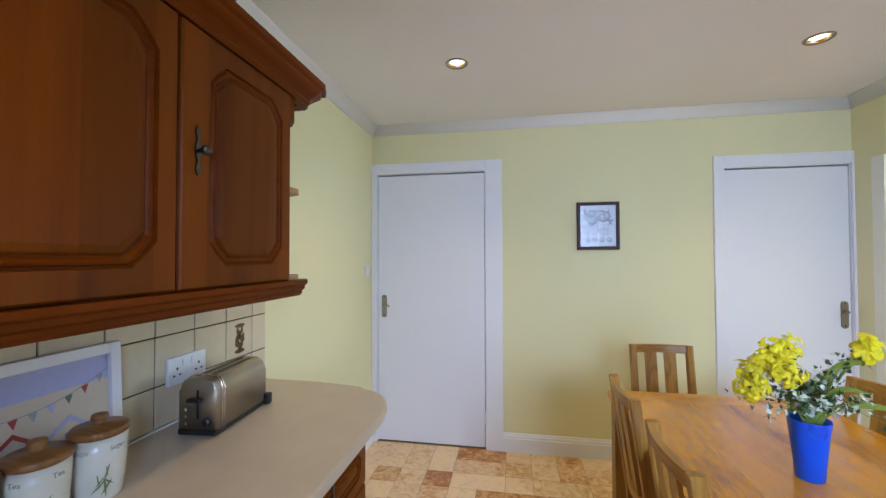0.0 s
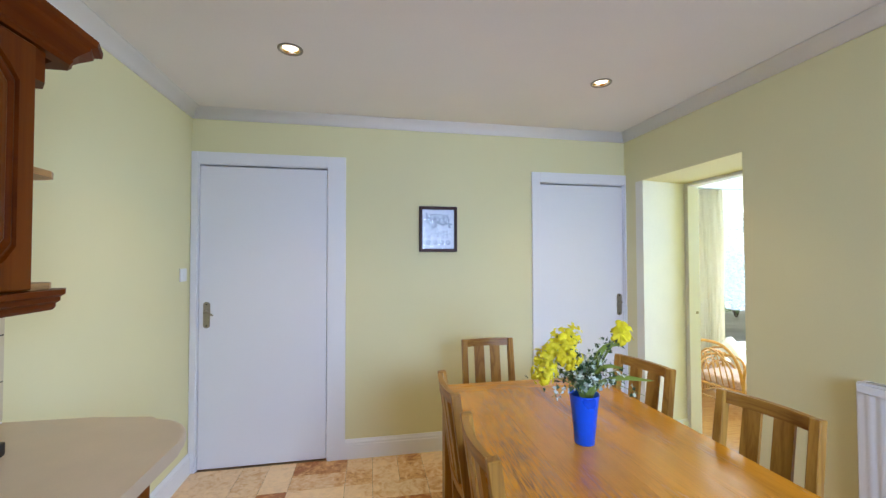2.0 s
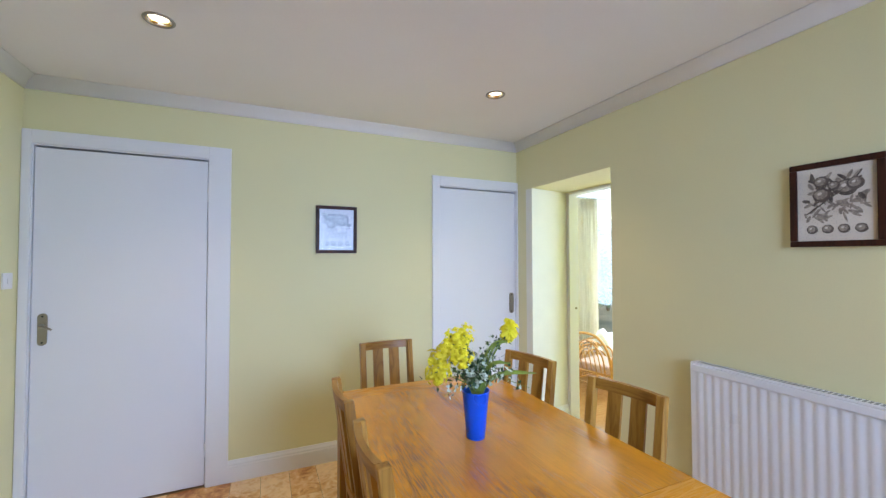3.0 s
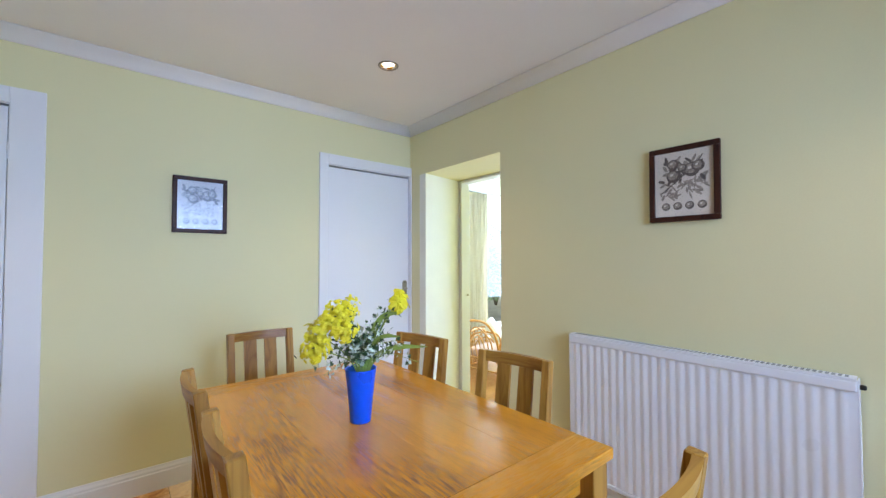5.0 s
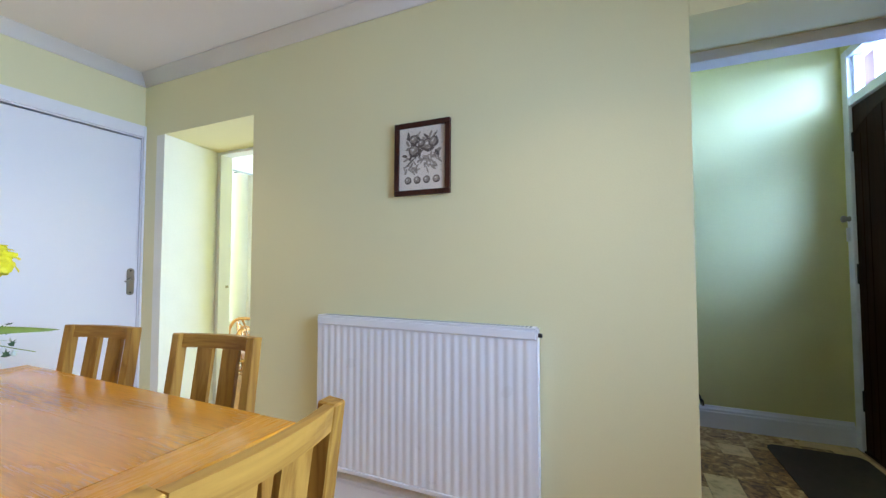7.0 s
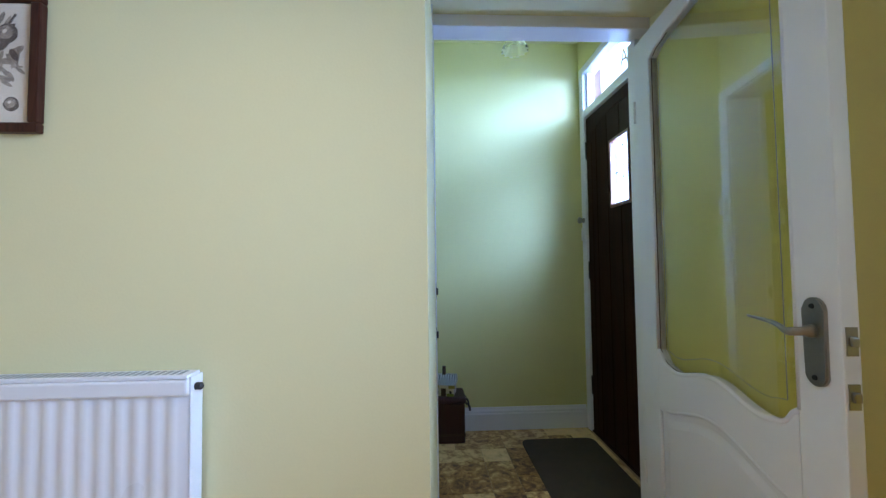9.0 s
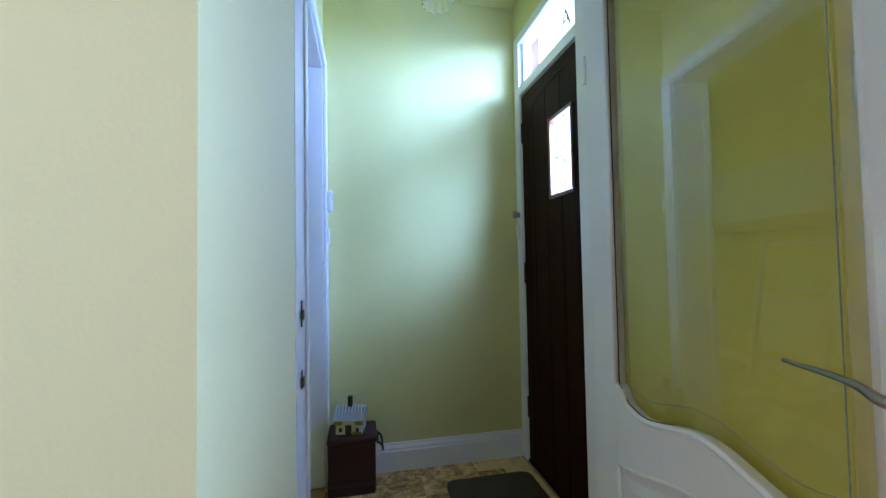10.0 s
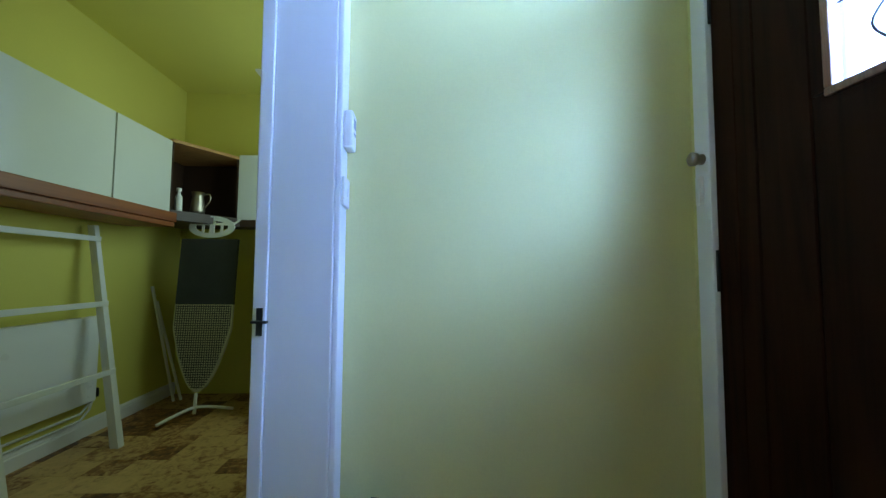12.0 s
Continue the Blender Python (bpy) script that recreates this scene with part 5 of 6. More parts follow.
def wave_low(u):
    """The glass pane's lower edge: a dip towards either stile, a hump between."""
    m = abs(u - 0.4235)
    return through_knots(((0.0, 0.744), (0.20, 0.706), (0.255, 0.716), (0.3056, 0.762)), m)


def wave_top(u):
    """The upper edge: a flat arch with dropped shoulders."""
    m = abs(u - 0.4235)
    return through_knots(((0.0, 1.940), (0.17, 1.928), (0.255, 1.914), (0.3056, 1.890)), m)


def arch(u):
    """The top of the sunk lower panel."""
    return through_knots(((0.0, 0.612), (0.31, 0.545)), abs(u - 0.4235))


xs = [gx0 + (gx1 - gx0) * k / 36 for k in range(37)]
F = UP["y"]


def slab(outline, y0, y1):
    bm = bmesh.new()
    prism(bm, outline, y1 - y0, Matrix.Translation((0, y0, 0)) @ F)
    return bm


part("hinge_stile", B((0, FACE, 0, gx0, -FACE, DH), bevel=0.003), door_white, gd)
part("latch_stile", B((gx1, FACE, 0, DW, -FACE, DH), bevel=0.003), door_white, gd)
part("top_rail", slab([(gx0, DH)] + [(x, wave_top(x)) for x in xs] + [(gx1, DH)], FACE, -FACE), door_white, gd)
part("middle_rail", slab([(x, arch(x)) for x in xs] + [(x, wave_low(x)) for x in xs[::-1]], FACE, -FACE), door_white, gd)
part("bottom_rail", B((gx0, FACE, 0.0, gx1, -FACE, 0.20), bevel=0.002), door_white, gd)
part("lower_panel", slab([(gx0, 0.20)] + [(x, arch(x) + 0.002) for x in xs] + [(gx1, 0.20)], FACE + 0.010, -FACE - 0.010), door_white, gd, "sunk panel with an arched top")
bm = bmesh.new()
inside = [gx0 + 0.055 + (gx1 - gx0 - 0.11) * k / 24 for k in range(25)]
outer = [(gx0 + 0.030 + (gx1 - gx0 - 0.06) * k / 24, arch(gx0 + 0.030 + (gx1 - gx0 - 0.06) * k / 24) - 0.030) for k in range(25)] + [(gx1 - 0.030, 0.230), (gx0 + 0.030, 0.230)]
inner = [(x, arch(x) - 0.056) for x in inside] + [(gx1 - 0.055, 0.255), (gx0 + 0.055, 0.255)]
ra_, rb_ = [[bm.verts.new((x, y, z)) for x, z in loop] for loop, y in ((outer, FACE + 0.0099), (inner, FACE + 0.003))]
for q in range(len(ra_)):
    bm.faces.new((ra_[q], ra_[(q + 1) % len(ra_)], rb_[(q + 1) % len(rb_)], rb_[q]))
bm.faces.new(rb_)
part("raised_field", bm, door_white, gd)
bm = bmesh.new()
tube(bm, [(x, FACE + 0.004, arch(x)) for x in xs], 0.007, 8)
for x in (gx0, gx1):
    tube(bm, [(x, FACE + 0.004, 0.20), (x, FACE + 0.004, arch(x))], 0.007, 8)
part("panel_moulding", bm, door_white, gd, "", True)


def bead(points, name, r, material, label=""):
    bm = bmesh.new()
    tube(bm, points, r, 8)
    part(name, bm, material, gd, label, True)


bead([(x, FACE + 0.005, wave_low(x) - 0.002) for x in xs], "glazing_bead", 0.008, door_white)
bead([(x, FACE + 0.005, wave_top(x) + 0.002) for x in xs], "glazing_bead", 0.008, door_white)
for x, sg in ((gx0, -1), (gx1, 1)):
    bead([(x + sg * 0.002, FACE + 0.005, wave_low(x)), (x + sg * 0.002, FACE + 0.005, wave_top(x))], "glazing_bead", 0.007, door_white)
bead([(gx0 + 0.0055, FACE + 0.009, wave_low(gx0)), (gx0 + 0.0055, FACE + 0.009, wave_top(gx0))] + [(x, FACE + 0.009, wave_top(x) - 0.006) for x in xs[1:8]], "bead_seal", 0.0016, dark_brown, "dark glazing seal")
bead([(x, FACE + 0.009, wave_low(x) + 0.006) for x in xs[:14]], "bead_seal", 0.0014, dark_brown, "dark glazing seal")
pane = part("glass_pane", slab([(x, wave_low(x) - 0.004) for x in xs] + [(x, wave_top(x) + 0.004) for x in xs[::-1]], -0.002, 0.002), clear, gd, "clear glass with an engraved outline")
pane.visible_shadow = False
# engraved line that repeats the pane's outline
lx = [gx0 + 0.046 + (gx1 - gx0 - 0.092) * k / 24 for k in range(25)]
bm = bmesh.new()
tube(bm, [(x, -0.0026, wave_low(x) + 0.050) for x in lx], 0.0007, 5)
tube(bm, [(lx[-1], -0.0026, wave_low(lx[-1]) + 0.050), (lx[-1], -0.0026, wave_top(lx[-1]) - 0.05)], 0.0011, 5)
tube(bm, [(lx[0], -0.0026, wave_low(lx[0]) + 0.050), (lx[0], -0.0026, wave_top(lx[0]) - 0.05)], 0.0006, 5)
part("engraved_line", bm, slate, pane)

# lever handle on its plate
px, pz = 0.784, 0.923
out = [(0.0265 * math.cos(t), (0.067 if math.sin(t) >= 0 else -0.067) + 0.0265 * math.sin(t)) for t in [2 * math.pi * k / 28 for k in range(28)]]
bm = bmesh.new()
prism(bm, out, 0.008, Matrix.Translation((px, FACE - 0.0085, pz)) @ F)
bmesh.ops.bevel(bm, geom=[e for e in bm.edges if all(abs(v.co.y - FACE + 0.0085) < 1e-4 for v in e.verts)], offset=0.003, segments=2, affect="EDGES")
pl = part("back_plate", bm, nickel, gd, "satin nickel handle plate")
bm = bmesh.new()
lathe(bm, [(0.014, 0), (0.013, 0.012), (0.009, 0.020), (0.009, 0.048)], seg=18, m=Matrix.Translation((px, FACE - 0.008, pz + 0.022)) @ Matrix.Rotation(radians(90), 4, "X"))
tube(bm, bent([(px + 0.004, FACE - 0.050, pz + 0.022), (px - 0.010, FACE - 0.056, pz + 0.022), (px - 0.045, FACE - 0.054, pz + 0.034), (px - 0.135, FACE - 0.044, pz + 0.038)], 8), 0.0095, 12, 0.0030)
part("lever", bm, nickel, pl, "curved satin nickel lever", True)
for dz in (0.075, -0.075):
    bm = bmesh.new()
    lathe(bm, [(0.006, 0), (0.005, 0.0025)], seg=12, m=Matrix.Translation((px, FACE - 0.0086, pz + dz)) @ Matrix.Rotation(radians(90), 4, "X"))
    part("screw", bm, black, pl)
for z0, z1 in ((0.905, 0.962), (0.800, 0.850)):
    la = part("latch_plate", B((DW, -0.011, z0, DW + 0.002, 0.011, z1)), nickel, gd)
    part("latch_bolt", B((DW + 0.002, -0.007, (z0 + z1) / 2 - 0.010, DW + 0.010, 0.007, (z0 + z1) / 2 + 0.010), bevel=0.003), nickel, la)
for z in (0.25, 1.72):
    bm = bmesh.new()
    lathe(bm, [(0.006, -0.045), (0.006, 0.045)], at=(-0.002, FACE - 0.004, z), seg=10)
    part("hinge", bm, gloss_white, gd)

# double switch in the reveal behind the glazed door
dsw = thing("double_switch", Matrix.Translation((W, -4.060, 1.395)) @ Matrix.Rotation(radians(90), 4, "Z"), "white double light switch on the kitchen wall", "light switch")
part("plate", B((-0.044, 0.0005, -0.044, 0.044, 0.010, 0.044), bevel=0.003), white_plastic, dsw)
for x in (-0.024, 0.024):
    part("rocker", B((x - 0.006, 0.0101, -0.012, x + 0.006, 0.013, 0.012), bevel=0.001), black, dsw)

# ---- front door ----
YF = -4.14
fd = thing("front_door", Matrix(), "dark-stained boarded front door with a small leaded pane", "door", "", "structure")
fr = thing("front_door_frame", Matrix(), "white-painted frame with a glazed transom over the front door", "door frame", "", "structure")
x0, x1, top = 3.895, 4.738, 2.066
gX0, gX1, gZ0, gZ1 = 4.205, 4.405, 1.432, 1.802
# boards round the pane, with grooves between them
boards = [(x0, 4.018), (4.021, 4.152), (4.155, 4.300), (4.303, 4.452), (4.455, 4.598), (4.601, x1)]
for a, b in boards:
    if b > gX0 and a < gX1:
        part("board", B((a, YF - 0.055, 0.012, b, YF - 0.012, gZ0 - 0.0005), bevel=0.003, seg=1), dark_door, fd)
        part("board", B((a, YF - 0.055, gZ1 + 0.0005, b, YF - 0.012, top - 0.13 + 0.06), bevel=0.003, seg=1), dark_door, fd)
        if a < gX0:
            part("board", B((a, YF - 0.055, gZ0, gX0, YF - 0.012, gZ1)), dark_door, fd)
        if b > gX1:
            part("board", B((gX1, YF - 0.055, gZ0, b, YF - 0.012, gZ1)), dark_door, fd)
    else:
        part("board", B((a, YF - 0.055, 0.012, b, YF - 0.012, top - 0.13 + 0.06), bevel=0.003, seg=1), dark_door, fd)
# arched head rail in front of the boards
arc = [(x0 + (x1 - x0) * k / 24, 1.885 + 0.115 * math.sin(math.pi * k / 24) ** 0.8) for k in range(25)]
bm = bmesh.new()
prism(bm, [(x0, top - 0.004)] + arc + [(x1, top - 0.004)], 0.046, Matrix.Translation((0, YF - 0.056, 0)) @ F)
part("head_rail", bm, dark_door, fd)
part("side_stile", B((x1 - 0.075, YF - 0.0555, 0.012, x1, YF - 0.0095, 1.884), bevel=0.002), dark_door, fd)
part("side_stile", B((x0, YF - 0.0555, 0.012, x0 + 0.075, YF - 0.0095, 1.884), bevel=0.002), dark_door, fd)
wood_red = wood("red_bead", (0.10, 0.03, 0.012), (0.20, 0.07, 0.03), "z", 0.35, 0.3)
for b in ((gX0 - 0.014, gZ0 - 0.014, gX1 + 0.014, gZ0 + 0.004), (gX0 - 0.014, gZ1 - 0.004, gX1 + 0.014, gZ1 + 0.014), (gX0 - 0.014, gZ0 + 0.004, gX0 + 0.004, gZ1 - 0.004), (gX1 - 0.004, gZ0 + 0.004, gX1 + 0.014, gZ1 - 0.004)):
    part("glazing_bead", B((b[0], YF - 0.030, b[1], b[2], YF - 0.004, b[3]), bevel=0.004), wood_red, fd, "reddish wooden glazing bead")
dp = part("door_pane", B((gX0, YF - 0.036, gZ0, gX1, YF - 0.031, gZ1)), frosted, fd, "obscured glass with a leaded flower")
dp.visible_shadow = False
bm = bmesh.new()
cx, cz, yl = (gX0 + gX1) / 2, (gZ0 + gZ1) / 2, YF - 0.030
for pts in ([(-0.10, 0.0), (-0.024, 0.0)], [(0.024, 0.0), (0.10, 0.0)], [(0, -0.185), (0, -0.145)], [(0, 0.145), (0, 0.185)],
            [(0, 0.035), (-0.038, 0.085), (0, 0.145)], [(0, 0.035), (0.038, 0.085), (0, 0.145)], [(0, -0.035), (-0.038, -0.085), (0, -0.145)], [(0, -0.035), (0.038, -0.085), (0, -0.145)],
            [(-0.024, 0), (0, 0.035)], [(0, 0.035), (0.024, 0)], [(0.024, 0), (0, -0.035)], [(0, -0.035), (-0.024, 0)]):
    tube(bm, bent([(cx + a, yl, cz + b) for a, b in pts], 5), 0.0028, 6)
part("lead_came", bm, black, dp, "dark lead line")
# handles
bm = bmesh.new()
prism(bm, [(0.020 * math.cos(t), (0.062 if math.sin(t) >= 0 else -0.062) + 0.020 * math.sin(t)) for t in [2 * math.pi * k / 24 for k in range(24)]], 0.006, Matrix.Translation((3.935, YF - 0.0098, 0.955)) @ F)
bp = part("handle_plate", bm, brass, fd, "polished brass handle plate")
bm = bmesh.new()
lathe(bm, [(0.010, 0), (0.008, 0.04)], seg=14, m=Matrix.Translation((3.937, YF - 0.004, 0.985)) @ Matrix.Rotation(radians(-90), 4, "X"))
tube(bm, bent([(3.937, YF + 0.036, 0.985), (3.965, YF + 0.044, 0.987), (4.015, YF + 0.042, 0.981), (4.043, YF + 0.040, 0.993)], 6), 0.006, 10, 0.004)
part("handle", bm, brass, bp, "curved brass lever", True)
nl = part("night_latch", B((3.905, YF - 0.0095, 1.465, 3.955, YF + 0.012, 1.515), bevel=0.005), nickel, fd, "satin nickel night latch")
bm = bmesh.new()
lathe(bm, [(0.012, 0), (0.014, 0.015), (0.008, 0.022)], seg=16, m=Matrix.Translation((3.93, YF + 0.0125, 1.49)) @ Matrix.Rotation(radians(-90), 4, "X"))
part("latch_knob", bm, nickel, nl)
for z in (0.30, 1.05, 1.85):
    part("hinge", B((x1 - 0.004, YF - 0.012, z - 0.06, x1 + 0.014, YF - 0.003, z + 0.06), bevel=0.003), black, fd)

# frame with transom
part("post", B((x1 + 0.003, YF - 0.10, 0, 4.8045, YF + 0.006, 2.425), bevel=0.004), gloss_white, fr)
part("post", B((3.8305, YF - 0.10, 0, x0 - 0.003, YF + 0.006, 2.425), bevel=0.004), gloss_white, fr)
part("door_stop", B((x0 - 0.003, YF - 0.088, 2.071, x1 + 0.003, YF + 0.004, 2.125), bevel=0.004), gloss_white, fr)
part("head", B((x0 - 0.003, YF - 0.10, 2.375, x1 + 0.003, YF + 0.004, 2.425), bevel=0.004), gloss_white, fr)
tg = part("transom_pane", B((x0, YF - 0.052, 2.126, x1, YF - 0.047, 2.374)), clear, fr, "clear transom glass with a gilt letter")
tg.visible_shadow = False
part("transom_bead", B((x1 - 0.018, YF - 0.046, 2.126, x1 + 0.002, YF - 0.020, 2.374), bevel=0.003), gloss_white, fr)
# Mauve-brown piece added on the pane for the blurred brown shape outdoors.
mauve = glass_of("mauve_blur", (0.62, 0.36, 0.30), 0.5)
part("outdoor_shape", B((4.575, YF - 0.0465, 2.150, 4.672, YF - 0.0440, 2.335), bevel=0.001, seg=1), mauve, tg, "mauve-brown stand-in for a blurred shape outdoors")
letters("A", 0.135, Matrix.Translation((4.285, YF - 0.044, 2.245)) @ Matrix.Rotation(math.pi, 4, "Z") @ Matrix.Rotation(math.pi / 2, 4, "X"), brass, tg, "gilt_letter")
part("threshold", B((3.84, YF - 0.12, 0.0005, 4.79, YF - 0.002, 0.011)), dark_door, fr)

# bell, sensor and small fixings on the hinge post
for nm, y, z, h, w, mt, lab in (("alarm_contact", YF + 0.010, 1.29, 0.085, 0.018, white_plastic, "small white alarm contact on the door frame"),):
    ac = thing(nm, pose(4.775, y, z), lab, "sensor")
    part("case", B((-w / 2, -0.0035, -h / 2, w / 2, 0.012, h / 2), bevel=0.003), mt, ac)
kn = thing("round_knob", pose(4.77, YF + 0.0065, 1.385), "small round dark metal knob on the door frame", "knob")
bm = bmesh.new()
lathe(bm, [(0.016, 0), (0.017, 0.006), (0.012, 0.012), (0.020, 0.022), (0.021, 0.034), (0.014, 0.040)], seg=20, m=Matrix.Rotation(radians(-90), 4, "X"))
part("turn", bm, nickel, kn, smooth=True)

# ---- thermostat and switch on the partition's end ----
th = thing("thermostat", pose(4.781, -3.064, 1.45), "white wall thermostat with a small display", "thermostat")
part("case", B((-0.030, -0.027, -0.055, 0.034, -0.0005, 0.055), bevel=0.008), white_plastic, th)
part("display", B((-0.012, -0.0276, 0.008, 0.022, -0.0269, 0.036)), slate, th)
part("button_row", B((-0.010, -0.0278, -0.012, 0.020, -0.0268, -0.004)), slate, th)
hs = thing("hall_switch", pose(4.781, -3.064, 1.268), "white light switch beside the utility doorway", "light switch")
part("plate", B((-0.035, -0.010, -0.042, 0.035, -0.0005, 0.042), bevel=0.003), white_plastic, hs)
part("rocker", B((-0.006, -0.013, -0.012, 0.006, -0.0101, 0.012), bevel=0.001), white_plastic, hs)

# ---- hall lamp ----
hl = thing("ceiling_lamp", pose(4.50, -3.62, CEIL2), "small pleated glass ceiling lamp shade", "ceiling light")
bm = bmesh.new()
lathe(bm, [(0.045, -0.0005), (0.045, -0.012), (0.016, -0.02), (0.016, -0.07), (0.028, -0.085), (0.028, -0.115)], seg=24)
part("fitting", bm, white_plastic, hl, smooth=True)
bm = bmesh.new()
seg = 48
rows = []
for r, z in ((0.030, -0.116), (0.040, -0.140), (0.052, -0.175), (0.070, -0.215), (0.078, -0.235)):
    rows.append([bm.verts.new(((r + (0.006 * (z + 0.116) / -0.12) * (1 if i % 4 < 2 else -1)) * math.cos(2 * math.pi * i / seg), (r + (0.006 * (z + 0.116) / -0.12) * (1 if i % 4 < 2 else -1)) * math.sin(2 * math.pi * i / seg), z)) for i in range(seg)])
for a, b in zip(rows, rows[1:]):
    for i in range(seg):
        bm.faces.new((a[i], a[(i + 1) % seg], b[(i + 1) % seg], b[i]))
part("shade", bm, frosted, hl, "fluted frosted glass shade", True)

# ---- door mat, box, money-box house ----
dm = thing("door_mat", pose(4.255, -3.865, 0.0), "dark brown fibre door mat before the front door", "mat")
out = []
for sx, sy, a0 in ((1, 1, 0), (-1, 1, 90), (-1, -1, 180), (1, -1, 270)):
    for k in range(6):
        a = radians(a0 + 18 * k)
        out.append((sx * (0.375 - 0.05) + 0.05 * math.cos(a), sy * (0.225 - 0.05) + 0.05 * math.sin(a)))
bm = bmesh.new()
prism(bm, out, 0.010, Matrix.Translation((0, 0, 0.0008)))
part("mat_body", bm, mat_fibre, dm)

bx = thing("storage_box", pose(4.712, -3.178, 0.0), "dark maroon lacquered box with a flat lid on the floor", "box")
part("case", B((-0.095, -0.118, 0.002, 0.095, 0.110, 0.245), bevel=0.014, seg=3), maroon, bx)
part("lid", B((-0.102, -0.126, 0.2455, 0.102, 0.113, 0.282), bevel=0.016, seg=3), maroon, bx)
part("clasp", B((-0.012, -0.1345, 0.215, 0.012, -0.1265, 0.262), bevel=0.002), black, bx)
bm = bmesh.new()
tube(bm, bent([(-0.055, -0.127, 0.235), (-0.055, -0.150, 0.215), (-0.030, -0.156, 0.180), (0.030, -0.156, 0.180), (0.055, -0.150, 0.215), (0.055, -0.127, 0.235)], 6), 0.006, 8)
part("bail_handle", bm, black, bx, "dark curved carrying handle", True)
part("band", B((-0.0965, -0.1195, 0.05, 0.0965, 0.1115, 0.062), bevel=0.001, seg=1), dark_brown, bx)

roof_check, nt, p, add, link = shader("checked_glaze")
chk, cco = add("ShaderNodeTexChecker"), add("ShaderNodeTexCoord")
chk.inputs["Scale"].default_value = 150
chk.inputs["Color1"].default_value, chk.inputs["Color2"].default_value = (0.02, 0.03, 0.04, 1), (0.72, 0.76, 0.76, 1)
link(cco.outputs["Object"], chk.inputs["Vector"])
link(chk.outputs[0], p.inputs["Base Color"])
p.inputs["Roughness"].default_value = 0.3
ochre = surface("ochre_glaze", (0.32, 0.28, 0.04), 0.35, vary=0.1)
hh = thing("house_ornament", pose(4.700, -3.178, 0.283, rz=-12) @ Matrix.Scale(1.18, 4), "small ceramic cottage ornament with a checked roof", "ornament")
part("walls", B((-0.045, -0.055, 0, 0.045, 0.055, 0.062), bevel=0.004), ceramic, hh)
bm = bmesh.new()
prism(bm, [(-0.055, 0.060), (0.055, 0.060), (0.018, 0.102), (-0.018, 0.102)], 0.126, Matrix.Translation((0, -0.063, 0)) @ F)
part("roof", bm, roof_check, hh, "black and white checked roof")
part("chimney", B((-0.010, -0.006, 0.100, 0.008, 0.012, 0.146), bevel=0.002), dark_brown, hh, "dark chimney stack")
for y in (-0.043, 0.043):
    part("eave_panel", B((-0.0475, y - 0.017, 0.040, -0.0459, y + 0.017, 0.058), bevel=0.0005, seg=1), ochre, hh)
part("door", B((-0.0458, -0.012, 0.001, -0.0445, 0.014, 0.040)), dark_brown, hh)
for y in (-0.036, 0.034):
    part("window", B((-0.0458, y - 0.006, 0.012, -0.0445, y + 0.006, 0.028)), black, hh)
part("hedge", B((-0.050, -0.054, 0.0005, -0.0462, -0.016, 0.014), bevel=0.002), stem_green, hh)

# ---- utility room ----
def slab_door(u, b, name="door"):
    return part(name, B(b, bevel=0.003), cab_white, u)


CF = -1.50
for a, b in ((4.72, 5.30), (5.303, 5.962), (5.968, 6.475)):
    u = thing("wall_cupboard", pose(0, 0, 0), "plain pale grey laminate wall cupboard", "cabinet", "utility wall cupboards")
    part("carcass", B((a, CF + 0.0195, 1.455, b, -1.172, 1.962)), cab_white, u)
    slab_door(u, (a + 0.003, CF, 1.452, b - 0.003, CF + 0.019, 1.965))
u = thing("wall_cupboard", pose(0, 0, 0), "plain pale grey laminate wall cupboard", "cabinet", "utility wall cupboards")
part("carcass", B((6.9195, -2.60, 1.462, 7.148, -1.765, 2.00)), cab_white, u)
slab_door(u, (6.900, -2.20, 1.462, 6.919, -1.765, 2.00))
slab_door(u, (6.900, -2.60, 1.462, 6.919, -2.203, 2.00))

oc = thing("corner_cabinet", pose(0, 0, 0), "open dark brown corner cabinet with an oak top edge", "cabinet")
tri = [(6.478, -1.50), (6.90, -1.762), (7.146, -1.762), (7.146, -1.174), (6.478, -1.174)]
for z, t, mt, nm in ((1.455, 0.018, dark_brown, "bottom"), (1.962, 0.022, edge_oak, "top")):
    bm = bmesh.new()
    prism(bm, tri, t, Matrix.Translation((0, 0, z)))
    part(nm, bm, mt, oc)
part("back", B((6.48, -1.186, 1.4735, 7.146, -1.174, 1.9615), (7.134, -1.76, 1.4735, 7.146, -1.187, 1.9615)), dark_brown, oc)
part("side", B((6.478, -1.4985, 1.4735, 6.494, -1.187, 1.9615)), dark_brown, oc)
part("side", B((6.902, -1.762, 1.4735, 7.133, -1.748, 1.9615)), dark_brown, oc)

sh = thing("pelmet_shelf", pose(0, 0, 0), "long brown wooden pelmet under the utility cupboards", "shelf")
part("rail", B((4.72, -1.535, 1.385, 6.50, -1.18, 1.4535), bevel=0.006), pelmet_wood, sh)
part("lower_lip", B((4.72, -1.522, 1.352, 6.50, -1.20, 1.3845), bevel=0.006), pelmet_wood, sh)
bm = bmesh.new()
prism(bm, [(6.502, -1.53), (6.895, -1.79), (7.10, -1.79), (7.10, -1.20), (6.502, -1.20)], 0.05, Matrix.Translation((0, 0, 1.403)))
part("corner_piece", bm, dark_brown, sh)
part("end_rail", B((6.895, -2.60, 1.403, 7.10, -1.792, 1.4605), bevel=0.004), dark_brown, sh)

# jug and bottle in the corner cabinet
jg = thing("metal_jug", pose(6.73, -1.545, 1.473), "pewter-grey jug with a curved handle on the shelf", "jug")
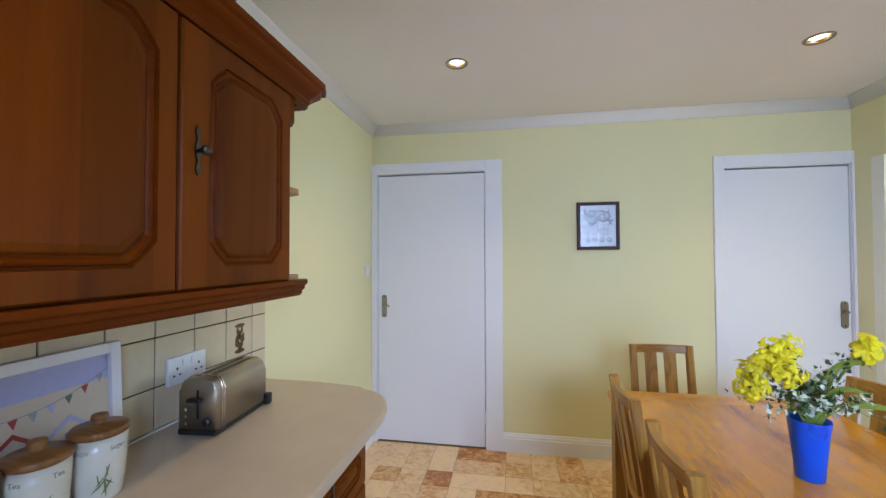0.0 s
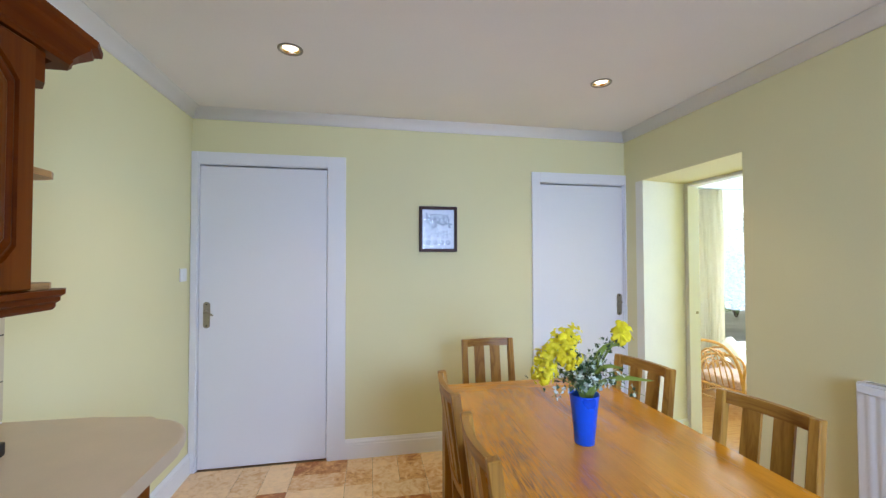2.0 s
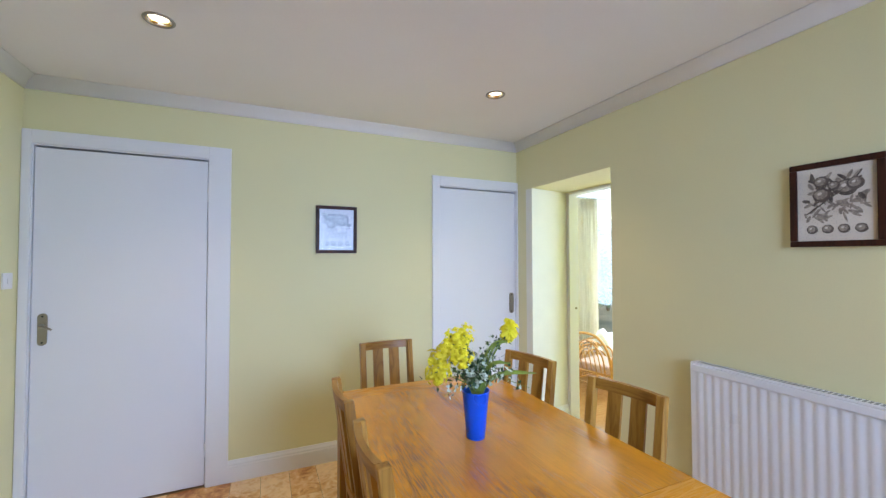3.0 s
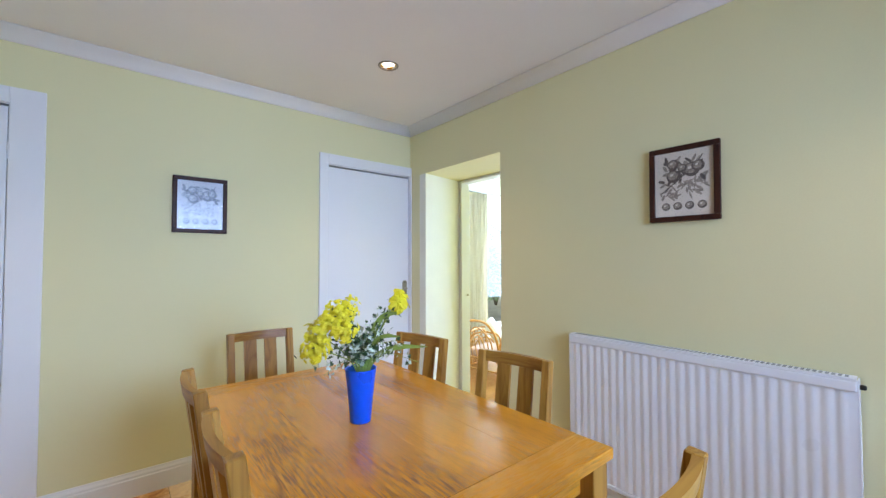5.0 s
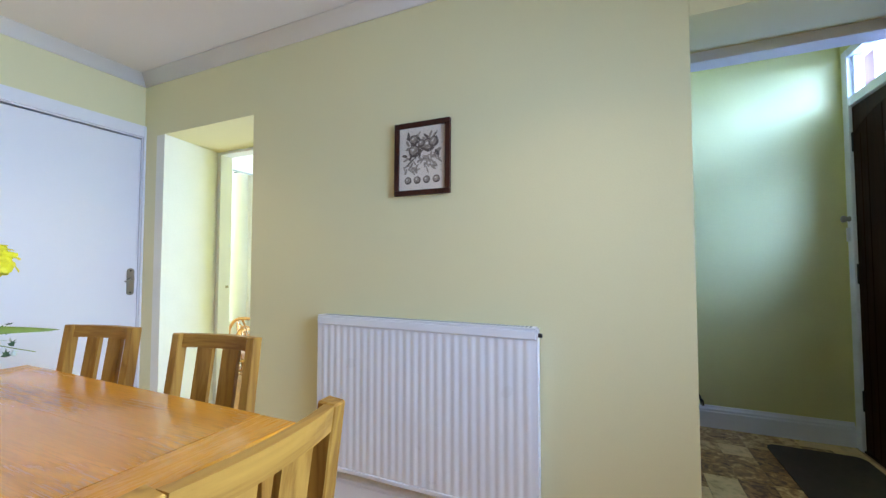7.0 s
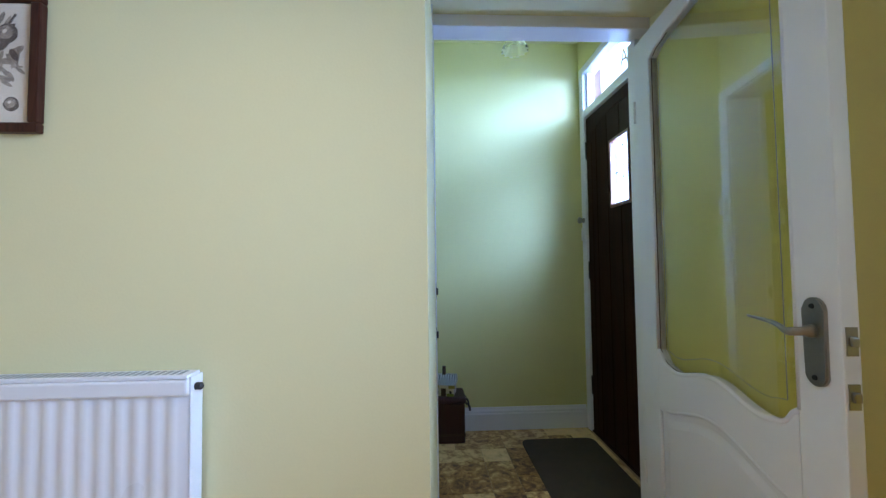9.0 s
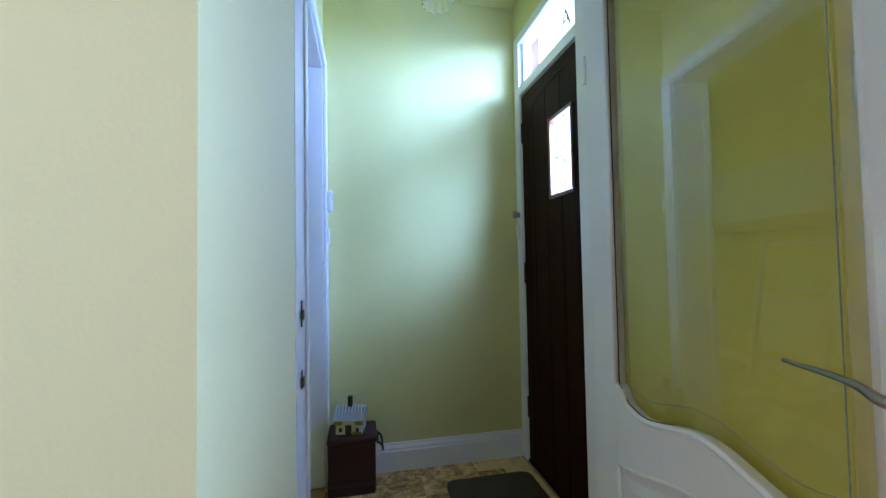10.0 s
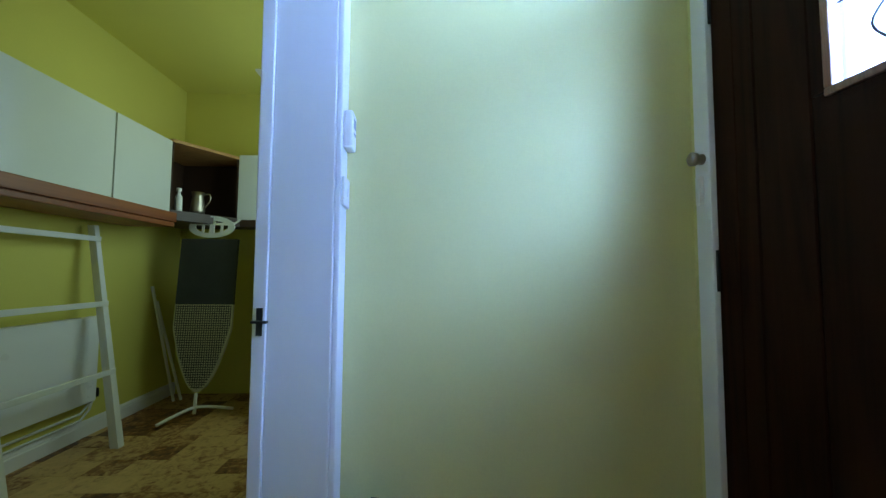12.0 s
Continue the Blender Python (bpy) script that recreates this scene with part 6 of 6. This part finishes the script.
bm = bmesh.new()
lathe(bm, [(0.045, 0.0005), (0.050, 0.03), (0.044, 0.10), (0.038, 0.14), (0.046, 0.175), (0.042, 0.174), (0.034, 0.14), (0.035, 0.03), (0.004, 0.01)], seg=28)
part("body", bm, steel, jg, smooth=True)
bm = bmesh.new()
tube(bm, bent([(0.0, -0.042, 0.155), (0.0, -0.085, 0.16), (0.0, -0.090, 0.11), (0.0, -0.048, 0.05)], 6), 0.005, 8)
part("handle", bm, steel, jg, smooth=True)
bt = thing("spray_bottle", pose(6.575, -1.495, 1.473), "slim white spray bottle on the shelf", "bottle")
bm = bmesh.new()
lathe(bm, [(0.024, 0.0005), (0.025, 0.02), (0.024, 0.11), (0.012, 0.13), (0.012, 0.15), (0.018, 0.152), (0.018, 0.175), (0.006, 0.178)], seg=20)
part("bottle_body", bm, white_plastic, bt, smooth=True)

# fridge-freezer
fg = thing("fridge_freezer", pose(6.53, -2.35, 0.0), "off-white fridge freezer with small magnets on its door", "fridge")
part("cabinet_body", B((0.046, -0.275, 0.045, 0.585, 0.275, 1.372), bevel=0.006), fridge_white, fg)
ud = part("fridge_door", B((0.0, -0.275, 0.692, 0.045, 0.275, 1.365), bevel=0.008), fridge_white, fg)
ld2 = part("freezer_door", B((0.0, -0.275, 0.05, 0.045, 0.275, 0.683), bevel=0.008), fridge_white, fg)
part("plinth", B((0.05, -0.26, 0.0005, 0.57, 0.26, 0.0445)), black, fg)
part("top_panel", B((0.002, -0.276, 1.3725, 0.585, 0.276, 1.398), bevel=0.005), white_plastic, fg)
part("badge_strip", B((-0.001, 0.06, 1.332, 0.0005, 0.20, 1.338)), slate, ud)
for y, z, w, h, mt in ((0.17, 1.19, 0.045, 0.04, red_print), (0.165, 1.04, 0.05, 0.03, black), (0.20, 0.85, 0.035, 0.05, slate), (0.06, 1.22, 0.035, 0.045, black), (0.06, 1.10, 0.03, 0.05, motif_brown),
                       (0.04, 0.95, 0.04, 0.04, dark_brown), (0.10, 0.86, 0.07, 0.055, black), (-0.06, 1.15, 0.04, 0.04, green_print)):
    mg = part("magnet", B((-0.004, y - w / 2, z - h / 2, -0.0003, y + w / 2, z + h / 2), bevel=0.001, seg=1), mt, ud)
    part("magnet_face", B((-0.0046, y - w * 0.3, z - h * 0.25, -0.0041, y + w * 0.3, z + h * 0.25)), paper, mg)

cbl = thing("loose_cable", pose(6.60, -2.25, 1.3985), "coiled white cable lying on the fridge", "cable")
bm = bmesh.new()
tube(bm, bent([(0.0, 0.12, 0.004), (0.02, 0.06, 0.02), (-0.02, 0.0, 0.055), (0.0, -0.06, 0.09), (0.05, -0.08, 0.14), (0.10, -0.05, 0.18)], 6), 0.004, 6)
tube(bm, bent([(0.01, 0.10, 0.004), (0.03, 0.02, 0.012), (0.0, -0.05, 0.04), (-0.02, -0.10, 0.012), (0.05, -0.16, 0.004)], 6), 0.004, 6)
part("cord", bm, white_plastic, cbl, "", True)
part("plug", B((0.08, -0.07, 0.165, 0.12, -0.03, 0.20), bevel=0.006), black, cbl)

# ironing board stood on end
ib = thing("ironing_board", Matrix.Translation((6.60, -1.665, 0.0)) @ Matrix.Rotation(radians(5), 4, "Y"), "ironing board stood on end with a half charcoal cover", "ironing board")


def board_half(z):
    """Half width up the board: a rounded nose at the foot."""
    if z < 0.62:
        return 0.205 * (max(0.0, (z - 0.17) / 0.45)) ** 0.52 if z > 0.17 else 0.0
    return 0.205


for a, b, mt, nm in ((0.172, 0.795, board_stripe, "striped_cover"), (0.7955, 1.29, board_cover, "charcoal_cover")):
    zz = [a + (b - a) * k / 20 for k in range(21)]
    bm = bmesh.new()
    prism(bm, [(-board_half(z) - 0.004, z) for z in zz] + [(board_half(z) + 0.004, z) for z in zz[::-1]], 0.028, Matrix.Translation((-0.014, 0, 0)) @ UP["x"])
    part(nm, bm, mt, ib)
bm = bmesh.new()
for k in range(34):
    z = 0.20 + k * 0.0175
    hw = board_half(z) - 0.006
    box(bm, (-0.0152, -hw, z, -0.0142, hw, z + 0.006))
for k in range(25):
    y = -0.198 + k * 0.0165
    z0 = 0.18 + 0.45 * ((abs(y) + 0.006) / 0.205) ** 1.92
    box(bm, (-0.0153, y - 0.0028, z0 + 0.01, -0.0143, y + 0.0028, 0.792))
part("check_weave", bm, board_cover, ib)
bm = bmesh.new()
tube(bm, [(-0.012, 0, 0.165), (-0.012, 0, 0.02)], 0.012, 10)
tube(bm, bent([(-0.26, 0.10, 0.012), (-0.14, 0.05, 0.045), (-0.012, 0.0, 0.065), (0.05, -0.10, 0.055), (0.12, -0.21, 0.025)], 8), 0.011, 10)
part("foot", bm, white_metal, ib, "white tubular foot", True)
bm = bmesh.new()
n = 40
loops = []
for x, ry, rz in ((-0.006, 0.172, 0.084), (-0.006, 0.122, 0.048), (0.006, 0.122, 0.048), (0.006, 0.172, 0.084)):
    loops.append([bm.verts.new((x, ry * math.cos(2 * math.pi * k / n), 1.385 + rz * math.sin(2 * math.pi * k / n))) for k in range(n)])
for p, q in zip(loops, loops[1:] + loops[:1]):
    for k in range(n):
        bm.faces.new((p[k], p[(k + 1) % n], q[(k + 1) % n], q[k]))
box(bm, (-0.005, -0.124, 1.398, 0.005, 0.124, 1.418))
box(bm, (-0.0055, -0.020, 1.335, 0.0055, 0.016, 1.434))
for y in (-0.075, 0.065):
    box(bm, (-0.0045, y - 0.009, 1.345, 0.0045, y + 0.009, 1.399))
tube(bm, [(0.01, 0.15, 1.41), (0.015, 0.20, 1.455)], 0.009, 8)
tube(bm, [(0.01, -0.15, 1.41), (0.015, -0.20, 1.445)], 0.009, 8)
part("iron_rest", bm, white_metal, ib, "white oval iron rest with cut-outs")

# clothes-drying ladder leant on the wall
dl2 = thing("drying_ladder", pose(0, 0, 0), "white painted wooden drying ladder leaning on the wall", "ladder")
lean = lambda z: -1.505 + 0.255 * z / 1.32
for xx, xt in ((6.115, 6.165), (5.47, 5.47)):
    bm = bmesh.new()
    a = [bm.verts.new(p) for p in ((xx - 0.030, lean(0) - 0.018, 0.001), (xx + 0.016, lean(0) - 0.018, 0.001), (xx + 0.016, lean(0) + 0.030, 0.001), (xx - 0.030, lean(0) + 0.030, 0.001))]
    b = [bm.verts.new(p) for p in ((xt - 0.022, lean(1.32) - 0.014, 1.32), (xt + 0.012, lean(1.32) - 0.014, 1.32), (xt + 0.012, lean(1.32) + 0.026, 1.32), (xt - 0.022, lean(1.32) + 0.026, 1.32))]
    bm.faces.new(a[::-1])
    bm.faces.new(b)
    for i in range(4):
        bm.faces.new((a[i], a[(i + 1) % 4], b[(i + 1) % 4], b[i]))
    part("rail", bm, white_metal, dl2)
for z in (0.44, 0.84, 1.235):
    part("rung", B((5.48, lean(z) - 0.030, z - 0.016, 6.118 + 0.05 * z / 1.32, lean(z) - 0.0165, z + 0.016), bevel=0.004), white_metal, dl2)

# radiator, pipes and a leaning strut behind the ladder
ur = thing("utility_radiator", pose(0, 0, 0), "flat white panel radiator on the utility wall", "radiator")
part("panel", B((5.30, -1.245, 0.225, 6.26, -1.205, 0.755), bevel=0.010), radiator_white, ur)
part("bracket", B((5.6, -1.2045, 0.3, 5.64, -1.1705, 0.7), (6.0, -1.2045, 0.3, 6.04, -1.1705, 0.7)), white_metal, ur)
pp = thing("heating_pipe", pose(0, 0, 0), "white painted copper pipes along the skirting", "pipe")
for z, y in ((0.115, -1.187), (0.155, -1.187)):
    bm = bmesh.new()
    tube(bm, [(4.9, y, z), (6.22, y, z), (6.27, y - 0.01, z + 0.05), (6.28, y - 0.03, 0.26)], 0.0075, 10)
    part("run", bm, white_metal, pp, "", True)
bm = bmesh.new()
lathe(bm, [(0.012, -0.02), (0.014, 0.0), (0.012, 0.03), (0.006, 0.035)], at=(6.285, -1.225, 0.262), seg=14)
part("valve_cap", bm, black, pp)
for k, (xb, xt, zt) in enumerate(((6.93, 6.80, 0.92), (6.96, 6.86, 0.80))):
    sk = thing("leaning_batten", pose(0, 0, 0), "thin pale wooden batten leaning in the corner", "batten", "battens in the corner")
    bm = bmesh.new()
    tube(bm, [(xb, -1.31 - 0.04 * k, 0.008), (xt, -1.19, zt)], 0.012, 6)
    part("stick", bm, white_metal, sk)

# ceiling light in the utility room
ul = thing("ceiling_hatch_frame", pose(6.9, -2.12, CEIL2), "white square ceiling light panel in the utility room", "ceiling light")
for b in ((-0.35, -0.16, 0.35, -0.13), (-0.35, 0.13, 0.35, 0.16), (-0.35, -0.13, -0.32, 0.13), (0.32, -0.13, 0.35, 0.13)):
    part("frame_rail", B((b[0] * 0.6, b[1], -0.020, b[2] * 0.6, b[3], -0.0005), bevel=0.003), white_plastic, ul)
part("diffuser", B((-0.19, -0.129, -0.012, 0.19, 0.129, -0.001)), white_plastic, ul)

# ---- sunroom ----
wn1 = thing("window_1", Matrix(), "large white-framed sunroom window over the garden", "window", "", "structure")
for b in ((4.95, 0.32, 5.00, 1.95), (6.25, 0.32, 6.30, 1.95), (5.00, 0.32, 6.25, 0.37), (5.00, 1.90, 6.25, 1.95), (5.60, 0.37, 5.65, 1.90)):
    part("window_frame", B((b[0], 1.10, b[1], b[2], 1.17, b[3]), bevel=0.004), gloss_white, wn1)
for a, b in ((5.00, 5.60), (5.65, 6.25)):
    pn = part("pane", B((a, 1.132, 0.37, b, 1.138, 1.90)), clear, wn1)
    pn.visible_shadow = False
part("window_sill", B((4.88, 0.99, 0.285, 6.36, 1.10, 0.319), bevel=0.006), gloss_white, wn1)


def curtain(x0, x1, label):
    c = thing("curtain", pose(0, 0, 0), label, "curtain", "sunroom curtains")
    bm = bmesh.new()
    n, rows = 60, []
    for j in range(9):
        z = 0.06 + (2.125 - 0.06) * j / 8
        tight = 0.75 + 0.25 * j / 8
        rows.append([bm.verts.new((x0 + (x1 - x0) * i / n, 0.955 + 0.028 * math.sin(i * 0.83 + 0.15 * j) * tight + 0.010 * math.sin(i * 0.31 + j), z)) for i in range(n + 1)])
    for a, b in zip(rows, rows[1:]):
        for i in range(n):
            bm.faces.new((a[i], a[i + 1], b[i + 1], b[i]))
    bmesh.ops.solidify(bm, geom=list(bm.faces), thickness=0.003)
    part("drape", bm, curtain_cloth, c, smooth=True)
    return c


curtain(4.72, 5.02, "gathered cream curtain beside the sunroom window")
curtain(6.05, 6.35, "gathered cream curtain beside the sunroom window")
rd = thing("curtain_rail", pose(0, 0, 0), "thin grey curtain rail above the sunroom window", "curtain rail")
bm = bmesh.new()
tube(bm, [(4.45, 0.955, 2.135), (6.38, 0.955, 2.135)], 0.009, 10)
part("rail", bm, slate, rd)
for x in (4.6, 6.2):
    part("bracket", B((x - 0.008, 0.955, 2.130, x + 0.008, 1.0495, 2.140)), slate, rd)


def cane_chair(m, label):
    """A bent-cane armchair; it faces +y."""
    c = thing("rattan_armchair", m, label, "armchair", "rattan chairs")
    for s in (-1, 1):
        x = s * 0.29
        bm = bmesh.new()
        tube(bm, bent([(x, -0.26, 0.005), (x, -0.28, 0.40), (x, -0.20, 0.56), (x, 0.02, 0.60), (x, 0.22, 0.55), (x, 0.27, 0.38), (x, 0.26, 0.005)], 8), 0.017, 10)
        part("arm_hoop", bm, rattan, c, "", True)
        bm = bmesh.new()
        tube(bm, bent([(x, -0.20, 0.05), (x, -0.19, 0.34), (x, -0.08, 0.49), (x, 0.08, 0.49), (x, 0.18, 0.34), (x, 0.19, 0.05)], 8), 0.011, 8)
        part("inner_hoop", bm, rattan, c, "", True)
        bm = bmesh.new()
        tube(bm, bent([(x, -0.10, 0.30), (x, -0.04, 0.44), (x, 0.05, 0.44), (x, 0.10, 0.30), (x, 0.0, 0.22), (x, -0.10, 0.30)], 6), 0.008, 8)
        tube(bm, [(x, -0.26, 0.12), (x, 0.26, 0.12)], 0.012, 8)
        tube(bm, [(x, -0.26, 0.27), (x, 0.26, 0.27)], 0.012, 8)
        for k in range(5):
            tube(bm, [(x, -0.20 + 0.1 * k, 0.12), (x, -0.16 + 0.08 * k, 0.27)], 0.007, 6)
        part("side_cane", bm, rattan, c, "", True)
    bm = bmesh.new()
    tube(bm, bent([(-0.28, -0.26, 0.30), (-0.27, -0.34, 0.60), (-0.16, -0.38, 0.76), (0, -0.40, 0.80), (0.16, -0.38, 0.76), (0.27, -0.34, 0.60), (0.28, -0.26, 0.30)], 8), 0.017, 10)
    tube(bm, bent([(-0.19, -0.27, 0.30), (-0.18, -0.34, 0.55), (0, -0.385, 0.71), (0.18, -0.34, 0.55), (0.19, -0.27, 0.30)], 8), 0.010, 8)
    for k in range(5):
        x = -0.14 + 0.07 * k
        tube(bm, [(x, -0.27, 0.30), (x, -0.37, 0.69 - abs(x) * 0.6)], 0.007, 6)
    part("back_cane", bm, rattan, c, "", True)
    for y in (-0.25, 0.25):
        bm = bmesh.new()
        tube(bm, [(-0.29, y, 0.27), (0.29, y, 0.27)], 0.014, 8)
        tube(bm, [(-0.29, y, 0.12), (0.29, y, 0.12)], 0.011, 8)
        part("cross_cane", bm, rattan, c, "", True)
    part("seat_cushion", B((-0.265, -0.25, 0.285, 0.265, 0.26, 0.385), bevel=0.035, seg=3), cushion_cloth, c, "faded red patterned seat cushion")
    return c


rc = cane_chair(pose(4.40, 0.28, 0.003, rz=-80) @ Matrix.Scale(0.78, 4), "honey rattan armchair with a faded red cushion")
rc2 = copy_thing(rc, pose(4.74, 0.70, 0.003, rz=-140) @ Matrix.Scale(0.85, 4))
cu2 = thing("cushion", pose(4.80, 0.66, 0.335, rx=58, rz=40), "plump white cushion propped on a rattan chair", "cushion")
part("cover", B((-0.18, -0.18, 0.0, 0.18, 0.18, 0.10), bevel=0.045, seg=4), white_cloth, cu2, smooth=True)

# ---- garden outside ----
gr = setting("ground", B((-60, -60, -0.30, 60, 60, -0.14)), grass, "pale sunlit paving round the house", "ground")
rngh = random.Random(5)


def shrub(x, y, h, r, label):
    s = thing("garden_shrub", pose(x, y, -0.14), label, "shrub", "garden shrubs")
    bm = bmesh.new()
    for k in range(7):
        a = rngh.uniform(0, 6.28)
        tube(bm, bent([(0, 0, 0.0), (r * 0.25 * math.cos(a), r * 0.25 * math.sin(a), h * 0.4), (r * 0.6 * math.cos(a), r * 0.6 * math.sin(a), h * 0.8)], 5), 0.03, 6, 0.008)
    part("stems", bm, bark, s)
    verts, faces = [], []
    for k in range(2600):
        d = Vector((rngh.gauss(0, 1), rngh.gauss(0, 1), rngh.gauss(0, 1))).normalized() * rngh.uniform(0.45, 1.0) ** 0.5
        bump = 1 + 0.25 * noise.noise(d * 2.2 + Vector((x, y, 0)))
        p = Vector((d.x * r * bump, d.y * r * bump, h * 0.55 + d.z * h * 0.45 * bump))
        u = Vector((rngh.gauss(0, 1), rngh.gauss(0, 1), rngh.gauss(0, 0.5))).normalized()
        v = u.cross(Vector((rngh.gauss(0, 1), rngh.gauss(0, 1), rngh.gauss(0, 1)))).normalized()
        q = rngh.uniform(0.04, 0.09)
        n0 = len(verts)
        verts += [p - u * q, p + v * q * 0.4, p + u * q, p - v * q * 0.4]
        faces.append((n0, n0 + 1, n0 + 2, n0 + 3))
    me = bpy.data.meshes.new("foliage")
    me.from_pydata(verts, [], faces)
    me.materials.append(hedge_leaf)
    ob = new("foliage", me)
    ob.parent = s
    return s


for x, y, h, r in ((8.2, 4.6, 2.0, 1.1), (10.2, 5.6, 2.6, 1.5), (6.3, 5.4, 1.7, 1.0), (12.6, 7.2, 3.2, 1.8), (8.6, 7.6, 3.4, 1.7)):
    shrub(x, y, h, r, "leafy green garden shrub beside the paving")


# ---- floor pieces ----
def lay(parent, x0, x1, y0, y1, unit, material, seed, keep=lambda x, y: True):
    """Blocks of one, two and four units in random bond, laid on the screed."""
    rl = random.Random(seed)
    nx, ny = int((x1 - x0) / unit) + 1, int((y1 - y0) / unit) + 1
    used, shapes = set(), {}
    for j in range(ny):
        for i in range(nx):
            if (i, j) in used:
                continue
            opts = [(2, 2), (2, 1), (1, 2), (1, 1), (2, 1), (1, 1)]
            rl.shuffle(opts)
            for a, b in opts:
                cells = [(i + p, j + q) for p in range(a) for q in range(b)]
                if all(c not in used and c[0] < nx and c[1] < ny for c in cells):
                    break
            used.update(cells)
            lx, ly = x0 + i * unit, y0 + j * unit
            w, d = min(a * unit, x1 - lx), min(b * unit, y1 - ly)
            if w < 0.02 or d < 0.02 or not keep(lx, ly):
                continue
            key = (round(w, 3), round(d, 3))
            if key not in shapes:
                shapes[key] = mesh_of("block", B((0.0012, 0.0012, -0.0035, key[0] - 0.0012, key[1] - 0.0012, 0.0), bevel=0.0007, seg=1), material)
            ob = new("block", shapes[key])
            ob.location = (lx, ly, 0)
            ob.parent = parent


lay(floor_k, 0.0, W, -4.29, 0.0, 0.165, floor_tile, 2)
lay(floor_k, 3.125, 3.785, -3.98, -3.065, 0.165, floor_tile, 6)
lay(floor_h, 3.80, 4.82, -4.13, -3.05, 0.150, brown_tile_lit, 3)
lay(floor_h, 3.80, 7.14, -3.05, -1.175, 0.165, brown_tile_dim, 4, lambda x, y: not (x > 4.6 and y < -2.9))
